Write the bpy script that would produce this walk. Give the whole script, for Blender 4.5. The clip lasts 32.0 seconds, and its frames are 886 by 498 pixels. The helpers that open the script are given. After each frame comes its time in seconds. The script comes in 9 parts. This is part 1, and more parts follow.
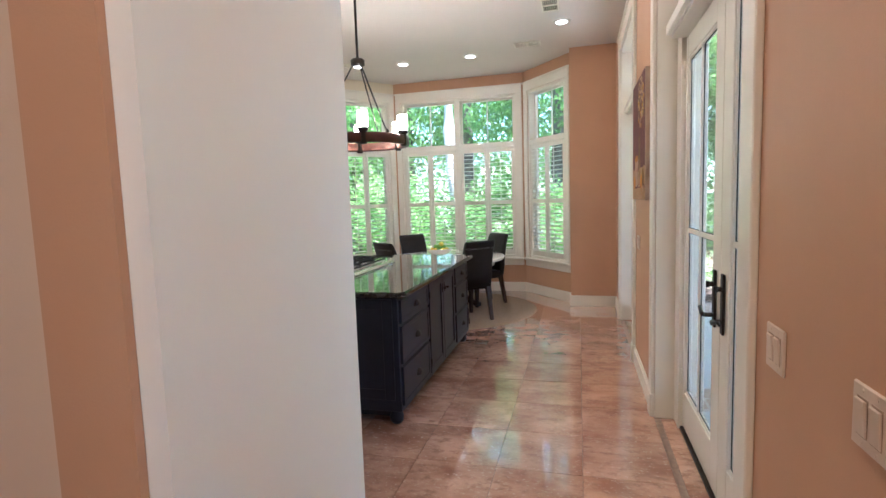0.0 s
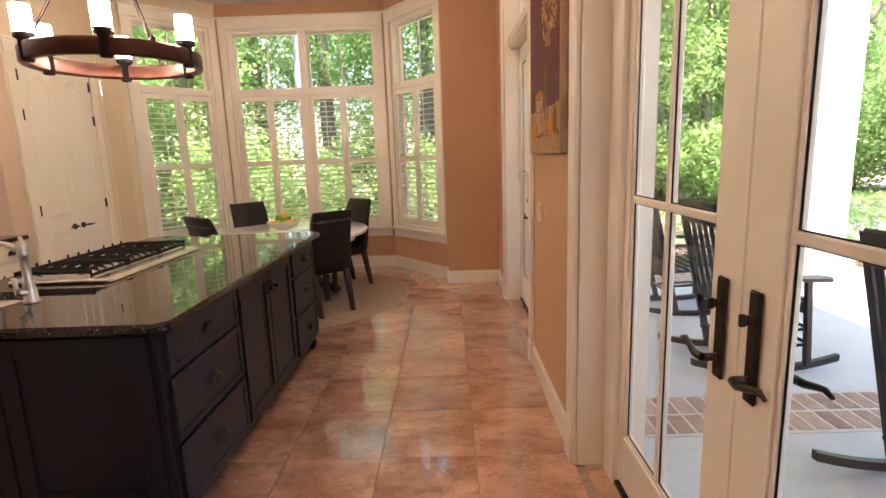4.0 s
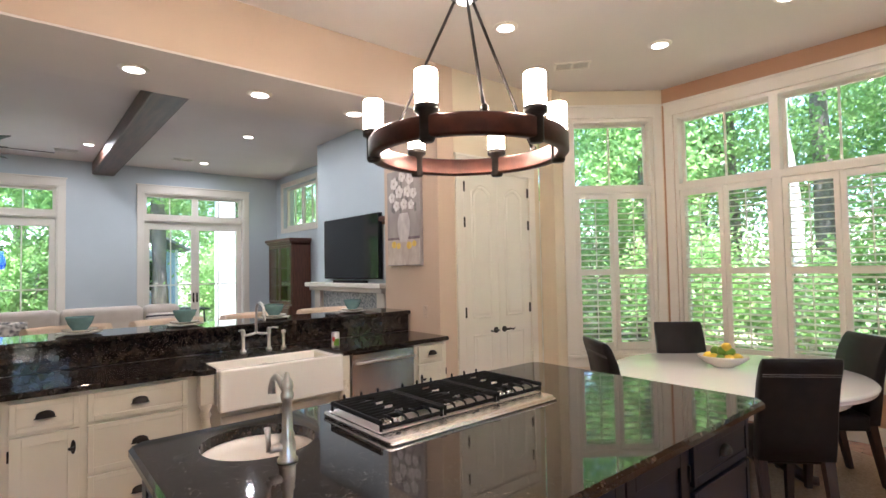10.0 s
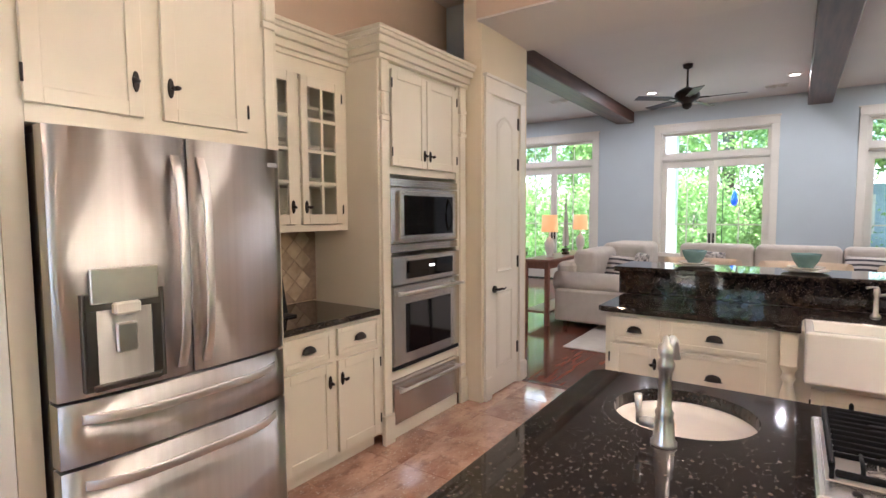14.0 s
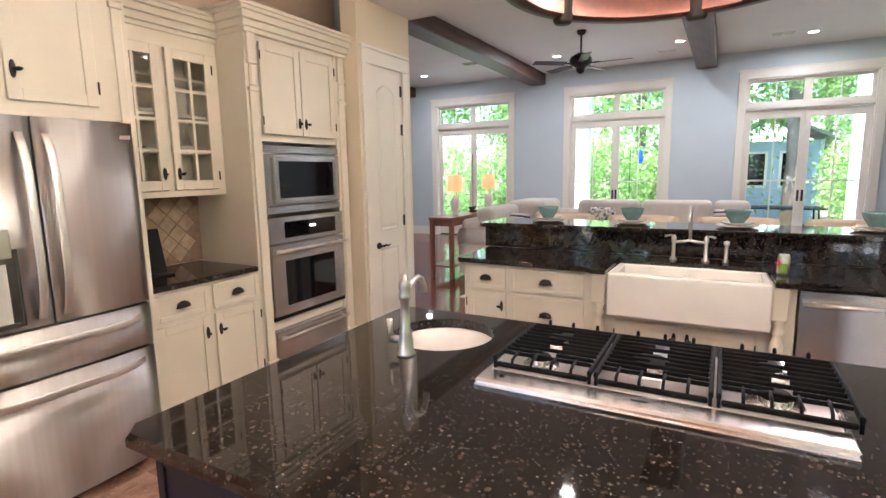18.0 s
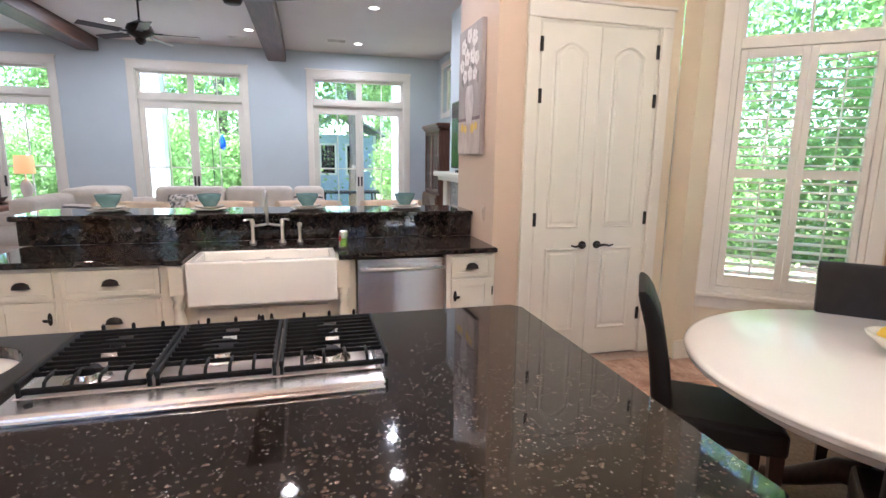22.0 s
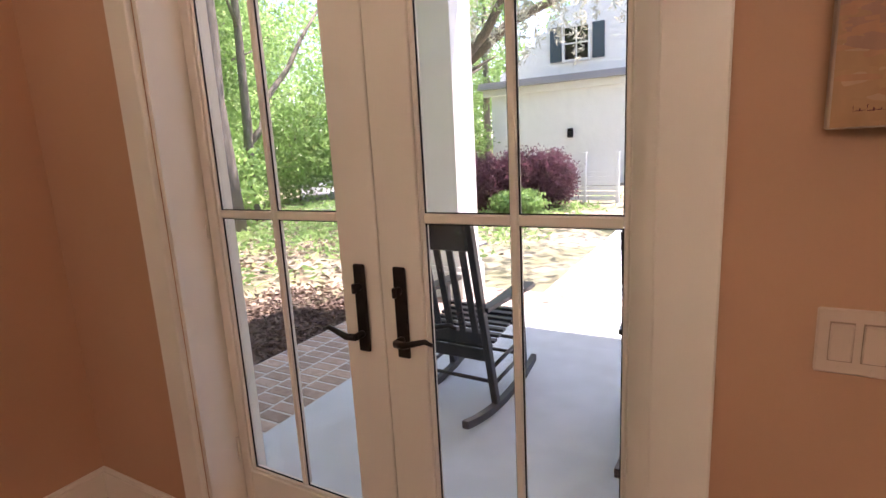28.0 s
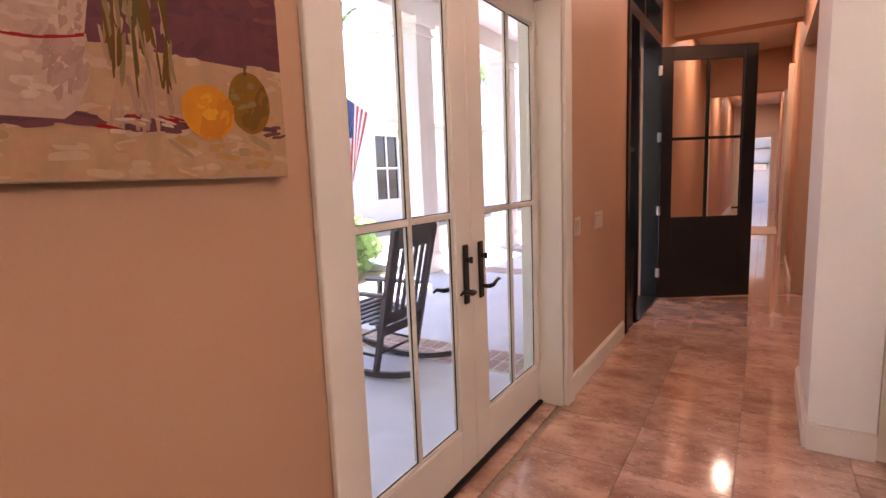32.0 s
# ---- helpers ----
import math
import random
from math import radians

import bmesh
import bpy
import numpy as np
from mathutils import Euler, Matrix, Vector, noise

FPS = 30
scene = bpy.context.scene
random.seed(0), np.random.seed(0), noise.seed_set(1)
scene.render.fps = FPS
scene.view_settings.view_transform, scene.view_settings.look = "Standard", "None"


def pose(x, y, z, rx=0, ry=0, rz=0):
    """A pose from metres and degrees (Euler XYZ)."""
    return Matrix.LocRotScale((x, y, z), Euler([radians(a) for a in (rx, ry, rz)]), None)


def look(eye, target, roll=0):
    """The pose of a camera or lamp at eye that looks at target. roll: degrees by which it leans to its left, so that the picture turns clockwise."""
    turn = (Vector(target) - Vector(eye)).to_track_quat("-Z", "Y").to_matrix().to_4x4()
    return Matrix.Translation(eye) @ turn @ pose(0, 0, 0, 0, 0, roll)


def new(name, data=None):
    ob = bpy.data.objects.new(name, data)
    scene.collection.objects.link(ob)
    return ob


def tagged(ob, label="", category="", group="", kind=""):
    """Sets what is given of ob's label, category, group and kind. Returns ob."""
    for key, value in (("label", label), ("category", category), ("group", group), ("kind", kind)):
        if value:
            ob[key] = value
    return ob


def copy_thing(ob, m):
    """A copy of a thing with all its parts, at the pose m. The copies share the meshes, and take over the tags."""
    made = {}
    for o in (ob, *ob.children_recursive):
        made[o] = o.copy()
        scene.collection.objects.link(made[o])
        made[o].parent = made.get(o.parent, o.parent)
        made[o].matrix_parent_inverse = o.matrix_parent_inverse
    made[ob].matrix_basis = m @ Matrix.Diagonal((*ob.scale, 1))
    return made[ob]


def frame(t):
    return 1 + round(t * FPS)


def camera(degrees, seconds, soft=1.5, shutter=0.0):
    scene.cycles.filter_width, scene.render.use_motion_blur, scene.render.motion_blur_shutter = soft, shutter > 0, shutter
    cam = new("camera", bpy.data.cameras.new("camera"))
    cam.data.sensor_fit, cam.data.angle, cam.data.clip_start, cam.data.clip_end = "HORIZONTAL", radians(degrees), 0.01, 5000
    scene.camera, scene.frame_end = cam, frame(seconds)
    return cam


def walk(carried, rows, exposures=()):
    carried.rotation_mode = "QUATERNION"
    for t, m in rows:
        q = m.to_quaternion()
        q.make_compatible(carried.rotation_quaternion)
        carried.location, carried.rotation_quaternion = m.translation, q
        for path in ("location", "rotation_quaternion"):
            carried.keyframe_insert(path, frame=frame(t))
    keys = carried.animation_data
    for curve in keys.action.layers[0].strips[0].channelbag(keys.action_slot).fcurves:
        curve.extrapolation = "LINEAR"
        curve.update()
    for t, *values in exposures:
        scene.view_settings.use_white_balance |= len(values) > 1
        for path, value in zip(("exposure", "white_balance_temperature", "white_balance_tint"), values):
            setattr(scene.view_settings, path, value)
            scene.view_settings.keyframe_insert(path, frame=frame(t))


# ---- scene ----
import functools

cam = camera(82.0, 32.0)
PATH = [
    (0, (1.116, -3.187, 1.516), (0.601, -1.264, 1.326), -1.9),
    (0.5, (1.123, -3.153, 1.500), (0.864, -1.186, 1.251), -1.4),
    (1, (1.123, -3.082, 1.497), (0.967, -1.110, 1.201), -1.2),
    (1.5, (1.121, -2.930, 1.487), (0.943, -0.965, 1.160), -0.9),
    (2, (1.047, -2.686, 1.492), (0.829, -0.729, 1.139), -0.4),
    (2.5, (1.046, -2.460, 1.483), (0.805, -0.506, 1.129), -0.7),
    (4.5, (1.031, -1.719, 1.481), (1.198, 0.241, 1.114), -2.4),
    (5, (1.035, -1.692, 1.480), (1.433, 0.234, 1.118), -2.3),
    (5.5, (1.053, -1.645, 1.472), (1.554, 0.256, 1.104), -2.0),
    (6, (1.027, -1.593, 1.485), (1.322, 0.349, 1.112), -2.4),
    (6.5, (1.147, -1.430, 1.491), (0.952, 0.532, 1.158), -3.1),
    (7, (1.191, -1.199, 1.522), (0.607, 0.694, 1.246), -1.9),
    (7.5, (1.129, -1.070, 1.540), (0.332, 0.749, 1.303), -1.3),
    (8, (1.049, -0.940, 1.559), (0.151, 0.843, 1.429), -1.7),
    (8.5, (0.996, -0.811, 1.580), (-0.001, 0.922, 1.540), -2.2),
    (9, (0.991, -0.626, 1.580), (-0.266, 0.928, 1.657), -1.5),
    (9.5, (0.969, -0.513, 1.541), (-0.458, 0.884, 1.657), -0.6),
    (10, (0.857, -0.408, 1.544), (-0.677, 0.874, 1.616), -1.1),
    (10.5, (0.724, -0.265, 1.539), (-0.909, 0.889, 1.576), -1.5),
    (11, (0.675, -0.190, 1.542), (-1.145, 0.636, 1.469), -2.4),
    (11.5, (0.720, -0.041, 1.577), (-1.232, 0.355, 1.400), -1.7),
    (12, (0.754, 0.039, 1.588), (-1.233, 0.128, 1.381), -0.2),
    (12.5, (0.701, 0.093, 1.564), (-1.287, -0.018, 1.371), -0.4),
    (13, (0.636, 0.200, 1.580), (-1.310, -0.229, 1.409), -0.1),
    (13.5, (0.587, 0.341, 1.554), (-1.244, -0.451, 1.419), -0.3),
    (14, (0.618, 0.534, 1.525), (-1.024, -0.601, 1.387), -0.3),
    (14.5, (0.666, 0.622, 1.507), (-0.859, -0.659, 1.323), -0.3),
    (16.5, (0.535, 0.997, 1.526), (-1.012, -0.257, 1.341), -0.6),
    (17, (0.592, 1.101, 1.533), (-1.002, -0.088, 1.322), -0.3),
    (17.5, (0.621, 1.170, 1.551), (-1.041, 0.091, 1.277), -0.5),
    (18, (0.662, 1.209, 1.552), (-1.071, 0.257, 1.253), -1.0),
    (18.5, (0.677, 1.232, 1.557), (-1.094, 0.358, 1.243), -1.3),
    (19, (0.663, 1.268, 1.556), (-1.175, 0.553, 1.228), -2.3),
    (19.5, (0.639, 1.300, 1.552), (-1.251, 0.740, 1.219), -2.2),
    (20, (0.610, 1.310, 1.550), (-1.324, 0.937, 1.201), -2.2),
    (20.5, (0.591, 1.310, 1.547), (-1.371, 1.162, 1.191), -1.7),
    (21, (0.599, 1.314, 1.540), (-1.368, 1.366, 1.178), -1.0),
    (21.5, (0.633, 1.322, 1.537), (-1.315, 1.604, 1.178), -0.5),
    (22, (0.640, 1.313, 1.536), (-1.262, 1.820, 1.186), 0.8),
    (22.5, (0.598, 1.363, 1.492), (-1.201, 2.176, 1.171), 0.7),
    (23, (0.560, 1.381, 1.453), (-1.052, 2.533, 1.183), -0.3),
    (23.5, (0.601, 1.363, 1.475), (-0.825, 2.745, 1.232), 0.9),
    (24, (0.627, 1.331, 1.501), (-0.568, 2.913, 1.243), 1.0),
    (24.5, (0.537, 1.348, 1.464), (-0.374, 3.107, 1.182), -0.7),
    (25, (0.447, 1.477, 1.491), (-0.124, 3.367, 1.173), -2.1),
    (25.5, (0.499, 1.578, 1.488), (0.399, 3.555, 1.200), -3.4),
    (26, (0.500, 1.600, 1.507), (1.083, 3.490, 1.211), -3.6),
    (26.5, (0.452, 1.596, 1.481), (1.549, 3.234, 1.145), -4.2),
    (28.5, (0.570, 1.572, 1.470), (2.380, 2.341, 1.107), -2.4),
    (29, (0.561, 1.538, 1.468), (2.455, 2.082, 1.128), -2.0),
    (29.5, (0.537, 1.487, 1.476), (2.491, 1.749, 1.135), -1.6),
    (30, (0.535, 1.418, 1.479), (2.504, 1.310, 1.143), -1.0),
    (30.5, (0.551, 1.350, 1.468), (2.442, 0.768, 1.175), -1.2),
    (31, (0.647, 1.388, 1.463), (2.289, 0.278, 1.193), -1.5),
    (31.5, (0.670, 1.411, 1.449), (2.010, -0.048, 1.178), -2.3),
    (32, (0.581, 1.491, 1.451), (1.644, -0.181, 1.177), -2.3),
]
EXPOSURES = [(0, 2.98, 5000, 8), (2.5, 2.98, 5000, 8), (4.5, 2.75, 7200, 30), (6.3, 2.78, 7300, 31), (8, 2.98, 6600, 21), (10, 2.9, 5600, 14), (12, 3.1, 5700, 17), (14, 3.05, 5700, 17), (17, 3.15, 5700, 17), (20, 3.3, 5500, 14), (22, 3.18, 5350, 17), (24.5, 3.0, 5300, 17), (26.5, 2.6, 5500, 20), (28.5, 2.0, 6900, 39), (30, 2.0, 7000, 45), (31, 2.05, 7100, 49), (32, 2.62, 6300, 40)]
walk(cam, [(t, look(eye, target, roll)) for t, eye, target, roll in PATH], EXPOSURES)

# world, sun, lamps
world = bpy.data.worlds.new("world")
scene.world = world
world.use_nodes = True
wn = world.node_tree
sky = wn.nodes.new("ShaderNodeTexSky")
sky.sky_type, sky.sun_disc = "NISHITA", False
sky.sun_elevation, sky.sun_rotation = radians(72), radians(125)
wn.links.new(sky.outputs[0], wn.nodes["Background"].inputs[0])
wn.nodes["Background"].inputs[1].default_value = 0.15
sun = new("sun", bpy.data.lights.new("sun", "SUN"))
sun.data.energy, sun.data.angle, sun.data.color = 4.8, radians(0.6), (1.0, 0.95, 0.86)
sun.matrix_basis = pose(0, 0, 20, 18, 0, 55)


LAMP = 0.069      # dimming of all recessed lamps


def downlight_lamp(x, y, z, watts, size=0.13, color=(1.0, 0.86, 0.7)):
    la = bpy.data.lights.new("downlight_lamp", "AREA")
    la.shape, la.size, la.energy, la.color = "DISK", size, watts * LAMP, color
    ob = new("downlight_lamp", la)
    ob.matrix_basis = pose(x, y, z)
    return ob


# ---- materials ----
def mat(name, c1, c2=None, scale=6.0, rough=0.5, metal=0.0, bump=0.0, bscale=80.0, rvar=0.0, rand=0.0, coat=0.0, detail=4.0, stretch=(1, 1, 1)):
    m = bpy.data.materials.new(name)
    m.use_nodes = True
    nt = m.node_tree
    b = nt.nodes["Principled BSDF"]
    b.inputs["Roughness"].default_value, b.inputs["Metallic"].default_value = rough, metal
    b.inputs["Coat Weight"].default_value = coat
    b.inputs["Coat Roughness"].default_value = 0.06
    c2 = c2 or tuple(v * 0.85 for v in c1)
    co = nt.nodes.new("ShaderNodeTexCoord")
    mp = nt.nodes.new("ShaderNodeMapping")
    mp.inputs["Scale"].default_value = stretch
    nt.links.new(co.outputs["Object"], mp.inputs["Vector"])
    n = nt.nodes.new("ShaderNodeTexNoise")
    n.inputs["Scale"].default_value, n.inputs["Detail"].default_value = scale, detail
    vec = mp.outputs["Vector"]
    if rand:
        oi = nt.nodes.new("ShaderNodeObjectInfo")
        sc = nt.nodes.new("ShaderNodeVectorMath")
        sc.operation = "SCALE"
        sc.inputs[0].default_value = (37.0, 61.0, 17.0)
        nt.links.new(oi.outputs["Random"], sc.inputs["Scale"])
        ad = nt.nodes.new("ShaderNodeVectorMath")
        nt.links.new(vec, ad.inputs[0])
        nt.links.new(sc.outputs[0], ad.inputs[1])
        vec = ad.outputs[0]
    nt.links.new(vec, n.inputs["Vector"])
    rp = nt.nodes.new("ShaderNodeValToRGB")
    rp.color_ramp.elements[0].position, rp.color_ramp.elements[1].position = 0.32, 0.68
    rp.color_ramp.elements[0].color, rp.color_ramp.elements[1].color = (*c2, 1), (*c1, 1)
    nt.links.new(n.outputs[0], rp.inputs[0])
    out = rp.outputs[0]
    if rand:
        hs = nt.nodes.new("ShaderNodeHueSaturation")
        mr = nt.nodes.new("ShaderNodeMapRange")
        mr.inputs["To Min"].default_value, mr.inputs["To Max"].default_value = 1 - rand, 1 + rand
        nt.links.new(oi.outputs["Random"], mr.inputs["Value"])
        nt.links.new(mr.outputs[0], hs.inputs["Value"])
        nt.links.new(out, hs.inputs["Color"])
        out = hs.outputs[0]
    nt.links.new(out, b.inputs["Base Color"])
    if rvar:
        mr = nt.nodes.new("ShaderNodeMapRange")
        mr.inputs["To Min"].default_value, mr.inputs["To Max"].default_value = max(0.02, rough - rvar), rough + rvar
        nt.links.new(n.outputs[0], mr.inputs["Value"])
        nt.links.new(mr.outputs[0], b.inputs["Roughness"])
    if bump:
        n2 = nt.nodes.new("ShaderNodeTexNoise")
        n2.inputs["Scale"].default_value, n2.inputs["Detail"].default_value = bscale, 3
        nt.links.new(vec, n2.inputs["Vector"])
        bp = nt.nodes.new("ShaderNodeBump")
        bp.inputs["Strength"].default_value, bp.inputs["Distance"].default_value = bump, 0.004
        nt.links.new(n2.outputs[0], bp.inputs["Height"])
        nt.links.new(bp.outputs[0], b.inputs["Normal"])
    return m


def glow(name, color, strength, base=(0.8, 0.8, 0.78)):
    m = bpy.data.materials.new(name)
    m.use_nodes = True
    b = m.node_tree.nodes["Principled BSDF"]
    b.inputs["Base Color"].default_value = (*base, 1)
    b.inputs["Emission Color"].default_value = (*color, 1)
    b.inputs["Emission Strength"].default_value = strength
    return m


def glassy(name, tint=(0.98, 0.99, 0.985)):
    m = bpy.data.materials.new(name)
    m.use_nodes = True
    nt = m.node_tree
    nt.nodes.remove(nt.nodes["Principled BSDF"])
    tr, gl, mx, fr = (nt.nodes.new(k) for k in ("ShaderNodeBsdfTransparent", "ShaderNodeBsdfGlossy", "ShaderNodeMixShader", "ShaderNodeLayerWeight"))
    tr.inputs[0].default_value = (*tint, 1)
    gl.inputs["Roughness"].default_value = 0.01
    pw, ml = nt.nodes.new("ShaderNodeMath"), nt.nodes.new("ShaderNodeMath")
    pw.operation, ml.operation = "POWER", "MULTIPLY_ADD"
    pw.inputs[1].default_value, ml.inputs[1].default_value, ml.inputs[2].default_value = 4.0, 0.5, 0.03
    fr.inputs[0].default_value = 0.5
    nt.links.new(fr.outputs["Facing"], pw.inputs[0])
    nt.links.new(pw.outputs[0], ml.inputs[0])
    nt.links.new(ml.outputs[0], mx.inputs[0])
    nt.links.new(tr.outputs[0], mx.inputs[1])
    nt.links.new(gl.outputs[0], mx.inputs[2])
    nt.links.new(mx.outputs[0], nt.nodes["Material Output"].inputs[0])
    return m


def granite(name):
    m = mat(name, (0.028, 0.021, 0.017), (0.004, 0.004, 0.005), 26, 0.04, detail=8)
    nt = m.node_tree
    b = nt.nodes["Principled BSDF"]
    src = b.inputs["Base Color"].links[0].from_socket
    co = nt.nodes.new("ShaderNodeTexCoord")
    wob = nt.nodes.new("ShaderNodeTexNoise")
    wob.inputs["Scale"].default_value, wob.inputs["Detail"].default_value = 75, 2
    off = nt.nodes.new("ShaderNodeVectorMath")
    off.operation = "MULTIPLY_ADD"
    off.inputs[1].default_value = (0.010, 0.010, 0.010)
    nt.links.new(co.outputs["Object"], wob.inputs["Vector"])
    nt.links.new(wob.outputs[1], off.inputs[0])
    nt.links.new(co.outputs["Object"], off.inputs[2])
    drift, dmap = nt.nodes.new("ShaderNodeTexNoise"), nt.nodes.new("ShaderNodeMapRange")
    drift.inputs["Scale"].default_value, drift.inputs["Detail"].default_value = 11, 5
    dmap.inputs["From Min"].default_value, dmap.inputs["From Max"].default_value = 0.36, 0.56
    dmap.inputs["To Min"].default_value = 0.30
    nt.links.new(co.outputs["Object"], drift.inputs["Vector"])
    nt.links.new(drift.outputs[0], dmap.inputs["Value"])
    for sc, lo, hi, thr, col in ((60, 0.20, 0.50, 0.70, (0.075, 0.054, 0.042)), (95, 0.15, 0.42, 0.80, (0.11, 0.085, 0.068)), (130, 0.12, 0.36, 0.86, (0.19, 0.165, 0.145)), (75, 0.08, 0.26, 0.93, (0.30, 0.26, 0.225))):
        v = nt.nodes.new("ShaderNodeTexVoronoi")
        v.inputs["Scale"].default_value = sc
        nz = nt.nodes.new("ShaderNodeSeparateColor")
        mr = nt.nodes.new("ShaderNodeMapRange")
        mr.inputs["From Min"].default_value, mr.inputs["From Max"].default_value = hi, lo
        sub = nt.nodes.new("ShaderNodeMath")
        sub.operation = "MULTIPLY"
        st = nt.nodes.new("ShaderNodeMath")
        st.operation = "GREATER_THAN"
        st.inputs[1].default_value = thr
        nt.links.new(off.outputs[0], v.inputs["Vector"])
        nt.links.new(v.outputs["Color"], nz.inputs[0])
        nt.links.new(v.outputs["Distance"], mr.inputs["Value"])
        nt.links.new(nz.outputs[0], st.inputs[0])
        nt.links.new(mr.outputs[0], sub.inputs[0])
        nt.links.new(st.outputs[0], sub.inputs[1])
        mx = nt.nodes.new("ShaderNodeMix")
        mx.data_type = "RGBA"
        am = nt.nodes.new("ShaderNodeMath")
        am.operation = "MULTIPLY"
        nt.links.new(sub.outputs[0], am.inputs[0])
        nt.links.new(dmap.outputs[0], am.inputs[1])
        nt.links.new(am.outputs[0], mx.inputs[0])
        nt.links.new(src, mx.inputs[6])
        mx.inputs[7].default_value = (*col, 1)
        src = mx.outputs[2]
    nt.links.new(src, b.inputs["Base Color"])
    return m


def stone(name):
    """Polished travertine: cloudy patches, fine mottling, dark pits."""
    m = mat(name, (0.60, 0.375, 0.265), (0.31, 0.155, 0.10), 3.4, 0.09, rvar=0.03, rand=0.10, coat=1.0, detail=5, bump=0.03, bscale=22, stretch=(1.0, 1.5, 1.0))
    nt = m.node_tree
    b = nt.nodes["Principled BSDF"]
    b.inputs["Coat Roughness"].default_value = 0.065
    src = b.inputs["Base Color"].links[0].from_socket
    vec = next(n for n in nt.nodes if n.bl_idname == "ShaderNodeTexNoise").inputs["Vector"].links[0].from_socket
    for sc, det, lo, hi, amt, col in ((13.0, 8.0, 0.50, 0.66, 0.75, (0.27, 0.15, 0.105)), (42.0, 6.0, 0.58, 0.70, 0.6, (0.74, 0.62, 0.52)), (70.0, 3.0, 0.66, 0.72, 0.7, (0.24, 0.14, 0.10))):
        nz = nt.nodes.new("ShaderNodeTexNoise")
        nz.inputs["Scale"].default_value, nz.inputs["Detail"].default_value, nz.inputs["Roughness"].default_value = sc, det, 0.65
        nt.links.new(vec, nz.inputs["Vector"])
        mr = nt.nodes.new("ShaderNodeMapRange")
        mr.inputs["From Min"].default_value, mr.inputs["From Max"].default_value, mr.inputs["To Max"].default_value = lo, hi, amt
        nt.links.new(nz.outputs[0], mr.inputs["Value"])
        mx = nt.nodes.new("ShaderNodeMix")
        mx.data_type = "RGBA"
        nt.links.new(mr.outputs[0], mx.inputs[0])
        nt.links.new(src, mx.inputs[6])
        mx.inputs[7].default_value = (*col, 1)
        src = mx.outputs[2]
    nt.links.new(src, b.inputs["Base Color"])
    return m


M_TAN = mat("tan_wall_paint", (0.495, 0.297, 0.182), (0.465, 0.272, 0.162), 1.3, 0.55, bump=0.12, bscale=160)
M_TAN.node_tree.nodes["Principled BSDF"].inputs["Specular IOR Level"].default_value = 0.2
# Paler copies of the tan wall, with light and shade put into the colour.
M_ARTWALL = mat("light_tan_wall_tone", (0.60, 0.46, 0.345), (0.56, 0.425, 0.315), 1.3, 0.55, bump=0.12, bscale=160)
M_CREAMWALL = mat("cream_wall_tone", (0.70, 0.61, 0.45), (0.66, 0.57, 0.42), 1.3, 0.55, bump=0.12, bscale=160)
M_WHITEWALL = mat("white_wall_paint", (0.82, 0.81, 0.76), (0.78, 0.77, 0.72), 1.1, 0.5, bump=0.1, bscale=160)
M_BLUE = mat("pale_blue_wall_paint", (0.515, 0.575, 0.60), (0.475, 0.535, 0.56), 1.1, 0.55, bump=0.1, bscale=160)
M_CEIL = mat("ceiling_paint", (0.68, 0.63, 0.585), (0.64, 0.59, 0.55), 1.0, 0.7, bump=0.15, bscale=120)
M_TRIM = mat("trim_paint", (0.74, 0.70, 0.615), (0.70, 0.66, 0.575), 3.0, 0.3, bump=0.03, bscale=40)
M_CAB = mat("cabinet_paint", (0.71, 0.655, 0.54), (0.675, 0.62, 0.505), 2.5, 0.32, bump=0.04, bscale=40)
M_NAVY = mat("navy_paint", (0.011, 0.014, 0.028), (0.008, 0.010, 0.020), 5.0, 0.36, bump=0.05, bscale=50)
M_GRAN = granite("black_granite")
M_TILE = stone("travertine")
M_GROUT = mat("grout", (0.32, 0.23, 0.17), (0.24, 0.17, 0.13), 30, 0.8)
M_WOOD = mat("cherry_floor", (0.20, 0.058, 0.032), (0.11, 0.03, 0.018), 3.0, 0.14, rand=0.3, detail=6, stretch=(1.0, 9.0, 1.0))
M_BEAM = mat("dark_beam_wood", (0.115, 0.055, 0.036), (0.05, 0.024, 0.016), 2.5, 0.45, stretch=(0.6, 8.0, 8.0), detail=6, bump=0.2, bscale=40)
M_LEATHER = mat("dark_leather", (0.014, 0.011, 0.010), (0.009, 0.007, 0.007), 14, 0.42, bump=0.25, bscale=180)
M_STITCH = mat("pale_thread", (0.35, 0.33, 0.3), None, 40, 0.8)
M_DARKWOOD = mat("espresso_wood", (0.045, 0.022, 0.014), (0.022, 0.011, 0.008), 6, 0.35, stretch=(8, 8, 1))
M_STEEL = mat("brushed_steel", (0.66, 0.63, 0.61), (0.59, 0.56, 0.54), 5.0, 0.24, 1.0, stretch=(60, 60, 0.6), rvar=0.04)
M_FRIDGE = mat("fridge_steel", (0.64, 0.62, 0.60), (0.59, 0.57, 0.55), 6.0, 0.40, 1.0, stretch=(6, 6, 0.05), bump=0.05, bscale=2.2, detail=1)
M_PAN = mat("satin_burner_pan", (0.80, 0.73, 0.69), (0.72, 0.65, 0.61), 7.0, 0.34, 1.0)
M_TRAY = mat("satin_cooktop_steel", (0.88, 0.84, 0.81), (0.82, 0.78, 0.75), 7.0, 0.27, 1.0)
M_HANDLE = mat("satin_handle_steel", (0.82, 0.79, 0.77), (0.76, 0.73, 0.71), 7.0, 0.42, 1.0)
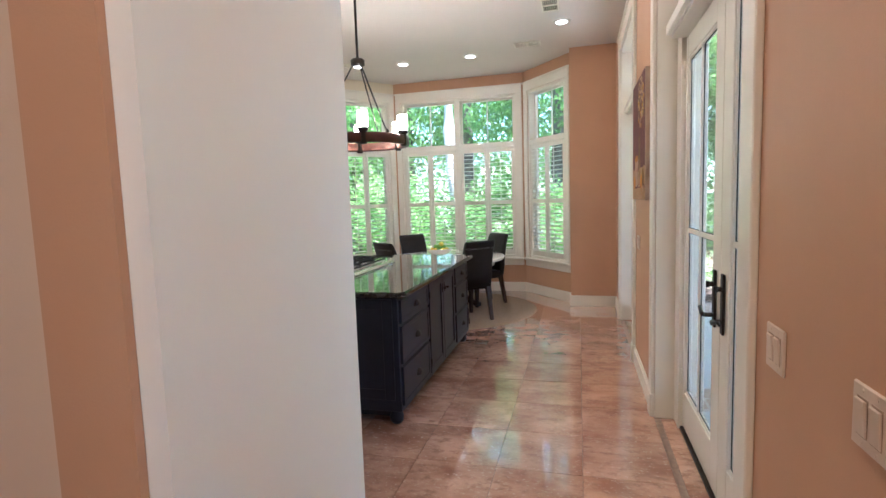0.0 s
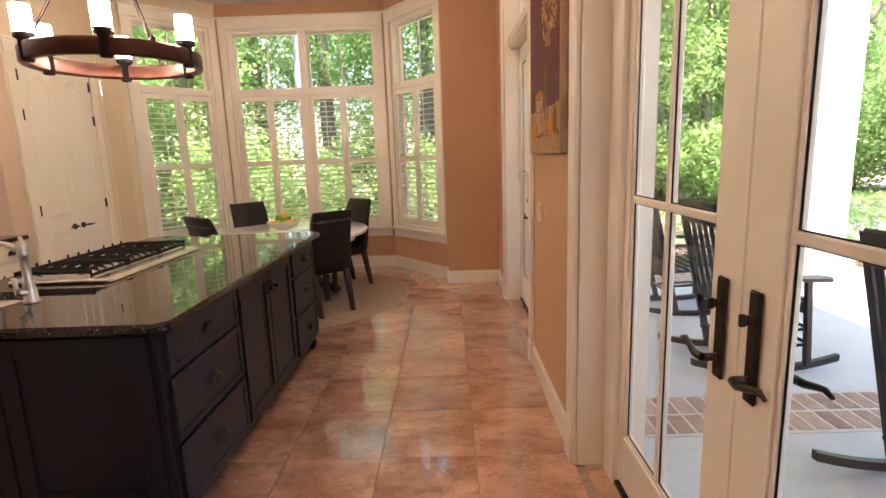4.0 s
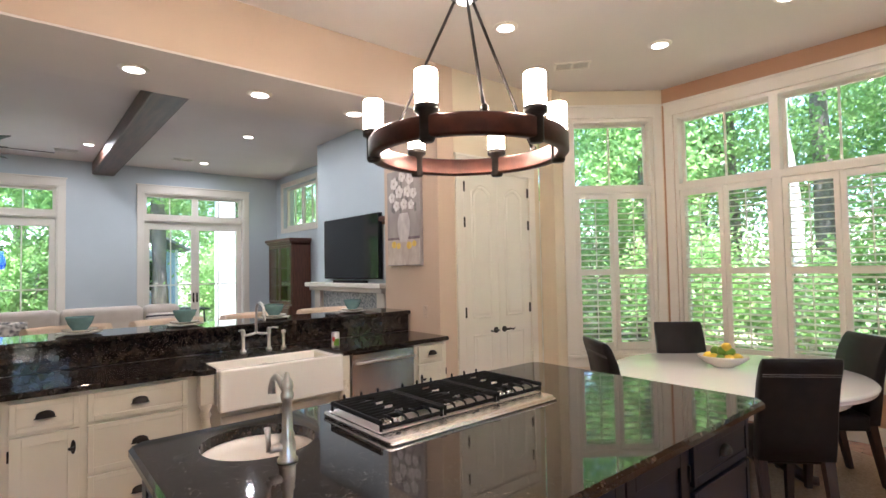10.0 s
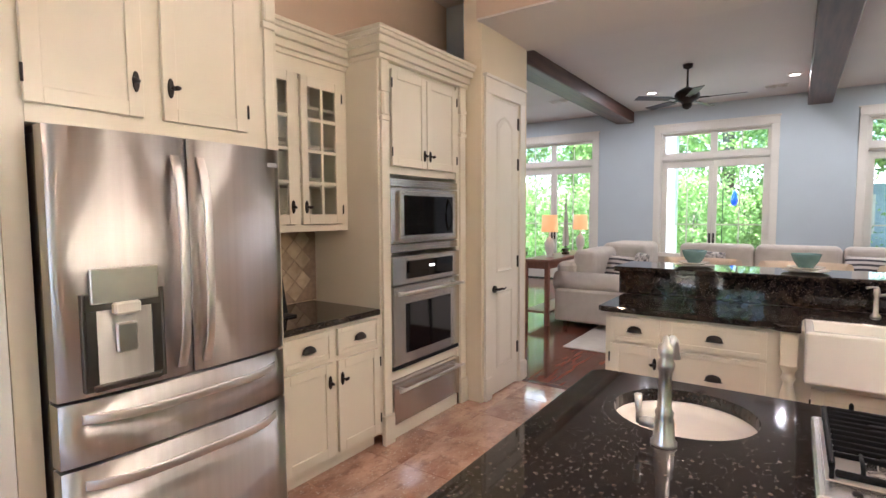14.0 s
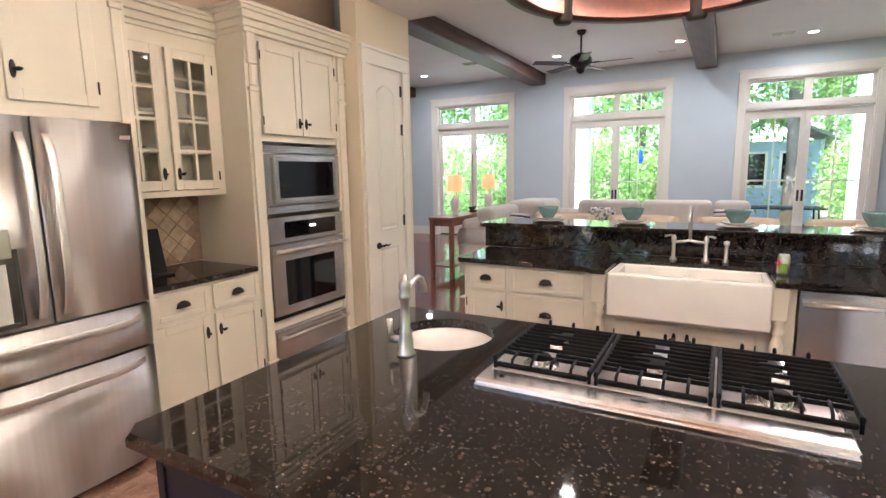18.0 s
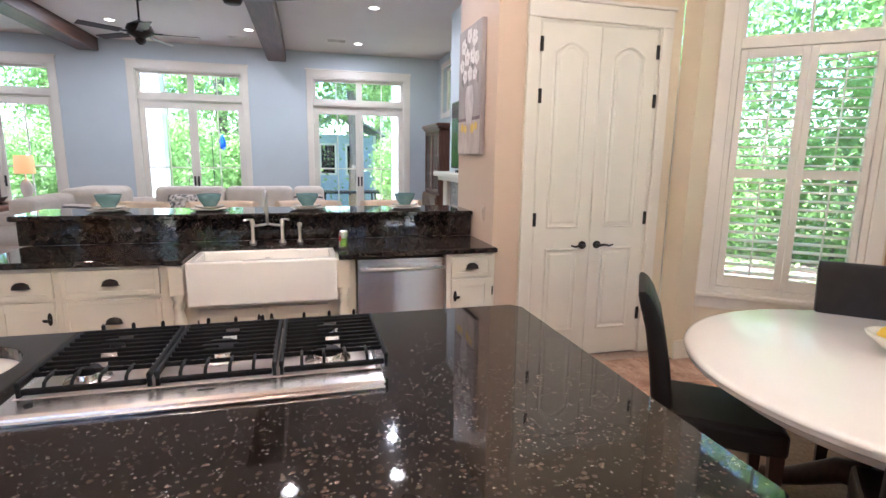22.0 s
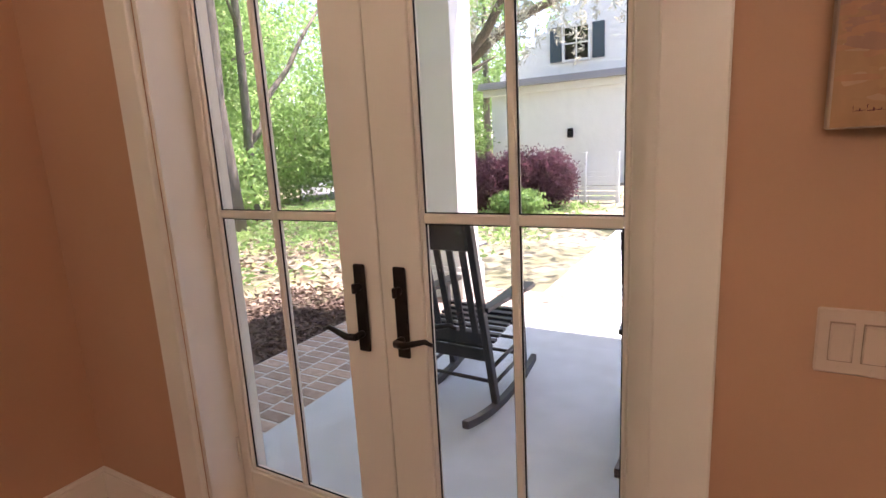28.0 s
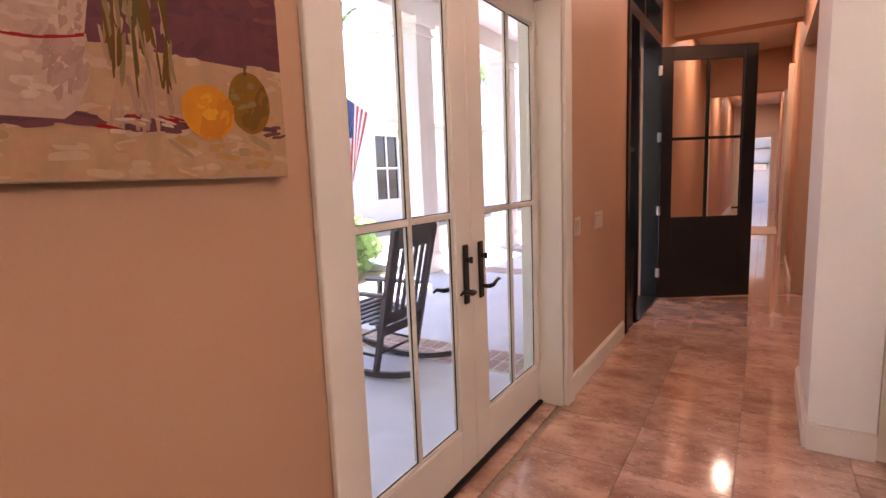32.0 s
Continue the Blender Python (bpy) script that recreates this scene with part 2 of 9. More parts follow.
M_STEELDK = mat("dark_steel", (0.16, 0.15, 0.14), None, 9.0, 0.35, 1.0)
M_CHROME = mat("brushed_nickel", (0.76, 0.74, 0.72), (0.68, 0.66, 0.64), 9.0, 0.29, 1.0)
M_BRONZE = mat("oil_rubbed_bronze", (0.035, 0.028, 0.024), (0.02, 0.016, 0.014), 20.0, 0.4, 0.7, bump=0.05)
M_IRON = mat("black_iron", (0.008, 0.008, 0.009), None, 20.0, 0.62, 0.0, bump=0.15, bscale=200)
M_COPPER = mat("aged_copper_iron", (0.09, 0.034, 0.024), (0.045, 0.02, 0.016), 12.0, 0.36, 0.75, bump=0.15, bscale=60)
M_WHITE = mat("white_lacquer", (0.80, 0.77, 0.72), (0.78, 0.75, 0.70), 2.0, 0.14, coat=0.3)
M_PORC = mat("white_porcelain", (0.82, 0.79, 0.74), (0.80, 0.77, 0.72), 2.0, 0.1)
M_BLACKGLASS = mat("black_glass", (0.006, 0.006, 0.007), None, 2.0, 0.05)
M_GLASS = glassy("window_glass")
M_RUG = mat("jute_braid", (0.37, 0.275, 0.185), (0.26, 0.185, 0.12), 60, 0.9, bump=0.6, bscale=220)
M_SOFA = mat("sofa_linen", (0.62, 0.56, 0.49), (0.56, 0.50, 0.43), 9, 0.9, bump=0.3, bscale=300)
M_STOOL = mat("stool_linen", (0.68, 0.55, 0.42), (0.62, 0.50, 0.38), 12, 0.85, bump=0.3, bscale=260)
M_TEAL = mat("teal_glaze", (0.16, 0.27, 0.27), (0.12, 0.21, 0.215), 14, 0.18)
M_PLATE = mat("cream_plate", (0.75, 0.70, 0.62), None, 5, 0.15)
M_YELLOW = mat("lemon_skin", (0.75, 0.50, 0.04), (0.65, 0.42, 0.03), 30, 0.4, bump=0.4, bscale=160)
M_GREEN = mat("lime_skin", (0.16, 0.30, 0.03), (0.11, 0.22, 0.02), 30, 0.4, bump=0.4, bscale=160)
M_BULB = glow("candle_glow", (1.0, 0.80, 0.57), 21.0)
M_LANTERN = glow("lantern_glow", (1.0, 0.84, 0.62), 1.3)
M_LED = glow("downlight_glow", (1.0, 0.9, 0.76), 1.3)
M_SHADE = glow("lamp_shade_glow", (1.0, 0.45, 0.15), 0.09, (0.75, 0.48, 0.26))
M_SCREEN = mat("tv_screen", (0.008, 0.008, 0.009), None, 2, 0.08)
M_SCREEN.node_tree.nodes["Principled BSDF"].inputs["Specular IOR Level"].default_value = 0.25
M_PLASTIC = mat("switch_plastic", (0.60, 0.47, 0.365), None, 3, 0.35)
M_BLACKDOOR = mat("black_door_paint", (0.012, 0.012, 0.014), (0.008, 0.008, 0.009), 6, 0.25)
M_MOSAIC = mat("mosaic_tile", (0.55, 0.58, 0.58), (0.16, 0.18, 0.2), 46, 0.25, detail=2)
M_CONC = mat("porch_concrete", (0.59, 0.645, 0.69), (0.51, 0.565, 0.61), 7, 0.75, bump=0.3, bscale=60, detail=8)
M_MORTAR = mat("pale_mortar", (0.62, 0.60, 0.57), (0.52, 0.50, 0.47), 30, 0.9, bump=0.3, bscale=90)
M_BRICK = mat("paver_brick", (0.44, 0.33, 0.27), (0.32, 0.23, 0.18), 18, 0.85, rand=0.22, bump=0.4, bscale=60)
M_ROCKER = mat("black_rocker_paint", (0.020, 0.020, 0.024), (0.013, 0.013, 0.016), 8, 0.38)
M_BARK = mat("bark", (0.20, 0.17, 0.14), (0.10, 0.085, 0.07), 10, 0.9, stretch=(2, 2, 0.4), bump=0.8, bscale=14)
M_GRASS = mat("ground_mix", (0.34, 0.29, 0.22), (0.12, 0.13, 0.06), 0.9, 0.95, bump=0.5, bscale=30, detail=9)
M_ROADMAT = mat("driveway_asphalt", (0.26, 0.26, 0.28), (0.15, 0.15, 0.17), 2.0, 0.9, bump=0.3, bscale=120)
M_MULCH = mat("leaf_mulch", (0.20, 0.14, 0.11), (0.05, 0.035, 0.03), 40, 0.95, bump=0.8, bscale=70)
M_SIDING = mat("white_siding", (0.80, 0.80, 0.76), (0.74, 0.74, 0.70), 3, 0.5)
M_SHUTTERDK = mat("slate_shutter", (0.05, 0.08, 0.10), None, 6, 0.5)
M_ROOF = mat("gray_shingle", (0.36, 0.36, 0.37), (0.25, 0.25, 0.26), 26, 0.9, bump=0.5, bscale=40)
M_RED = mat("flag_red", (0.50, 0.04, 0.06), None, 9, 0.7)
M_FLAGBLUE = mat("flag_blue", (0.03, 0.05, 0.18), None, 9, 0.7)
M_FLAGWHITE = mat("flag_white", (0.78, 0.76, 0.74), None, 9, 0.7)
M_BACKSPLASH = mat("tumbled_tile", (0.48, 0.37, 0.26), (0.36, 0.26, 0.18), 18, 0.6, rand=0.12, bump=0.3)
for m_ in (M_FRIDGE, M_STEEL):
    # brushed along the vertical
    tg_ = m_.node_tree.nodes.new("ShaderNodeTangent")
    tg_.direction_type, tg_.axis = "RADIAL", "Z"
    b_ = m_.node_tree.nodes["Principled BSDF"]
    b_.inputs["Anisotropic"].default_value, b_.inputs["Anisotropic Rotation"].default_value = 1.0, 0.25
    m_.node_tree.links.new(tg_.outputs[0], b_.inputs["Tangent"])
for m_, v_ in ((M_LEATHER, 0.22), (M_NAVY, 0.28), (M_IRON, 0.18), (M_DARKWOOD, 0.3), (M_SCREEN, 0.3)):
    m_.node_tree.nodes["Principled BSDF"].inputs["Specular IOR Level"].default_value = v_


# ---- builders ----
def box(bm, x0, y0, z0, x1, y1, z1, bev=0.0, m=None, seg=1):
    x0, x1, y0, y1, z0, z1 = min(x0, x1), max(x0, x1), min(y0, y1), max(y0, y1), min(z0, z1), max(z0, z1)
    co = [(x, y, z) for z in (z0, z1) for y in (y0, y1) for x in (x0, x1)]
    vs = [bm.verts.new((m @ Vector(c)) if m else c) for c in co]
    fs = [bm.faces.new([vs[i] for i in f]) for f in ((0, 2, 3, 1), (4, 5, 7, 6), (0, 1, 5, 4), (2, 6, 7, 3), (0, 4, 6, 2), (1, 3, 7, 5))]
    if bev:
        es = list({e for f in fs for e in f.edges})
        bmesh.ops.bevel(bm, geom=es, offset=bev, segments=seg, profile=0.5, affect="EDGES", clamp_overlap=True)
    return bm


def boxes(*rows):
    bm = bmesh.new()
    for r in rows:
        box(bm, *r)
    return bm


def cyl(bm, p0, p1, r0, r1=None, n=12, cap=True):
    p0, p1 = Vector(p0), Vector(p1)
    r1 = r0 if r1 is None else r1
    q = (p1 - p0).to_track_quat("Z", "Y").to_matrix()
    ring = []
    for p, r in ((p0, r0), (p1, r1)):
        ring.append([bm.verts.new(p + q @ Vector((r * math.cos(2 * math.pi * i / n), r * math.sin(2 * math.pi * i / n), 0))) for i in range(n)])
    for i in range(n):
        f = bm.faces.new((ring[0][i], ring[0][(i + 1) % n], ring[1][(i + 1) % n], ring[1][i]))
        f.smooth = True
    if cap:
        bm.faces.new(ring[0][::-1])
        bm.faces.new(ring[1])
    return bm


def lathe(bm, profile, c=(0, 0, 0), n=24, a0=0.0, a1=2 * math.pi):
    full = abs(a1 - a0 - 2 * math.pi) < 1e-6
    k = n if full else n + 1
    rings = [[bm.verts.new((c[0] + r * math.cos(a0 + (a1 - a0) * i / n), c[1] + r * math.sin(a0 + (a1 - a0) * i / n), c[2] + z)) for i in range(k)] for r, z in profile]
    for a, b in zip(rings, rings[1:]):
        for i in range(n):
            j = (i + 1) % k
            f = bm.faces.new((a[i], a[j], b[j], b[i]))
            f.smooth = True
    return bm


def tube(bm, pts, r, n=10, closed=False):
    pts = [Vector(p) for p in pts]
    rs = r if isinstance(r, (list, tuple)) else [r] * len(pts)
    rings = []
    up = Vector((0, 0, 1))
    for i, p in enumerate(pts):
        a = pts[i - 1] if (i or closed) else p
        b = pts[(i + 1) % len(pts)] if (i < len(pts) - 1 or closed) else p
        d = (b - a).normalized()
        s = d.cross(up)
        s = d.cross(Vector((0, 1, 0))) if s.length < 0.05 else s
        s.normalize()
        t = s.cross(d)
        rings.append([bm.verts.new(p + rs[i] * (s * math.cos(2 * math.pi * j / n) + t * math.sin(2 * math.pi * j / n))) for j in range(n)])
    pairs = list(zip(rings, rings[1:])) + ([(rings[-1], rings[0])] if closed else [])
    for a, b in pairs:
        for j in range(n):
            f = bm.faces.new((a[j], a[(j + 1) % n], b[(j + 1) % n], b[j]))
            f.smooth = True
    if not closed:
        bm.faces.new(rings[0][::-1])
        bm.faces.new(rings[-1])
    return bm


def loft(bm, sections, smooth=True):
    """Skin over sections of equal vertex counts."""
    rings = [[bm.verts.new(p) for p in s] for s in sections]
    for a, b in zip(rings, rings[1:]):
        for j in range(len(a)):
            f = bm.faces.new((a[j], a[(j + 1) % len(a)], b[(j + 1) % len(a)], b[j]))
            f.smooth = smooth
    bm.faces.new(rings[0][::-1])
    bm.faces.new(rings[-1])
    return bm


def prism(bm, outline, z0, z1, bev=0.0):
    lo = [bm.verts.new((x, y, z0)) for x, y in outline]
    hi = [bm.verts.new((x, y, z1)) for x, y in outline]
    n = len(lo)
    fs = [bm.faces.new(lo[::-1]), bm.faces.new(hi)] + [bm.faces.new((lo[i], lo[(i + 1) % n], hi[(i + 1) % n], hi[i])) for i in range(n)]
    if bev:
        bmesh.ops.bevel(bm, geom=list({e for f in fs[:2] for e in f.edges}), offset=bev, segments=2, profile=0.5, affect="EDGES", clamp_overlap=True)
    return bm


def mesh_of(name, bm, material):
    bmesh.ops.recalc_face_normals(bm, faces=bm.faces)
    me = bpy.data.meshes.new(name)
    bm.to_mesh(me)
    bm.free()
    for one in material if isinstance(material, (list, tuple)) else [material]:
        me.materials.append(one)
    return me


def part(name, bm, material, parent, label=""):
    ob = new(name, mesh_of(name, bm, material) if isinstance(bm, bmesh.types.BMesh) else bm)
    ob.parent = parent
    return tagged(ob, label)


def thing(name, label, category, group="", at=(0, 0, 0), rz=0.0, kind=""):
    return_ob = new(name)
    return_ob.matrix_basis = pose(*at, 0, 0, rz)
    return tagged(return_ob, label, category, group, kind)


def solid(name, bm, material, label, category, at=(0, 0, 0), rz=0.0, kind="", group=""):
    ob = new(name, mesh_of(name, bm, material))
    ob.matrix_basis = pose(*at, 0, 0, rz)
    return tagged(ob, label, category, group, kind)


def structure(name, bm, material, label, category="wall"):
    return solid(name, bm, material, label, category, kind="structure")


def run(p0, p1):
    """The pose that lays local x along the floor line p0 to p1, and its length."""
    d = Vector(p1) - Vector(p0)
    return pose(p0[0], p0[1], 0, 0, 0, math.degrees(math.atan2(d.y, d.x))), d.length


def wall_bm(p0, p1, thick, z0, z1, holes=()):
    """A wall along p0 to p1, its thickness to the left of that line; holes are (u0, u1, z0, z1) along it."""
    m, length = run(p0, p1)
    bm = bmesh.new()
    us = sorted({0.0, length, *(u for h in holes for u in h[:2])})
    for a, b in zip(us, us[1:]):
        spans, z = [], z0
        for h in sorted(holes, key=lambda h: h[2]):
            if h[0] <= a + 1e-6 and h[1] >= b - 1e-6:
                if h[2] > z:
                    spans.append((z, h[2]))
                z = h[3]
        if z < z1:
            spans.append((z, z1))
        for lo, hi in spans:
            box(bm, a, 0, lo, b, thick, hi, m=m)
    bmesh.ops.remove_doubles(bm, verts=bm.verts, dist=1e-4)
    return bm


def baseboard(p0, p1, depth=0.018, h=0.15, material=None, gap=0.0):
    m, length = run(p0, p1)
    bm = box(bmesh.new(), gap, -depth, 0.002, length - gap, 0, h - 0.02, m=m)
    box(bm, gap, -depth * 0.6, h - 0.02, length - gap, 0, h, m=m, bev=0.003)
    return structure("baseboard", bm, material or M_TRIM, "cream painted wooden baseboard along the wall", "baseboard")


# ---- the setting ----
KC, LC = 3.47, 3.61          # ceilings of kitchen and living room
EX = 1.605                   # face of the east wall
D1, D2 = (-1.47, 0.27), (1.70, 3.25)   # openings of the two porch doors

structure("floor", boxes((-3.8, -19.2, -0.12, 1.88, 5.4, -0.006)), M_GROUT, "brown grout bed under the stone tiles", "floor")
structure("subfloor", boxes((-10.7, -7.6, -0.12, -3.8, 4.2, -0.012)), M_WOOD, "dark bed under the cherry floorboards", "floor")

# east wall with two porch doors and the front door; the line runs north to south
YN = 3.99
structure("wall_east", wall_bm((EX, -19.2), (EX, YN), -0.26, 0, KC, [(19.2 + D1[0], 19.2 + D1[1] + 0.14, 0, 3.16), (19.2 + D2[0], 19.2 + D2[1], 0, 3.16), (19.2 - 4.66, 19.2 - 3.10, 0, 3.24)]), M_TAN, "tan painted wall with porch doors")
structure("wall_stub", wall_bm((EX + 0.26, YN), (1.01, YN), -0.22, 0, KC), M_TAN, "tan painted wall beside the window bay")
BR0, BR1, BL1, BL0 = (1.01, 4.21), (0.29, 5.08), (-1.87, 5.08), (-2.59, 4.21)
# Left bay wall and its return go cream: daylight is put into their colour.
for nm, a, b, hole in (("wall_bay_right", BR0, BR1, [(0.10, 1.02, 0.56, 3.16)]), ("wall_bay_middle", BR1, BL1, [(0.12, 2.04, 0.56, 3.16)]), ("wall_bay_left", BL1, BL0, [(0.11, 1.03, 0.56, 3.16)])):
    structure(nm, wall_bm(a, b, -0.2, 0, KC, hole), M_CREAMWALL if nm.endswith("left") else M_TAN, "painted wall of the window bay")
structure("wall_bay_return", wall_bm((-2.59, 4.21), (-2.59, 4.06), -0.2, 0, KC), M_CREAMWALL, "cream toned return of the window bay")
structure("wall_pantry", wall_bm((-2.80, 4.058), (-2.80, 2.804), -0.18, 0, KC, [(0.183, 1.158, 0, 2.50)]), M_CREAMWALL, "cream toned wall round a double closet door")
structure("closet_back", boxes((-3.6, 2.9, 0, -3.55, 4.0, KC), (-3.55, 3.95, 0, -3.0, 4.0, KC)), M_WHITEWALL, "white inside of the closet")
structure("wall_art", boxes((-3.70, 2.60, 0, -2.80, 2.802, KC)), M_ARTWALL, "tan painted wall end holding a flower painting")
# The header takes the duller tone: its shade is put into the colour.
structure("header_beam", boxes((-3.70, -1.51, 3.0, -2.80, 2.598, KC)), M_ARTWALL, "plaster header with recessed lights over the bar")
structure("soffit", boxes((-3.696, -1.508, 2.985, -2.804, 2.596, 3.0)), M_CEIL, "white soffit over the bar", "soffit")
structure("wall_south", wall_bm((-3.66, -1.50), (-2.86, -1.50), -0.16, 0, KC, [(0.155, 0.675, 0, 2.47)]), M_CREAMWALL, "cream toned wall round the pantry door")
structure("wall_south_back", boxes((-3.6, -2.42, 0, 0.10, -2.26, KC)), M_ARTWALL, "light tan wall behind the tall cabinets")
structure("wall_living_south_side", boxes((-3.66, -7.6, 0, -3.50, -1.66, LC)), M_BLUE, "pale blue living room wall")
structure("wall_fridge_side", boxes((0.08, -2.42, 0, 0.355, -1.56, KC)), M_WHITEWALL, "white painted wall end beside the fridge")
structure("wall_hall_west", wall_bm((0.30, -2.422), (0.30, -19.2), -0.2, 0, KC, [(0.02, 3.02, 0, 2.7), (5.1, 6.9, 0, 2.7)]), M_TAN, "tan painted hallway wall")
structure("wall_hall_back", boxes((-1.6, -19.2, 0, -1.5, -2.42, KC)), M_TAN, "tan wall beyond the hallway openings")
structure("wall_hall_end", wall_bm((0.1, -19.2), (EX + 0.1, -19.2), -0.2, 0, KC, [(0.40, 1.10, 0, 2.4)]), M_WHITEWALL, "white wall at the end of the hallway")
structure("wall_far_room", boxes((-1.6, -22.8, 0, 3, -22.6, KC)), M_BLUE, "gray green wall of the far room")
structure("floor_far_room", boxes((-1.6, -22.8, -0.1, 3, -19.2, -0.002)), M_TILE, "stone floor of the far room", "floor")
structure("ceiling", boxes((-2.8, -22.8, KC, 1.89, 5.5, KC + 0.12), (-3.70, 2.598, KC, -2.8, 4.3, KC + 0.12), (-3.70, -2.3, KC, -2.8, 2.598, KC + 0.12)), M_CEIL, "white painted kitchen ceiling", "ceiling")
# bulkhead across the hallway ceiling
structure("hall_bulkhead", boxes((0.30, -5.85, 3.05, EX, -5.6, KC), (0.30, -9.7, 2.75, EX, -9.5, KC)), M_TAN, "tan bulkhead over the hallway opening")
structure("trim", boxes((0.27, -7.55, 0, 0.37, -7.40, 2.85), (0.26, -9.7, 0, 0.37, -9.5, 2.75), (EX - 0.08, -9.7, 0, EX, -9.5, 2.75)), M_TRIM, "cream painted casing of the hallway opening", "trim")

# living room
LX, LY = -10.45, 4.12
LD = [(-5.03, -3.12), (-1.76, 0.135), (1.47, 3.375)]
structure("wall_living_west", wall_bm((LX, LY), (LX, -7.6), -0.25, 0, LC, [(LY - b, LY - a, 0, 3.12) for a, b in LD[::-1]]), M_BLUE, "pale blue living room wall with three glass doors")
structure("wall_living_north", wall_bm((-3.756, LY), (LX, LY), -0.25, 0, LC, [(4.66, 6.30, 2.46, 3.36)]), M_BLUE, "pale blue living room wall with a high window")
structure("wall_living_south", boxes((LX, -7.8, 0, -3.6, -7.6, LC)), M_BLUE, "pale blue living room end wall")
structure("wall_living_east", boxes((-3.704, 2.802, 0, -3.60, LY, LC), (-3.702, -7.6, KC, -3.6, LY, LC)), M_BLUE, "pale blue living room wall")
structure("ceiling_living", boxes((LX, -7.6, LC, -3.6, LY + 0.2, LC + 0.1)), M_CEIL, "white painted living room ceiling", "ceiling")
structure("chimney_breast", wall_bm((-4.70, 3.42), (-6.95, 3.42), -0.698, 0, LC, [(0.56, 1.70, 0, 1.22)]), M_BLUE, "pale blue chimney breast")
for y in (0.81, -2.46, -5.75):
    b = boxes((LX + 0.01, y - 0.175, 3.38, -3.71, y + 0.175, LC - 0.002, 0.012))
    solid("ceiling_beam", b, M_BEAM, "dark stained wooden ceiling beam", "beam", group="ceiling beams", kind="structure")

for a, b in (((EX, YN), (EX, D2[1] + 0.13)), ((EX, D2[0] - 0.13), (EX, D1[1] + 0.13)), ((EX, D1[0] - 0.13), (EX, -3.02)), ((EX, -4.75), (EX, -19.2)), ((1.01, YN), (EX, YN)), ((1.01, 4.21), (1.01, YN)), (BR1, BR0), (BL1, BR1), (BL0, BL1), ((-2.8, 2.61), (-2.8, 2.80)), ((-2.59, 4.06), (-2.59, 4.21)),
             ((0.355, -2.42), (0.355, -1.56)), ((0.355, -1.56), (0.08, -1.56)), ((0.30, -7.4), (0.30, -5.45))):
    baseboard(a, b)
for a, b in ((-7.6, LD[0][0] - 0.14), (LD[0][1] + 0.14, LD[1][0] - 0.14), (LD[1][1] + 0.14, LD[2][0] - 0.14), (LD[2][1] + 0.14, LY)):
    structure("baseboard", boxes((LX, a, 0.002, LX + 0.02, b, 0.2, 0.004)), M_TRIM, "cream painted baseboard in the living room", "baseboard")
structure("baseboard", boxes((-3.679, -1.66, 0.002, -3.66, -1.50, 0.16), (-3.66, -1.498, 0.002, -3.605, -1.48, 0.16)), M_TRIM, "cream painted baseboard at the wall end", "baseboard")


# ---- windows with plantation shutters ----
def shutter(parent, u0, u1, z0, zm, z1, d0, tilt=28):
    st, rl = 0.045, 0.062
    sh = part("shutter", boxes((u0, d0, z0, u0 + st, d0 + 0.03, z1, 0.003), (u1 - st, d0, z0, u1, d0 + 0.03, z1, 0.003), (u0 + st, d0 + 0.001, z0, u1 - st, d0 + 0.029, z0 + rl + 0.02, 0.003), (u0 + st, d0 + 0.001, z1 - rl, u1 - st, d0 + 0.029, z1, 0.003), (u0 + st, d0 + 0.001, zm - rl / 2, u1 - st, d0 + 0.029, zm + rl / 2, 0.003)), M_TRIM, parent, "white plantation shutter panel")
    w = u1 - u0 - 2 * st
    bm = bmesh.new()
    pr = [(-0.037, 0), (-0.026, 0.0045), (0, 0.006), (0.026, 0.0045), (0.037, 0), (0.026, -0.0045), (0, -0.006), (-0.026, -0.0045)]
    loft(bm, [[(x, y, z) for y, z in pr] for x in (-w / 2 + 0.002, w / 2 - 0.002)])
    me = mesh_of("louver", bm, M_TRIM)
    for lo, hi, tl in ((z0 + rl + 0.02, zm - rl / 2, tilt), (zm + rl / 2, z1 - rl, tilt - 3)):
        n = max(1, round((hi - lo) / 0.064))
        for i in range(n):
            ob = part("louver", me, None, sh)
            ob.matrix_basis = pose((u0 + u1) / 2, d0 + 0.015, lo + (i + 0.5) * (hi - lo) / n, tl, 0, 0)
        part("tilt_rod", boxes(((u0 + u1) / 2 - 0.005, d0 - 0.034, lo + 0.02, (u0 + u1) / 2 + 0.005, d0 - 0.026, hi - 0.02)), M_TRIM, sh)


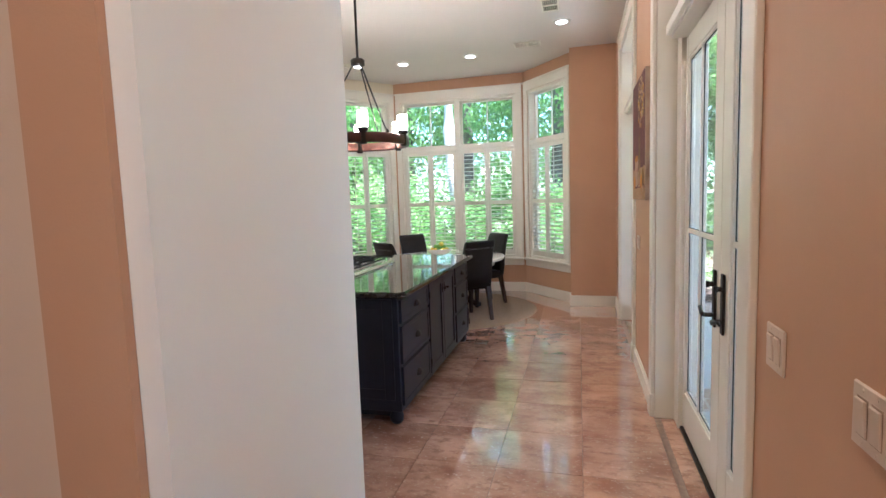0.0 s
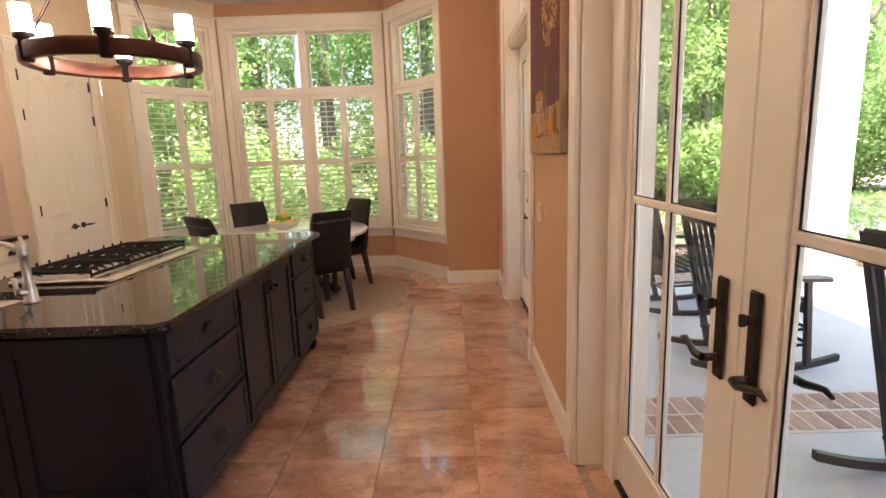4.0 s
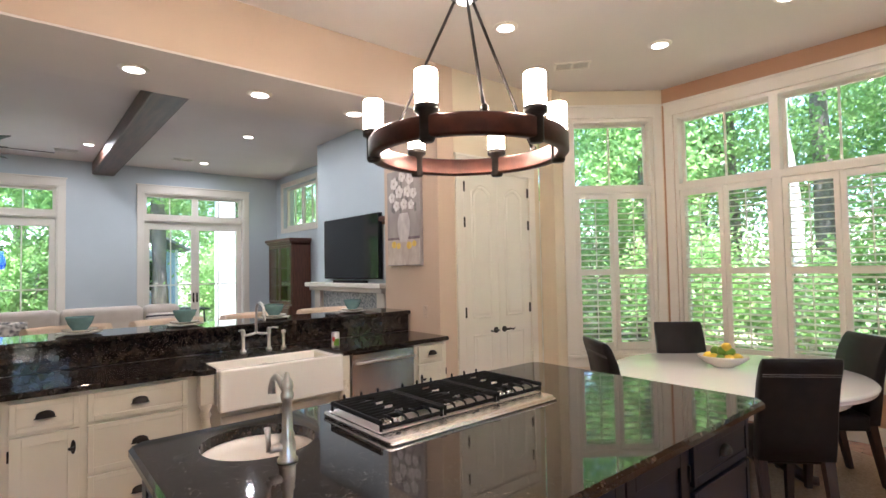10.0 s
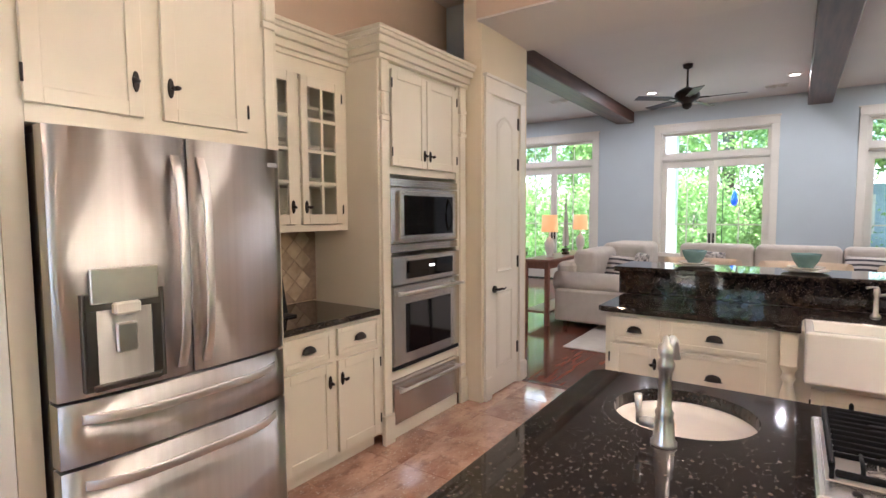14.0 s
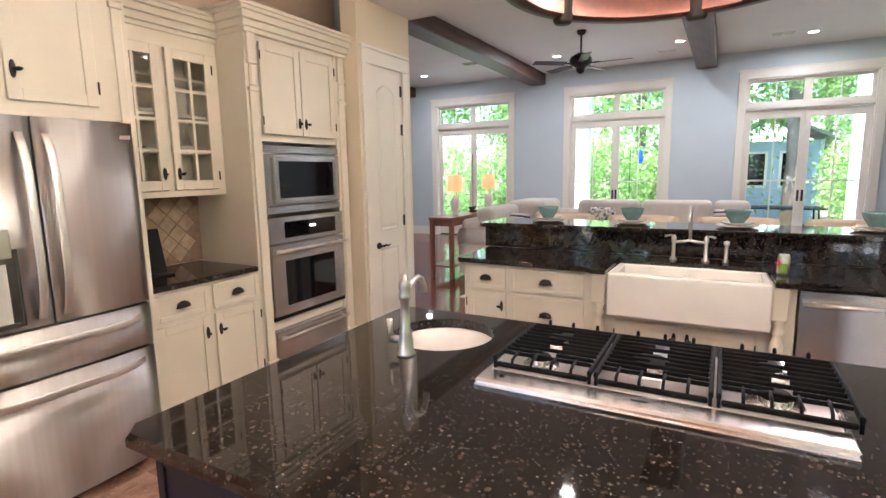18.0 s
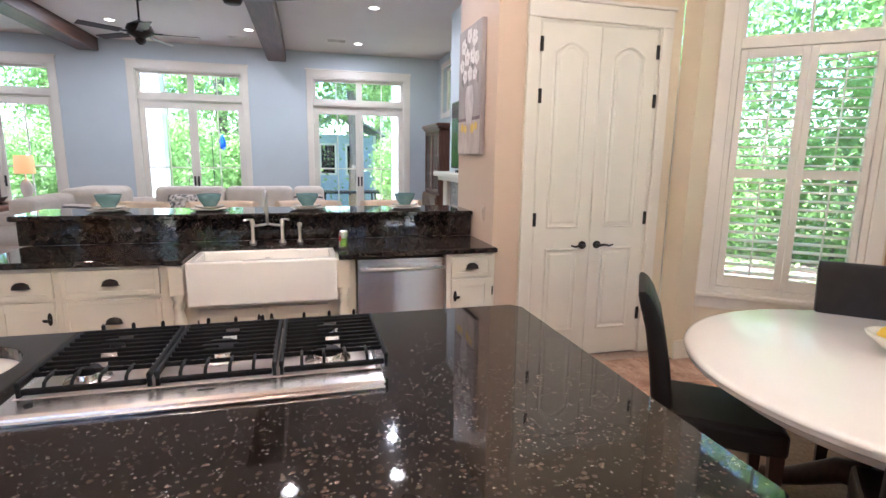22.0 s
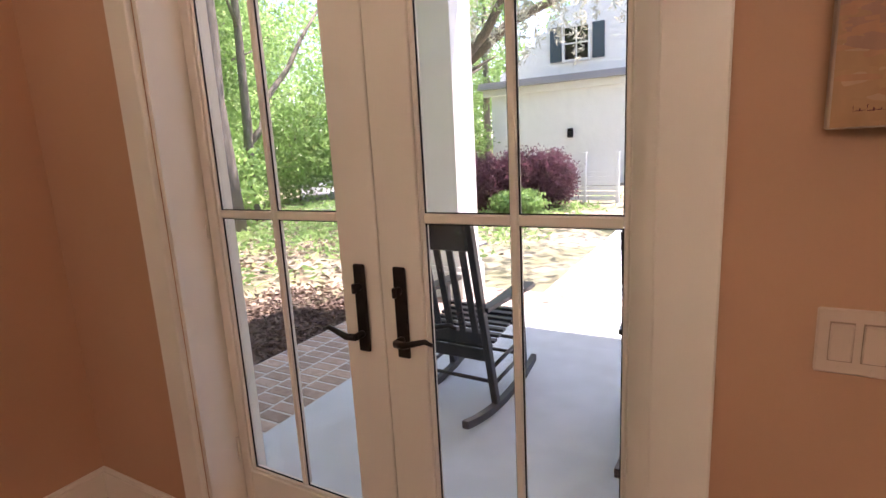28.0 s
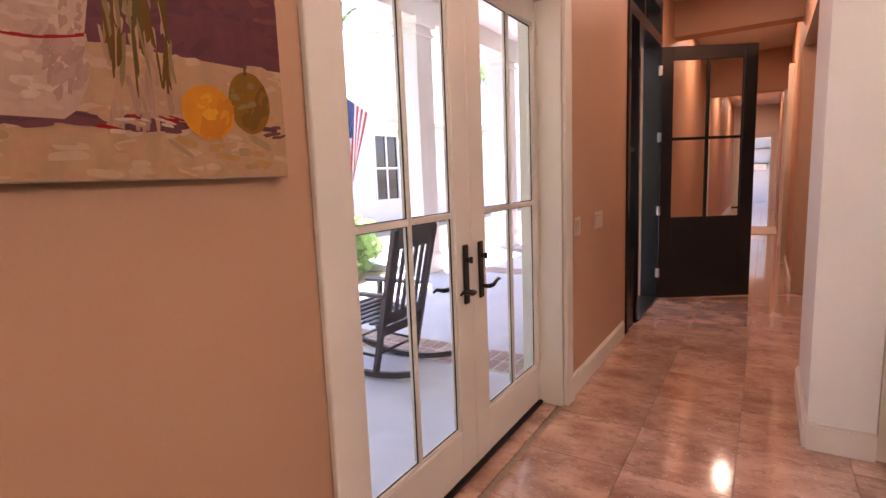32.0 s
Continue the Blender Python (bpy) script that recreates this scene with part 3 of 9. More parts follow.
def bay_window(name, p0, p1, u0, u1, lights, tilt):
    """Local x along p0 to p1, local -y outwards of the wall line; the room is on +y... mirrored by the run."""
    m, length = run(p0, p1)
    m = m @ pose(length, 0, 0, 0, 0, 180)
    u0, u1 = length - u1, length - u0
    w = thing(name, "white bay window with transom panes and plantation shutters", "window", kind="structure")
    w.matrix_basis = m
    zb, zs, zt, z1 = 0.56, 2.33, 2.40, 3.16
    c = 0.09
    part("casing", boxes((u0 - c, -0.022, zb, u0, 0.0, z1, 0.003)), M_TRIM, w)
    part("casing", boxes((u1, -0.022, zb, u1 + c, 0.0, z1, 0.003)), M_TRIM, w)
    part("head_casing", boxes((u0 - c, -0.024, z1, u1 + c, 0.0, z1 + 0.12, 0.003), (u0 - c - 0.01, -0.034, z1 + 0.12, u1 + c + 0.01, 0.0, z1 + 0.145, 0.004)), M_TRIM, w)
    part("window_sill", boxes((u0 - c, -0.05, zb - 0.035, u1 + c, 0.1, zb, 0.006)), M_TRIM, w)
    part("apron", boxes((u0 - c, -0.018, zb - 0.13, u1 + c, 0.0, zb - 0.035, 0.003)), M_TRIM, w)
    f = 0.04
    part("window_frame", boxes((u0, 0.002, zb, u0 + f, 0.16, z1, 0.003), (u1 - f, 0.002, zb, u1, 0.16, z1, 0.003), (u0 + f, 0.003, z1 - f, u1 - f, 0.16, z1), (u0 + f, 0.003, zs, u1 - f, 0.16, zt, 0.003), (u0 + f, 0.004, zb, u1 - f, 0.16, zb + 0.04)), M_TRIM, w)
    us = [u0 + f + (u1 - u0 - 2 * f) * i / lights for i in range(lights + 1)]
    for u in us[1:-1]:
        part("mullion", boxes((u - 0.04, 0.004, zb + 0.04, u + 0.04, 0.158, zs, 0.003), (u - 0.04, 0.004, zt, u + 0.04, 0.158, z1 - f, 0.003)), M_TRIM, w)
    for i in range(lights):
        a, b = us[i] + (0.04 if i else 0), us[i + 1] - (0.04 if i < lights - 1 else 0)
        part("sash", boxes((a, 0.10, zt, a + 0.03, 0.14, z1 - f), (b - 0.03, 0.10, zt, b, 0.14, z1 - f), (a + 0.03, 0.10, zt, b - 0.03, 0.14, zt + 0.03), (a + 0.03, 0.10, z1 - f - 0.03, b - 0.03, 0.14, z1 - f), ((a + b) / 2 - 0.009, 0.112, zt + 0.03, (a + b) / 2 + 0.009, 0.13, z1 - f - 0.03),
             (a, 0.10, zb + 0.04, a + 0.03, 0.14, zs), (b - 0.03, 0.10, zb + 0.04, b, 0.14, zs), (a + 0.03, 0.10, zb + 0.04, b - 0.03, 0.14, zb + 0.09), (a + 0.03, 0.10, 1.44, b - 0.03, 0.14, 1.49), (a + 0.03, 0.10, zs - 0.03, b - 0.03, 0.14, zs)), M_TRIM, w)
        for lo, hi in ((zb + 0.09, zs - 0.03), (zt + 0.03, z1 - f - 0.03)):
            g = part("pane", boxes((a + 0.03, 0.119, lo, b - 0.03, 0.123, hi)), M_GLASS, w)
            g.visible_shadow = False
        h = (a + b) / 2
        shutter(w, a + 0.004, h - 0.002, zb + 0.045, 1.455, zs - 0.004, 0.012, tilt)
        shutter(w, h + 0.002, b - 0.004, zb + 0.045, 1.455, zs - 0.004, 0.012, tilt)
    return w


bay_window("window_1", BL1, BL0, 0.11, 1.03, 1, 8)
bay_window("window_2", BR1, BL1, 0.12, 2.04, 2, 8)
bay_window("window_3", BR0, BR1, 0.10, 1.02, 1, 12)


# ---- glazed double doors ----
def lever(parent, x, z, d, side, back=False):
    s = -1 if not back else 1
    h = part("handle", boxes((x - 0.022, d + s * 0.008 - 0.006, z - 0.01, x + 0.022, d + s * 0.008 + 0.006, z + 0.27, 0.005)), M_BRONZE, parent, "dark bronze door handle plate")
    bm = cyl(bmesh.new(), (x, d, z + 0.05), (x, d + s * 0.05, z + 0.05), 0.011)
    tube(bm, [(x, d + s * 0.05, z + 0.05), (x + side * 0.03, d + s * 0.056, z + 0.05), (x + side * 0.07, d + s * 0.054, z + 0.062), (x + side * 0.10, d + s * 0.05, z + 0.07), (x + side * 0.125, d + s * 0.05, z + 0.062)], [0.012, 0.011, 0.009, 0.008, 0.005], 8)
    part("lever", bm, M_BRONZE, h, "dark bronze curved lever")
    if not back:
        part("thumb_turn", box(cyl(bmesh.new(), (x, d, z + 0.2), (x, d + s * 0.03, z + 0.2), 0.012), x - 0.006, d + s * 0.045, z + 0.185, x + 0.006, d + s * 0.03, z + 0.215, 0.002), M_BRONZE, h)


def glazed_doors(name, m, w, leaf_h, tz0, tz1, mz, stile, meet, label, handles=True, depth=0.26, inset=0.10, reveal=0.0):
    """Local x along the opening, local y outwards from the room's wall face."""
    d = thing(name, label, "door", kind="structure")
    d.matrix_basis = m
    top = tz1 + 0.04
    c = 0.115
    part("casing", boxes((-c - reveal, -0.024, 0.002, -reveal, 0, top, 0.004), (-c - 0.006 - reveal, -0.032, 0.002, 0.004 - reveal, 0, 0.16, 0.004)), M_TRIM, d)
    part("casing", boxes((w, -0.024, 0.002, w + c, 0, top, 0.004), (w - 0.004, -0.032, 0.002, w + c + 0.006, 0, 0.16, 0.004)), M_TRIM, d)
    part("head_casing", boxes((-c - reveal, -0.026, top, w + c, 0, top + 0.13, 0.004), (-c - 0.02 - reveal, -0.04, top + 0.13, w + c + 0.02, 0, top + 0.16, 0.005)), M_TRIM, d)
    j = 0.02
    part("jamb", boxes((0, inset - 0.025 if reveal else 0.001, 0.002, j, depth, top), (w - j, 0.001, 0.002, w, depth, top), (j, 0.001, top - j, w - j, depth, top), (j, 0.06, leaf_h, w - j, depth, tz0), (j, 0.03, leaf_h + 0.02, w - j, 0.06, tz0 - 0.02, 0.004)), M_TRIM, d)
    if reveal:
        part("reveal", boxes((-reveal, 0.001, 0.002, -reveal + j, depth, top), (-reveal + j, inset - 0.025, 0.002, 0.0, depth, top), (-reveal + j, 0.001, top - j, 0.0, inset - 0.025, top), (0.0, 0.001, top - j, 0.0005, inset - 0.025, top)), M_TRIM, d, "cream painted door reveal")
    part("threshold", boxes((j, inset - 0.015, 0.0, w - j, depth + 0.03, 0.022, 0.004)), M_BRONZE, d, "dark metal threshold")
    d0, d1 = inset, inset + 0.045
    mid = w / 2
    part("transom_frame", boxes((j, d0, tz0, j + 0.05, d1, top - j), (w - j - 0.05, d0, tz0, w - j, d1, top - j), (j + 0.05, d0, tz0, w - j - 0.05, d1, tz0 + 0.05), (j + 0.05, d0, top - j - 0.05, w - j - 0.05, d1, top - j), (mid - 0.06, d0 - 0.01, tz0 + 0.05, mid + 0.06, d1, top - j - 0.05)), M_TRIM, d)
    for a, b in ((j + 0.05, mid - 0.06), (mid + 0.06, w - j - 0.05)):
        g = part("pane", boxes((a, d0 + 0.02, tz0 + 0.05, b, d0 + 0.024, top - j - 0.05)), M_GLASS, d)
        g.visible_shadow = False
        part("muntin", boxes(((a + b) / 2 - 0.01, d0 + 0.012, tz0 + 0.05, (a + b) / 2 + 0.01, d0 + 0.032, top - j - 0.05)), M_TRIM, d)
    for k, (a, b) in enumerate(((j + 0.003, mid - 0.002), (mid + 0.002, w - j - 0.003))):
        sa, sb = (stile, meet) if k == 0 else (meet, stile)
        g0, g1, zb, zt = a + sa, b - sb, 0.26, leaf_h - 0.13
        leaf = part("door_leaf", boxes((a, d0, 0.03, g0, d1, leaf_h - 0.005, 0.003), (g1, d0, 0.03, b, d1, leaf_h - 0.005, 0.003), (g0, d0 + 0.001, 0.03, g1, d1 - 0.001, zb, 0.003), (g0, d0 + 0.001, zt, g1, d1 - 0.001, leaf_h - 0.005, 0.003)), M_TRIM, d, "cream painted glazed door leaf")
        part("sticking", boxes((g0, d0 + 0.008, zb, g0 + 0.014, d1 - 0.008, zt, 0.004), (g1 - 0.014, d0 + 0.008, zb, g1, d1 - 0.008, zt, 0.004), (g0 + 0.014, d0 + 0.008, zb, g1 - 0.014, d1 - 0.008, zb + 0.014, 0.004), (g0 + 0.014, d0 + 0.008, zt - 0.014, g1 - 0.014, d1 - 0.008, zt, 0.004)), M_TRIM, leaf)
        gm = (g0 + g1) / 2
        part("muntin", boxes((gm - 0.011, d0 + 0.006, zb + 0.014, gm + 0.011, d1 - 0.006, zt - 0.014, 0.004)), M_TRIM, leaf)
        part("muntin", boxes((g0 + 0.014, d0 + 0.007, mz - 0.014, gm - 0.011, d1 - 0.007, mz + 0.014, 0.004), (gm + 0.011, d0 + 0.007, mz - 0.014, g1 - 0.014, d1 - 0.007, mz + 0.014, 0.004)), M_TRIM, leaf)
        for za, zz in ((zb + 0.014, mz - 0.014), (mz + 0.014, zt - 0.014)):
            for ga, gb in ((g0 + 0.014, gm - 0.011), (gm + 0.011, g1 - 0.014)):
                if inset > 0.12:
                    part("gasket", boxes((ga, d0 + 0.016, za, ga + 0.0035, d0 + 0.0205, zz), (gb - 0.0035, d0 + 0.016, za, gb, d0 + 0.0205, zz), (ga + 0.0035, d0 + 0.016, za, gb - 0.0035, d0 + 0.0205, za + 0.0035), (ga + 0.0035, d0 + 0.016, zz - 0.0035, gb - 0.0035, d0 + 0.0205, zz)), M_IRON, leaf, "black glazing gasket")
                g = part("pane", boxes((ga, d0 + 0.021, za, gb, d0 + 0.025, zz)), M_GLASS, leaf)
                g.visible_shadow = False
        if handles:
            hx = (b - meet * 0.5) if k == 0 else (a + meet * 0.5)
            lever(leaf, hx, 0.875, d0, -1 if k == 0 else 1)
            lever(leaf, hx, 0.875, d1, -1 if k == 0 else 1, True)
        else:
            hx = (b - meet * 0.5) if k == 0 else (a + meet * 0.5)
            part("handle_plate", boxes((hx - 0.018, d0 - 0.008, 0.92, hx + 0.018, d0, 1.12, 0.004), (hx - 0.010, d0 - 0.05, 1.00, hx + 0.010, d0 - 0.008, 1.02, 0.003)), M_BRONZE, leaf, "small dark door handle")
        for z in (0.3, 1.2, 2.2):
            x = a if k == 0 else b
            part("hinge", cyl(bmesh.new(), (x, d0 - 0.006, z), (x, d0 - 0.006, z + 0.1), 0.007, n=8), M_TRIM, leaf)
    return d


PORCH = "cream glazed double porch door with bronze handles, closed"
# local x runs south to north mirrored so that local y points east
for nm, (a, b) in (("door_1", D1), ("door_2", D2)):
    glazed_doors(nm, pose(EX, b, 0, 0, 0, -90), b - a, 2.44, 2.54, 3.12, 1.285, 0.046, 0.142, PORCH, inset=0.145, reveal=0.14 if nm == "door_1" else 0.0)
for nm, (a, b) in zip(("door_3", "door_4", "door_5"), LD):
    glazed_doors(nm, pose(LX, a, 0, 0, 0, 90), b - a, 2.55, 2.66, 3.08, 1.29, 0.083, 0.064, "cream glazed double door to the garden, closed", handles=False, depth=0.25)


# ---- kitchen lamps ----
# The last place, nearest the hallway, is an unseen light.
KL = [(-1.29, 3.92), (-0.30, 3.88), (0.95, 2.9), (0.95, 0.2), (-1.9, 2.6), (-1.9, 0.1), (0.95, -1.6)]


def downlight(x, y, z, watts, color=(1.0, 0.86, 0.70)):
    d = thing("downlight", "white recessed ceiling downlight, lit", "downlight", "recessed downlights", (x, y, z))
    part("trim_ring", lathe(bmesh.new(), [(0.068, -0.012), (0.075, -0.012), (0.098, -0.003), (0.1, 0.0)], n=24), M_TRIM, d)
    part("lens", lathe(bmesh.new(), [(0.068, -0.011), (0.068, -0.006), (0.0001, -0.005)], n=20), M_LED, d, "glowing lens")
    downlight_lamp(x, y, z - 0.03, watts, 0.08, color)


for x, y in KL:
    downlight(x, y, KC, 10 if x > 0 else 15, (1.0, 0.62, 0.36) if x > 0 else (1.0, 0.82, 0.63))
for y in (0.21, 1.10, 1.975):
    downlight(-3.24, y, 2.985, 9)
for x, y in ((-4.9, -4.2), (-4.9, 2.2), (-7.0, -4.2), (-7.0, 2.3), (-8.9, -1.6), (-8.9, 0.45), (-9.4, 2.3), (-9.2, -4.6)):
    downlight(x, y, LC, 56, (1.0, 0.93, 0.86))
# Unseen downlights added to brighten the hallway.
for y in (-3.9, -7.2, -12.0, -16.5):
    downlight(1.0, y, KC, 95, (1.0, 0.68, 0.42))


def vent(x, y, z, rz):
    v = thing("ceiling_vent", "white slotted metal ceiling vent", "vent", "ceiling vents", (x, y, z), rz)
    part("frame", boxes((-0.17, -0.09, -0.012, 0.17, -0.07, 0, 0.003), (-0.17, 0.07, -0.012, 0.17, 0.09, 0, 0.003), (-0.17, -0.07, -0.012, -0.15, 0.07, 0), (0.15, -0.07, -0.012, 0.17, 0.07, 0), (-0.01, -0.07, -0.011, 0.01, 0.07, 0)), M_TRIM, v)
    part("backing", boxes((-0.15, -0.07, -0.003, 0.15, 0.07, -0.001)), M_STEELDK, v)
    for i in range(7):
        part("slat", boxes((-0.15, -0.062 + i * 0.02, -0.008, 0.15, -0.058 + i * 0.02, -0.004)), M_TRIM, v)


for r in ((-2.05, 3.69, KC, 40), (0.85, 2.35, KC, 90), (0.50, 3.62, KC, 0), (-9.6, 0.2, LC, 90), (-8.6, -3.2, LC, 90), (-9.3, 1.9, LC, 90)):
    vent(*r)


# ---- cabinet pieces: local x along the front, the front faces local -y ----
def cup_pull(parent, x, z, y=-0.022):
    bm = bmesh.new()
    secs = []
    for k in range(7):
        a = min(math.pi, math.pi * k / 6)
        secs.append([(x - 0.046 * math.cos(a), y - 0.026 * math.sin(b) * (0.35 + 0.65 * math.sin(a)), z - 0.018 + 0.040 * max(0.0, math.sin(a)) ** 0.7 * max(0.0, math.cos(b * 0.92))) for b in (0, 0.6, 1.2, 1.7)] )
    rings = [[bm.verts.new(p) for p in s] for s in secs]
    for a, b in zip(rings, rings[1:]):
        for j in range(3):
            f = bm.faces.new((a[j], a[j + 1], b[j + 1], b[j]))
            f.smooth = True
    box(bm, x - 0.05, y - 0.003, z - 0.021, x + 0.05, y, z - 0.016, 0.001)
    return part("cup_pull", bm, M_BRONZE, parent, "dark bronze cup pull")


def latch(parent, x, z, side=1, y=-0.022):
    bm = bmesh.new()
    prism_pts = [(0.013 * math.cos(a), 0.04 * math.sin(a)) for a in [2 * math.pi * i / 14 for i in range(14)]]
    lo = [bm.verts.new((x + px_, y, z + pz_)) for px_, pz_ in prism_pts]
    hi = [bm.verts.new((x + px_ * 0.85, y - 0.006, z + pz_ * 0.93)) for px_, pz_ in prism_pts]
    for i in range(14):
        bm.faces.new((lo[i], lo[(i + 1) % 14], hi[(i + 1) % 14], hi[i]))
    bm.faces.new(hi)
    cyl(bm, (x, y - 0.006, z), (x, y - 0.026, z), 0.006, n=8)
    tube(bm, [(x, y - 0.028, z - 0.004), (x + side * 0.016, y - 0.03, z), (x + side * 0.026, y - 0.028, z + 0.002)], [0.009, 0.010, 0.006], 8)
    return part("latch", bm, M_BRONZE, parent, "dark bronze cabinet latch")


def hinges(parent, x, z0, z1):
    for z in (z0 + 0.06, z1 - 0.12):
        part("hinge", cyl(bmesh.new(), (x, -0.023, z), (x, -0.023, z + 0.06), 0.005, n=6), M_BRONZE, parent)


def panel_bm(x0, z0, x1, z1, fr=0.055, y=-0.02, rec=0.010, beads=0):
    bm = boxes((x0, y, z0, x0 + fr, 0, z1, 0.002), (x1 - fr, y, z0, x1, 0, z1, 0.002), (x0 + fr, y + 0.0005, z0, x1 - fr, 0, z0 + fr, 0.002), (x0 + fr, y + 0.0005, z1 - fr, x1 - fr, 0, z1, 0.002), (x0 + fr, y + rec, z0 + fr, x1 - fr, 0, z1 - fr))
    if beads:
        w = (x1 - x0 - 2 * fr) / beads
        for i in range(beads):
            box(bm, x0 + fr + i * w + 0.003, y + rec - 0.004, z0 + fr, x0 + fr + (i + 1) * w - 0.003, y + rec + 0.002, z1 - fr, 0.002)
    return bm


def drawer(parent, x0, z0, x1, z1, material, pulls=1, framed=True, y=-0.02):
    fr = 0.03 if framed else 0.02
    d = part("drawer", panel_bm(x0, z0, x1, z1, fr, y, 0.006), material, parent)
    for k in range(pulls):
        cup_pull(d, x0 + (x1 - x0) * (k + 0.5) / pulls, (z0 + z1) / 2 + 0.005)
    return d


def cab_door(parent, x0, z0, x1, z1, material, knob="r", zk=None, beads=0):
    d = part("door", panel_bm(x0, z0, x1, z1, beads=beads), material, parent)
    x = x1 - 0.028 if knob == "r" else x0 + 0.028
    latch(d, x, zk if zk is not None else z1 - 0.12, -1 if knob == "r" else 1)
    hinges(d, x0 - 0.003 if knob == "r" else x1 + 0.003, z0, z1)
    return d


def turned_post(parent, x, y, z0, z1, r, material):
    h = z1 - z0
    pr = [(0.0001, 0), (r, 0), (r, 0.06), (r * 0.72, 0.075), (r * 0.72, 0.09), (r * 0.95, 0.11), (r * 0.6, 0.15), (r * 0.7, 0.3), (r * 0.98, 0.5), (r * 0.9, 0.56), (r * 0.62, 0.62), (r * 0.62, 0.64), (r * 0.95, 0.665), (r * 0.7, 0.69), (r * 0.7, 0.71), (r, 0.735), (r, 0.76)]
    bm = lathe(bmesh.new(), [(a, b * h) for a, b in pr], (x, y, z0), 16)
    box(bm, x - r * 1.05, y - r * 1.05, z0 + 0.76 * h, x + r * 1.05, y + r * 1.05, z1, 0.003)
    return part("turned_post", bm, material, parent)


def crown_bm(x0, x1, yf, yb, z, h=0.17, p=0.09):
    """Stepped crown moulding on a cabinet's front and both sides."""
    bm = bmesh.new()
    for k, (dz0, dz1, o) in enumerate(((0, 0.03, 0.012), (0.03, 0.075, 0.035), (0.075, 0.12, 0.06), (0.12, 0.145, 0.08), (0.145, 0.17, 0.09))):
        box(bm, x0 - o, yf - o, z + dz0, x1 + o, yb, z + dz1, 0.004)
    return bm


# ---- island ----
isl = thing("kitchen_island", "navy painted kitchen island with drawers, doors and bun feet", "kitchen island")
IX0, IX1, IY0, IY1 = -1.27, -0.055, -0.05, 2.10
part("body", boxes((IX0, IY0, 0.10, IX1, IY1, 0.73, 0.004), (IX0 + 0.03, IY0 + 0.03, 0.05, IX1 - 0.03, IY1 - 0.03, 0.10)), M_NAVY, isl)
part("top_rail", boxes((IX0, IY0, 0.73, IX0 + 0.02, IY1, 0.884), (IX1 - 0.02, IY0, 0.73, IX1, IY1, 0.884), (IX0 + 0.02, IY0, 0.73, IX1 - 0.02, IY0 + 0.02, 0.884), (IX0 + 0.02, IY1 - 0.02, 0.73, IX1 - 0.02, IY1, 0.884)), M_NAVY, isl)
part("plinth_moulding", boxes((IX0 - 0.008, IY0 - 0.008, 0.10, IX1 + 0.008, IY0, 0.17, 0.003), (IX0 - 0.008, IY1, 0.10, IX1 + 0.008, IY1 + 0.008, 0.17, 0.003), (IX1, IY0, 0.10, IX1 + 0.008, IY1, 0.13, 0.003)), M_NAVY, isl)
for x in (IX0 + 0.05, IX1 - 0.05):
    for y in (IY0 + 0.05, IY1 - 0.05):
        part("bun_foot", lathe(bmesh.new(), [(0.0001, 0), (0.03, 0), (0.045, 0.02), (0.05, 0.05), (0.04, 0.08), (0.032, 0.1)], (x, y, 0), 16), M_NAVY, isl)
face = thing("face", "", "")
face.parent = isl
face.matrix_basis = pose(IX1, IY0, 0, 0, 0, 90)
for x0, x1 in ((0.03, 0.67), (1.59, 2.12)):
    drawer(face, x0, 0.70, x1, 0.86, M_NAVY)
    drawer(face, x0, 0.42, x1, 0.68, M_NAVY)
    drawer(face, x0, 0.13, x1, 0.40, M_NAVY)
cab_door(face, 0.70, 0.13, 1.115, 0.86, M_NAVY, "r", 0.76)
cab_door(face, 1.125, 0.13, 1.54, 0.86, M_NAVY, "l", 0.76)
for ch in list(face.children):
    ch.parent = isl
    ch.matrix_basis = face.matrix_basis.copy()
bpy.data.objects.remove(face)
# panels on the south and north ends and the sink side
for k, (m, w) in enumerate(((pose(IX0, IY0, 0), IX1 - IX0), (pose(IX1, IY1, 0, 0, 0, 180), IX1 - IX0), (pose(IX0, IY1, 0, 0, 0, -90), IY1 - IY0))):
    n = 2 if k < 2 else 4
    for i in range(n):
        a = 0.03 + i * (w - 0.06) / n
        part("end_panel", panel_bm(a + 0.004, 0.18, a + (w - 0.06) / n - 0.004, 0.87, 0.07, -0.014, 0.008), M_NAVY, isl).matrix_basis = m
part("outlet", boxes((0.18, -0.018, 0.63, 0.26, -0.008, 0.75, 0.003)), M_IRON, isl, "black outlet cover").matrix_basis = pose(IX0, IY0, 0)


def slab_edge(bm, outline, z0, z1):
    prism(bm, outline, z0, z1, 0.009)
    return bm


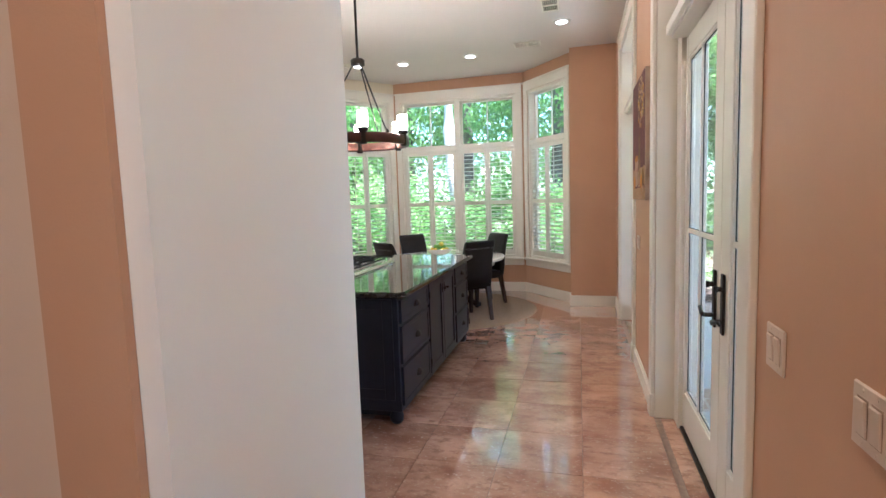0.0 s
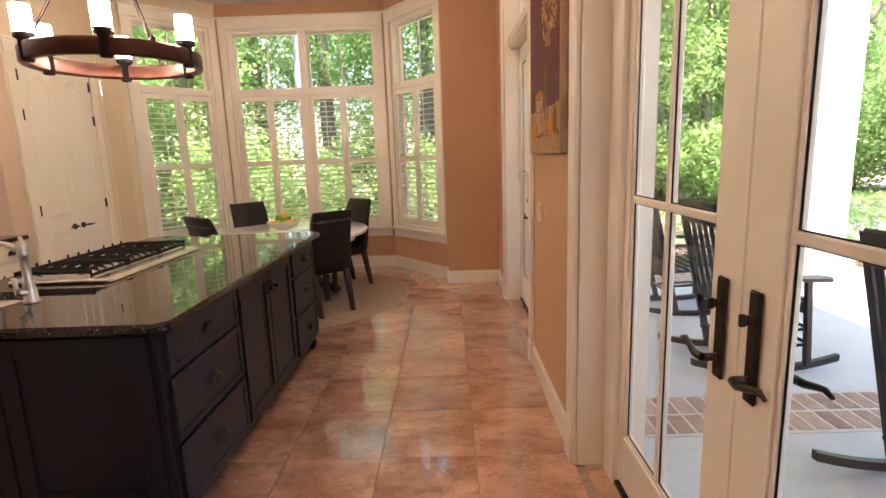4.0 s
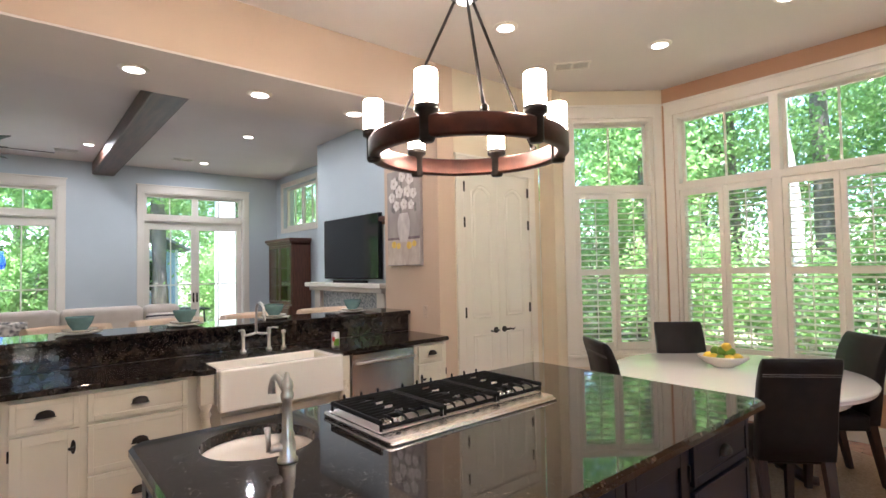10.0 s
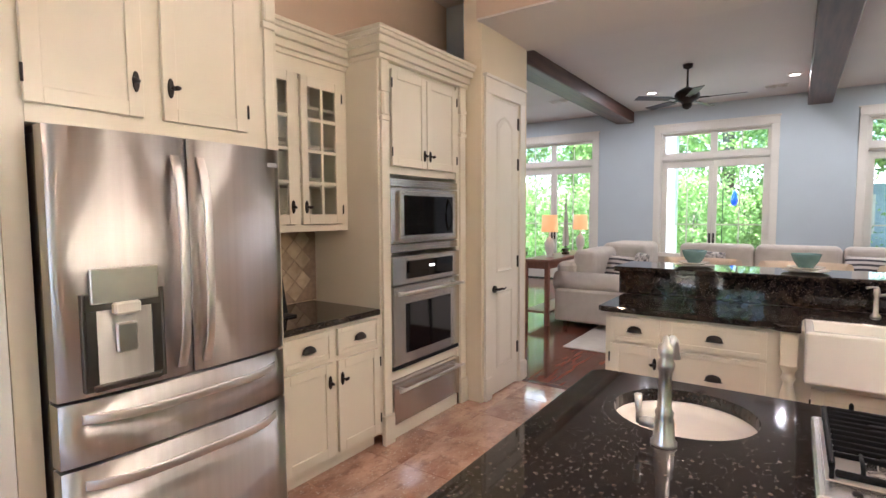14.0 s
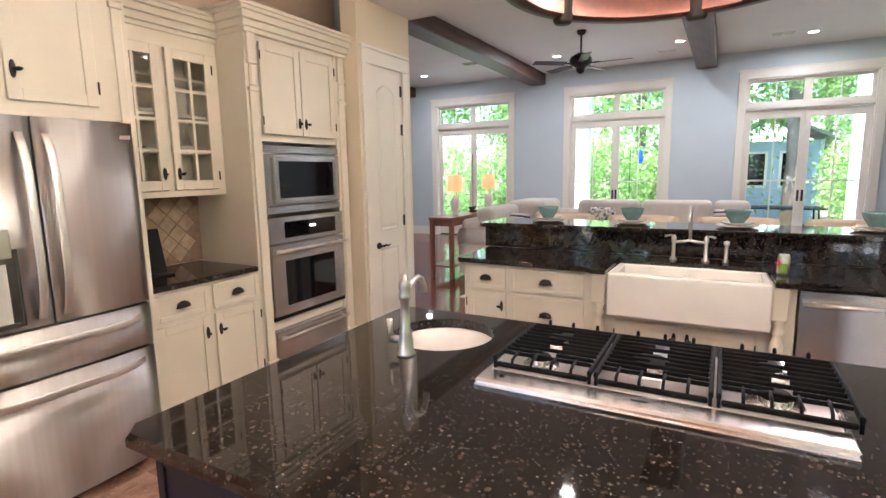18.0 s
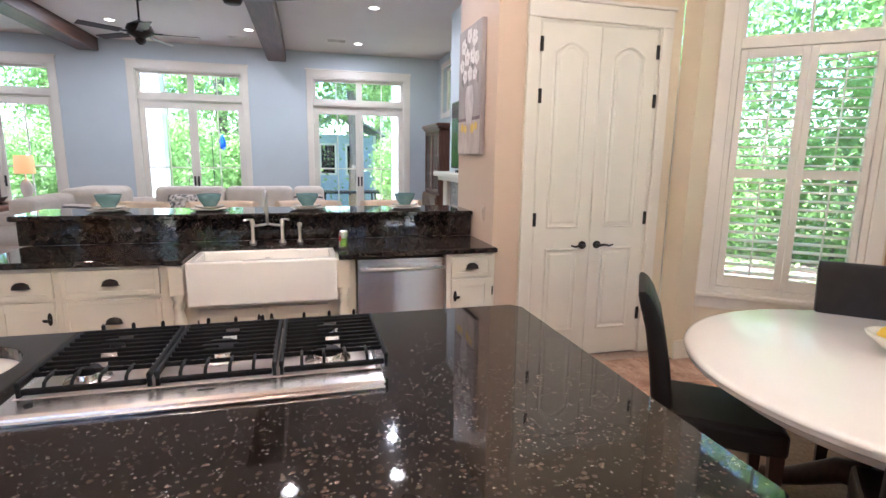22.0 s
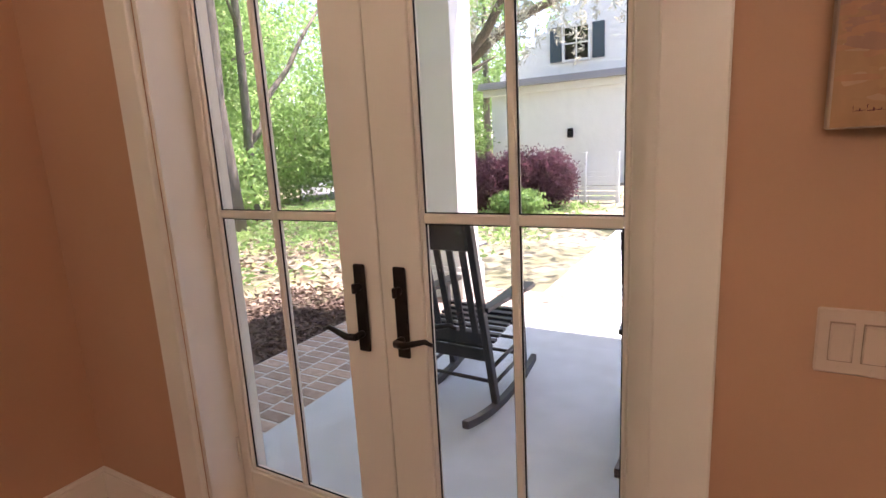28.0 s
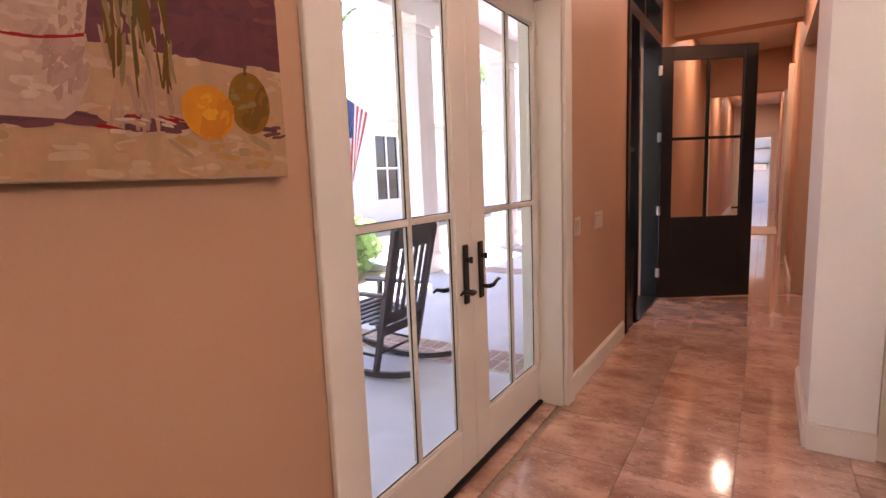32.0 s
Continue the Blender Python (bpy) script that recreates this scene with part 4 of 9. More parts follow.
# worktop with a round hole: ring of quads round the sink, then the rest
def worktop_with_hole(x0, y0, x1, y1, z0, z1, cx, cy, r, clip=0.05):
    bm = bmesh.new()
    out = [(x0 + clip, y0), (x1 - clip, y0), (x1, y0 + clip), (x1, y1 - clip), (x1 - clip, y1), (x0 + clip, y1), (x0, y1 - clip), (x0, y0 + clip)]
    n = 48
    hole = [(cx + r * math.cos(2 * math.pi * i / n), cy + r * math.sin(2 * math.pi * i / n)) for i in range(n)]

    def loop(pts, z):
        vs = [bm.verts.new((x, y, z)) for x, y in pts]
        return vs, [bm.edges.new((vs[i], vs[(i + 1) % len(vs)])) for i in range(len(vs))]
    inset = 0.012
    inn = [(min(max(x, x0 + inset), x1 - inset), min(max(y, y0 + inset), y1 - inset)) for x, y in out]
    top_o, e1 = loop(inn, z1)
    top_h, e2 = loop(hole, z1)
    bmesh.ops.triangle_fill(bm, edges=e1 + e2, use_beauty=True)
    mid1, _ = loop(out, z1 - inset)
    mid2, _ = loop(out, z0 + inset * 0.7)
    bot, e3 = loop(inn, z0)
    both, e4 = loop(hole, z0)
    bmesh.ops.triangle_fill(bm, edges=e3 + e4, use_beauty=True)
    for a, b in ((top_o, mid1), (mid1, mid2), (mid2, bot), (both, top_h)):
        for i in range(len(a)):
            bm.faces.new((a[i], a[(i + 1) % len(a)], b[(i + 1) % len(b)], b[i]))
    return bm


SKX, SKY, SKR = -1.03, 0.275, 0.20
solid("island_worktop", worktop_with_hole(-1.33, -0.10, 0.015, 2.182, 0.885, 0.925, SKX, SKY, SKR), M_GRAN, "polished black granite worktop with brown flecks on the island", "worktop")
prep = thing("prep_sink", "round white undermount prep sink in the island", "sink", at=(SKX, SKY, 0.885))
part("basin", lathe(bmesh.new(), [(SKR + 0.012, -0.002), (SKR - 0.004, -0.004), (SKR - 0.012, -0.04), (SKR - 0.03, -0.09), (SKR - 0.09, -0.113), (0.025, -0.118), (0.025, -0.13), (SKR - 0.08, -0.128), (SKR - 0.02, -0.14), (SKR + 0.012, -0.01)], n=40), M_PORC, prep)
part("drain", lathe(bmesh.new(), [(0.0001, -0.119), (0.02, -0.119), (0.026, -0.117), (0.026, -0.128)], n=16), M_CHROME, prep, "nickel drain")

fa = thing("bar_faucet", "brushed nickel traditional faucet with side lever on the island", "faucet", at=(-0.765, 0.272, 0.925), rz=0)
part("body", lathe(bmesh.new(), [(0.0001, 0), (0.033, 0), (0.033, 0.008), (0.027, 0.014), (0.025, 0.06), (0.021, 0.075), (0.024, 0.085), (0.018, 0.095), (0.015, 0.19), (0.02, 0.2), (0.022, 0.215), (0.016, 0.225), (0.021, 0.24), (0.019, 0.258), (0.009, 0.268), (0.008, 0.282), (0.0001, 0.288)], n=20), M_CHROME, fa)
part("spout", tube(bmesh.new(), [(0, 0, 0.225), (-0.03, 0, 0.232), (-0.06, 0, 0.252), (-0.09, 0, 0.258), (-0.115, 0, 0.245), (-0.128, 0, 0.22), (-0.13, 0, 0.195)], [0.013, 0.012, 0.011, 0.011, 0.011, 0.012, 0.014], 10), M_CHROME, fa)
part("lever", tube(cyl(bmesh.new(), (0, -0.02, 0.05), (0, -0.06, 0.05), 0.014), [(0, -0.06, 0.045), (0, -0.064, 0.08), (0, -0.066, 0.12)], [0.011, 0.008, 0.011], 8), M_CHROME, fa)

# ---- gas cooktop: local x runs to the front edge ----
ck = thing("gas_cooktop", "stainless five burner gas cooktop with black cast iron grates", "cooktop", at=(-0.902, 1.046, 0.925))
CX, CY = 0.245, 0.457
part("tray", boxes((-CX, -CY, 0.0, CX + 0.012, CY, 0.016, 0.006)), M_TRAY, ck)
part("front_trim", boxes((CX + 0.002, -CY + 0.004, 0.0, CX + 0.026, CY - 0.004, 0.007, 0.002)), M_TRAY, ck)
part("recess", boxes((-CX + 0.018, -CY + 0.018, 0.0155, CX - 0.075, CY - 0.018, 0.0172, 0.0008)), M_PAN, ck, "warm toned steel burner pan")
for bx_, by_, r in ((-0.13, -0.31, 0.040), (0.075, -0.31, 0.034), (-0.035, 0.0, 0.058), (-0.13, 0.31, 0.034), (0.075, 0.31, 0.040)):
    bn = part("burner", lathe(bmesh.new(), [(0.0001, 0.0172), (r * 1.7, 0.0172), (r * 1.62, 0.021), (r * 1.05, 0.0215), (r, 0.023), (r, 0.031), (r * 0.9, 0.033)], (bx_, by_, 0), 24), M_TRAY, ck, "silver burner ring")
    part("burner_cap", lathe(bmesh.new(), [(r * 0.93, 0.033), (r * 0.95, 0.038), (r * 0.82, 0.042), (0.0001, 0.043)], (bx_, by_, 0), 24), M_IRON, bn, "black iron burner cap")
for k in range(3):
    y0, y1 = -CY + 0.022 + k * 0.306, -CY + 0.022 + k * 0.306 + 0.300
    ym = (y0 + y1) / 2
    gx0, gx1 = -CX + 0.022, CX - 0.078
    gr = part("grate", boxes((gx0, y0, 0.034, gx1, y0 + 0.012, 0.048, 0.003), (gx0, y1 - 0.012, 0.034, gx1, y1, 0.048, 0.003), (gx0, y0 + 0.012, 0.034, gx0 + 0.011, y1 - 0.012, 0.048, 0.002), (gx1 - 0.011, y0 + 0.012, 0.022, gx1, y1 - 0.012, 0.034, 0.003)), M_IRON, ck, "black cast iron grate")
    for i in range(9):
        x = gx0 + 0.032 + i * 0.0365
        for ya, yb in ((y0 + 0.012, ym - 0.020), (ym + 0.020, y1 - 0.012)) if i % 2 else ((y0 + 0.012, y1 - 0.012),):
            part("grate_bar", boxes((x, ya, 0.038, x + 0.0055, yb, 0.048, 0.002)), M_IRON, gr)
    for i in range(1, 5):
        y = y0 + i * 0.300 / 5
        bm = bmesh.new()
        tube(bm, [(gx1 - 0.006, y, 0.027), (gx1 - 0.012, y, 0.040), (gx1 - 0.03, y, 0.045), (gx1 - 0.075, y, 0.045)], 0.0045, 6)
        part("grate_finger", bm, M_IRON, gr)
    for i in range(3):
        y = y0 + 0.06 + i * 0.085
        part("grate_stop", boxes((gx0 - 0.004, y, 0.044, gx0 + 0.008, y + 0.011, 0.062, 0.004)), M_IRON, gr)
    for x in (gx0 + 0.002, gx1 - 0.012):
        for y in (y0 + 0.002, y1 - 0.011):
            part("grate_foot", boxes((x, y, 0.0155, x + 0.009, y + 0.009, 0.036)), M_IRON, gr)
part("badge", boxes((CX - 0.04, -0.02, 0.0162, CX - 0.03, 0.02, 0.0168)), M_IRON, ck)
part("knob_cap", lathe(bmesh.new(), [(0.009, 0.015), (0.009, 0.019), (0.0001, 0.020)], (CX - 0.035, -CY + 0.07, 0), 12), M_IRON, ck)
ck.scale = (1, 1, 1.3)

# ---- peninsula with sink and raised bar ----
PF = -2.72
PEN = pose(0, -0.034, 0) @ Matrix.Diagonal((1, 0.982, 1, 1))
pen = thing("sink_cabinet_run", "cream inset kitchen cabinets with bronze cup pulls under the bar", "cabinet")
pen.matrix_basis = PEN
for r_ in ((-3.30, -0.44, 0.09, PF, 0.50, 0.884), (-3.30, 0.50, 0.09, PF, 0.66, 0.884), (-3.30, 0.66, 0.09, PF, 1.50, 0.62), (-3.30, 1.50, 0.09, PF, 1.67, 0.884), (-3.30, 2.31, 0.09, PF, 2.675, 0.884), (-3.30, 1.67, 0.09, -2.86, 2.31, 0.884)):
    part("carcass_panel", boxes(r_), M_CAB, pen)
part("toe_kick", boxes((-3.29, -0.40, 0.002, PF - 0.06, 2.67, 0.09)), M_CAB, pen)
fm = pose(PF, 0, 0, 0, 0, 90)


def on_front(fn, m, parent, *a, **k):
    ob = fn(parent, *a, **k)
    ob.matrix_basis = m
    return ob


on_front(drawer, fm, pen, -0.41, 0.70, -0.10, 0.86, M_CAB)
on_front(cab_door, fm, pen, -0.41, 0.12, -0.10, 0.68, M_CAB, "r", 0.58)
on_front(drawer, fm, pen, -0.06, 0.70, 0.47, 0.86, M_CAB)
on_front(drawer, fm, pen, -0.06, 0.41, 0.47, 0.68, M_CAB)
on_front(drawer, fm, pen, -0.06, 0.12, 0.47, 0.39, M_CAB)
on_front(drawer, fm, pen, 2.345, 0.72, 2.65, 0.86, M_CAB)
on_front(cab_door, fm, pen, 2.345, 0.12, 2.65, 0.70, M_CAB, "l", 0.58)
on_front(cab_door, fm, pen, 0.68, 0.12, 1.07, 0.58, M_CAB, "r", 0.50)
on_front(cab_door, fm, pen, 1.09, 0.12, 1.48, 0.58, M_CAB, "l", 0.50)
for y in (0.575, 1.585):
    turned_post(pen, PF + 0.035, y, 0.10, 0.884, 0.04, M_CAB)
part("side_panel", panel_bm(0.03, 0.12, 0.55, 0.87, 0.07, -0.014, 0.008), M_CAB, pen).matrix_basis = pose(-3.30, -0.44, 0)
ctr = slab_edge(bmesh.new(), [(-3.297, -0.515), (-2.70, -0.515), (-2.68, -0.495), (-2.68, 0.457), (-2.62, 0.477), (-2.62, 0.580), (-3.06, 0.580), (-3.06, 1.492), (-2.62, 1.492), (-2.62, 1.60), (-2.68, 1.62), (-2.68, 2.597), (-3.297, 2.597)], 0.885, 0.922)
solid("sink_worktop", ctr, M_GRAN, "polished black granite worktop round the farmhouse sink", "worktop")
bar = thing("raised_bar", "raised black granite breakfast bar with granite backsplash", "bar counter")
part("bar_top", slab_edge(bmesh.new(), [(-3.77, -0.585), (-3.27, -0.585), (-3.255, -0.57), (-3.255, 2.594), (-3.77, 2.594)], 1.088, 1.125), M_GRAN, bar)
part("backsplash", boxes((-3.32, -0.53, 0.9225, -3.298, 2.594, 1.0875, 0.002)), M_GRAN, bar)
part("bar_wall", boxes((-3.45, -0.53, 0.002, -3.32, 2.594, 1.0875)), M_TRIM, bar)
part("end_slab", boxes((-3.45, -0.55, 0.9225, -3.298, -0.53, 1.0875)), M_GRAN, bar)

sk = thing("farmhouse_sink", "white porcelain apron front farmhouse sink", "sink")
sk.matrix_basis = pose(0, -0.10, 0) @ Matrix.Diagonal((1, 1.055, 1, 1))
part("apron", box(bmesh.new(), -2.66, 0.66, 0.63, -2.595, 1.50, 0.905, 0.012, seg=2), M_PORC, sk)
for nm, r in zip(("back_wall", "end_wall", "end_wall", "basin_floor", "divider"), ((-3.05, 0.66, 0.66, -3.01, 1.50, 0.895), (-3.01, 0.66, 0.66, -2.66, 0.70, 0.895), (-3.01, 1.46, 0.66, -2.66, 1.50, 0.895), (-3.01, 0.70, 0.66, -2.66, 1.46, 0.69), (-3.01, 1.06, 0.69, -2.66, 1.09, 0.85))):
    part(nm, box(bmesh.new(), *r, 0.006), M_PORC, sk)
part("drain_cross", tube(bmesh.new(), [(-2.83, 0.80, 0.70), (-2.83, 0.86, 0.705)], 0.03, 10), M_CHROME, sk)

br = thing("bridge_faucet", "polished nickel bridge faucet with gooseneck spout behind the sink", "faucet", at=(-3.16, 1.03, 0.922))
for y in (-0.10, 0.10):
    part("riser", lathe(bmesh.new(), [(0.0001, 0), (0.026, 0), (0.024, 0.01), (0.013, 0.02), (0.012, 0.12), (0.017, 0.13), (0.016, 0.16), (0.006, 0.175), (0.0001, 0.178)], (0, y, 0), 16), M_CHROME, br)
    part("lever", tube(bmesh.new(), [(0, y, 0.165), (0.03, y * 1.2, 0.175), (0.06, y * 1.5, 0.172)], [0.007, 0.006, 0.008], 8), M_CHROME, br)
part("bridge", tube(bmesh.new(), [(0, -0.10, 0.125), (0, -0.04, 0.13), (0, 0, 0.14), (0, 0.04, 0.13), (0, 0.10, 0.125)], 0.010, 8), M_CHROME, br)
arc = [(0, 0, 0.14), (0, 0, 0.25)] + [(0.085 - 0.085 * math.cos(a), 0, 0.29 + 0.085 * math.sin(a)) for a in [math.pi * i / 8 for i in range(9)]] + [(0.17, 0, 0.24)]
part("spout", tube(bmesh.new(), arc, 0.011, 10), M_CHROME, br)
spr = thing("side_sprayer", "polished nickel side sprayer beside the faucet", "sprayer", at=(-3.16, 1.25, 0.922))
part("body", lathe(bmesh.new(), [(0.0001, 0), (0.022, 0), (0.02, 0.012), (0.012, 0.02), (0.011, 0.11), (0.018, 0.12), (0.018, 0.14), (0.0001, 0.148)], n=16), M_CHROME, spr)
can = thing("drink_can", "aluminium drink can with green and red print on the worktop", "can", at=(-2.83, 1.54, 0.922))
part("body", lathe(bmesh.new(), [(0.0001, 0), (0.026, 0), (0.032, 0.01), (0.032, 0.108), (0.027, 0.12), (0.027, 0.124), (0.024, 0.121), (0.0001, 0.121)], n=20), M_CHROME, can)
part("green_print", lathe(bmesh.new(), [(0.0324, 0.02), (0.0324, 0.075)], n=10, a0=-0.9, a1=0.5), M_GREEN, can)
part("red_print", lathe(bmesh.new(), [(0.0325, 0.055), (0.0325, 0.09)], n=6, a0=-1.3, a1=-0.6), M_RED, can)

dw = thing("dishwasher", "stainless steel dishwasher with a bar handle", "dishwasher")
dw.matrix_basis = PEN
part("door", boxes((-2.86, 1.682, 0.10, PF + 0.012, 2.298, 0.868, 0.004)), M_STEEL, dw)
part("handle", tube(box(box(bmesh.new(), PF + 0.012, 1.74, 0.792, PF + 0.045, 1.755, 0.808), PF + 0.012, 2.225, 0.792, PF + 0.045, 2.24, 0.808), [(PF + 0.05, 1.70, 0.80), (PF + 0.05, 2.28, 0.80)], 0.011, 10), M_CHROME, dw)

# bowls and plates along the bar
pl = thing("place_setting", "two stacked cream plates on the bar", "plates", "place settings", (-3.51, -0.07, 1.125))
part("dinner_plate", lathe(bmesh.new(), [(0.0001, 0.004), (0.08, 0.004), (0.135, 0.017), (0.138, 0.02), (0.13, 0.012), (0.075, 0.0), (0.0001, 0.0)], n=28), M_PLATE, pl)
part("salad_plate", lathe(bmesh.new(), [(0.0001, 0.026), (0.065, 0.026), (0.105, 0.036), (0.107, 0.039), (0.1, 0.03), (0.06, 0.018), (0.0001, 0.018)], n=28), M_PLATE, pl)
bw = thing("teal_bowl", "teal glazed cereal bowl on the plates", "bowl", "teal bowls", (-3.51, -0.07, 1.125))
part("bowl", lathe(bmesh.new(), [(0.0001, 0.028), (0.042, 0.028), (0.044, 0.036), (0.07, 0.075), (0.086, 0.122), (0.083, 0.124), (0.066, 0.078), (0.04, 0.044), (0.0001, 0.042)], n=28), M_TEAL, bw)
for y in (0.60, 1.31, 2.085):
    copy_thing(pl, pose(-3.51, y, 1.125))
    copy_thing(bw, pose(-3.51, y, 1.125))

# ---- bar chairs ----
st = thing("bar_chair", "beige upholstered bar chair with dark wooden legs at the bar", "bar chair", "bar chairs", (-3.92, -0.10, 0), -90)


def pad(x0, y0, z0, x1, y1, z1, b):
    return box(bmesh.new(), x0, y0, z0, x1, y1, z1, b, seg=3)


part("seat", pad(-0.25, -0.22, 0.62, 0.25, 0.26, 0.72, 0.035), M_STOOL, st)
bm = bmesh.new()
secs = []
for i in range(13):
    a = -1.0 + 2.0 * i / 12
    x, y = 0.32 * math.sin(a), -0.26 + 0.16 * (1 - math.cos(a)) * 1.3
    nx, ny = math.sin(a), -math.cos(a)
    secs.append([(x + nx * o, y + ny * o, z) for o, z in ((-0.03, 0.66), (0.02, 0.66), (0.03, 0.8), (0.03, 1.11), (0.018, 1.14), (-0.012, 1.145), (-0.03, 1.115), (-0.035, 0.8))])
loft(bm, secs)
part("backrest", bm, M_STOOL, st)
for x in (-0.21, 0.21):
    for y in (-0.2, 0.2):
        part("leg", cyl(bmesh.new(), (x * 1.08, y * 1.1, 0), (x, y, 0.63), 0.016, 0.024, 8), M_DARKWOOD, st)
part("footrest", boxes((-0.215, 0.2, 0.22, 0.215, 0.225, 0.25, 0.004)), M_DARKWOOD, st)
for y in (0.60, 1.32, 2.07):
    copy_thing(st, pose(-3.92, y, 0, 0, 0, -90))

# ---- south run: tall cabinets, local x runs west ----
SY = -1.655
sm = pose(0, SY, 0, 0, 0, 180)
fc = thing("fridge_cabinet", "cream cabinet over the fridge with two inset doors and crown", "cabinet")
fmx = pose(0, -1.56, 0, 0, 0, 180)
for r_ in ((0.0, 0.0, 1.836, 0.90, 0.69, 2.72), (0.90, -0.0, 0.002, 1.0, 0.69, 2.72), (-0.075, 0.01, 0.002, 0.0, 0.69, 2.72)):
    part("carcass_panel", boxes(r_), M_CAB, fc).matrix_basis = fmx
on_front(cab_door, fmx, fc, -0.005, 1.90, 0.37, 2.66, M_CAB, "r", 2.03)
on_front(cab_door, fmx, fc, 0.445, 1.90, 0.82, 2.66, M_CAB, "l", 2.03)
part("pilaster", boxes((0.915, -0.018, 0.002, 0.985, 0, 0.16, 0.003), (0.925, -0.012, 0.16, 0.975, 0, 2.40, 0.004), (0.915, -0.022, 2.40, 0.985, 0, 2.43, 0.003), (0.92, -0.032, 2.43, 0.98, 0, 2.56, 0.006), (0.915, -0.024, 2.56, 0.985, 0, 2.72, 0.003)), M_CAB, fc).matrix_basis = fmx
part("crown", crown_bm(-0.07, 1.0, 0, 0.69, 2.72), M_CAB, fc).matrix_basis = fmx

fr = thing("refrigerator", "stainless french door refrigerator with water dispenser and two drawers", "refrigerator", at=(0.0, -1.44, 0), rz=180)
part("cabinet_body", boxes((0.01, 0.075, 0.03, 0.90, 0.80, 1.80, 0.006)), M_STEELDK, fr, "dark gray sides")
for x in (0.02, 0.79):
    part("hinge_cover", boxes((x, 0.06, 1.80, x + 0.10, 0.3, 1.83, 0.006)), M_STEELDK, fr)


def bar_handle(pts, wide, deep, level=False):
    """A flat bowed bar with rounded edges, upright or level."""
    sec = [(wide * math.copysign(abs(math.cos(a)) ** 0.5, math.cos(a)), deep * math.copysign(abs(math.sin(a)) ** 0.5, math.sin(a))) for a in (2 * math.pi * i / 12 for i in range(12))]
    return loft(bmesh.new(), [[(x, y + v, z + u) if level else (x + u, y + v, z) for u, v in sec] for x, y, z in pts])


def curved_front(x0, x1, z0, z1, bulge=0.03, hole=None):
    """A door skin bowed outwards over the fridge's whole width."""
    bm = bmesh.new()
    xs = [x0 + (x1 - x0) * i / 12 for i in range(13)]
    f = lambda x: -bulge * (1 - ((x - 0.455) / 0.455) ** 2)
    secs = [[(x, f(x) + 0.004 * (i in (0, 12)), z0), (x, f(x) + 0.004 * (i in (0, 12)), z1), (x, 0.07, z1), (x, 0.07, z0)] for i, x in enumerate(xs)]
    return loft(bm, secs, False)


for x0, x1 in ((0.005, 0.452), (0.458, 0.905)):
    dr = part("door", curved_front(x0, x1, 0.905, 1.82), M_FRIDGE, fr)
    for p in dr.data.polygons:
        p.use_smooth = abs(p.normal.z) < 0.5 and abs(p.normal.x) < 0.6
    hx = 0.405 if x0 < 0.2 else 0.505
    part("handle", bar_handle([(hx, -0.034 - 0.050 * (1 - (2 * i / 16 - 1) ** 4), 0.94 + 0.81 * i / 16) for i in range(17)], 0.017, 0.007), M_HANDLE, dr, "curved brushed steel handle")
dp = part("dispenser", boxes((0.075, -0.036, 0.925, 0.085, -0.010, 1.26, 0.002), (0.335, -0.036, 0.925, 0.345, -0.010, 1.26, 0.002), (0.085, -0.034, 1.20, 0.335, -0.010, 1.26, 0.002), (0.085, -0.036, 0.925, 0.335, -0.010, 0.945, 0.002)), M_STEELDK, fr, "dark water dispenser recess")
part("recess_back", box(bmesh.new(), 0.12, -0.0305, 0.945, 0.30, -0.0275, 1.20), M_FRIDGE, dp)
for x in (0.085, 0.30):
    part("recess_side", boxes((x, -0.0335, 0.945, x + 0.035, -0.0285, 1.20, 0.002)), M_STEELDK, dp, "dark side of the recess")
part("control_panel", box(bmesh.new(), 0.10, -0.050, 1.225, 0.32, -0.030, 1.345, 0.004, pose(0, 0, 0)), M_CHROME, dp, "mirror bright control panel")
part("spout", boxes((0.165, -0.062, 1.18, 0.255, -0.030, 1.225, 0.008)), M_TRIM, dp, "pale spout block")
part("paddle", boxes((0.175, -0.048, 1.045, 0.245, -0.030, 1.15, 0.006)), M_CHROME, dp)
part("drip_tray", boxes((0.10, -0.052, 0.925, 0.32, -0.030, 0.945, 0.004)), M_STEELDK, dp)
for z0, z1 in ((0.675, 0.893), (0.06, 0.662)):
    dr = part("freezer_drawer", curved_front(0.005, 0.905, z0, z1), M_FRIDGE, fr)
    for p in dr.data.polygons:
        p.use_smooth = abs(p.normal.z) < 0.5 and abs(p.normal.x) < 0.6
    zz = z1 - 0.06
    part("handle", bar_handle([(0.07 + 0.77 * i / 16, -0.012 - 0.080 * (1 - (2 * i / 16 - 1) ** 4), zz) for i in range(17)], 0.017, 0.007, True), M_HANDLE, dr, "curved brushed steel handle")
part("badge", boxes((0.835, -0.0125, 1.74, 0.885, -0.0065, 1.758)), M_CHROME, fr)

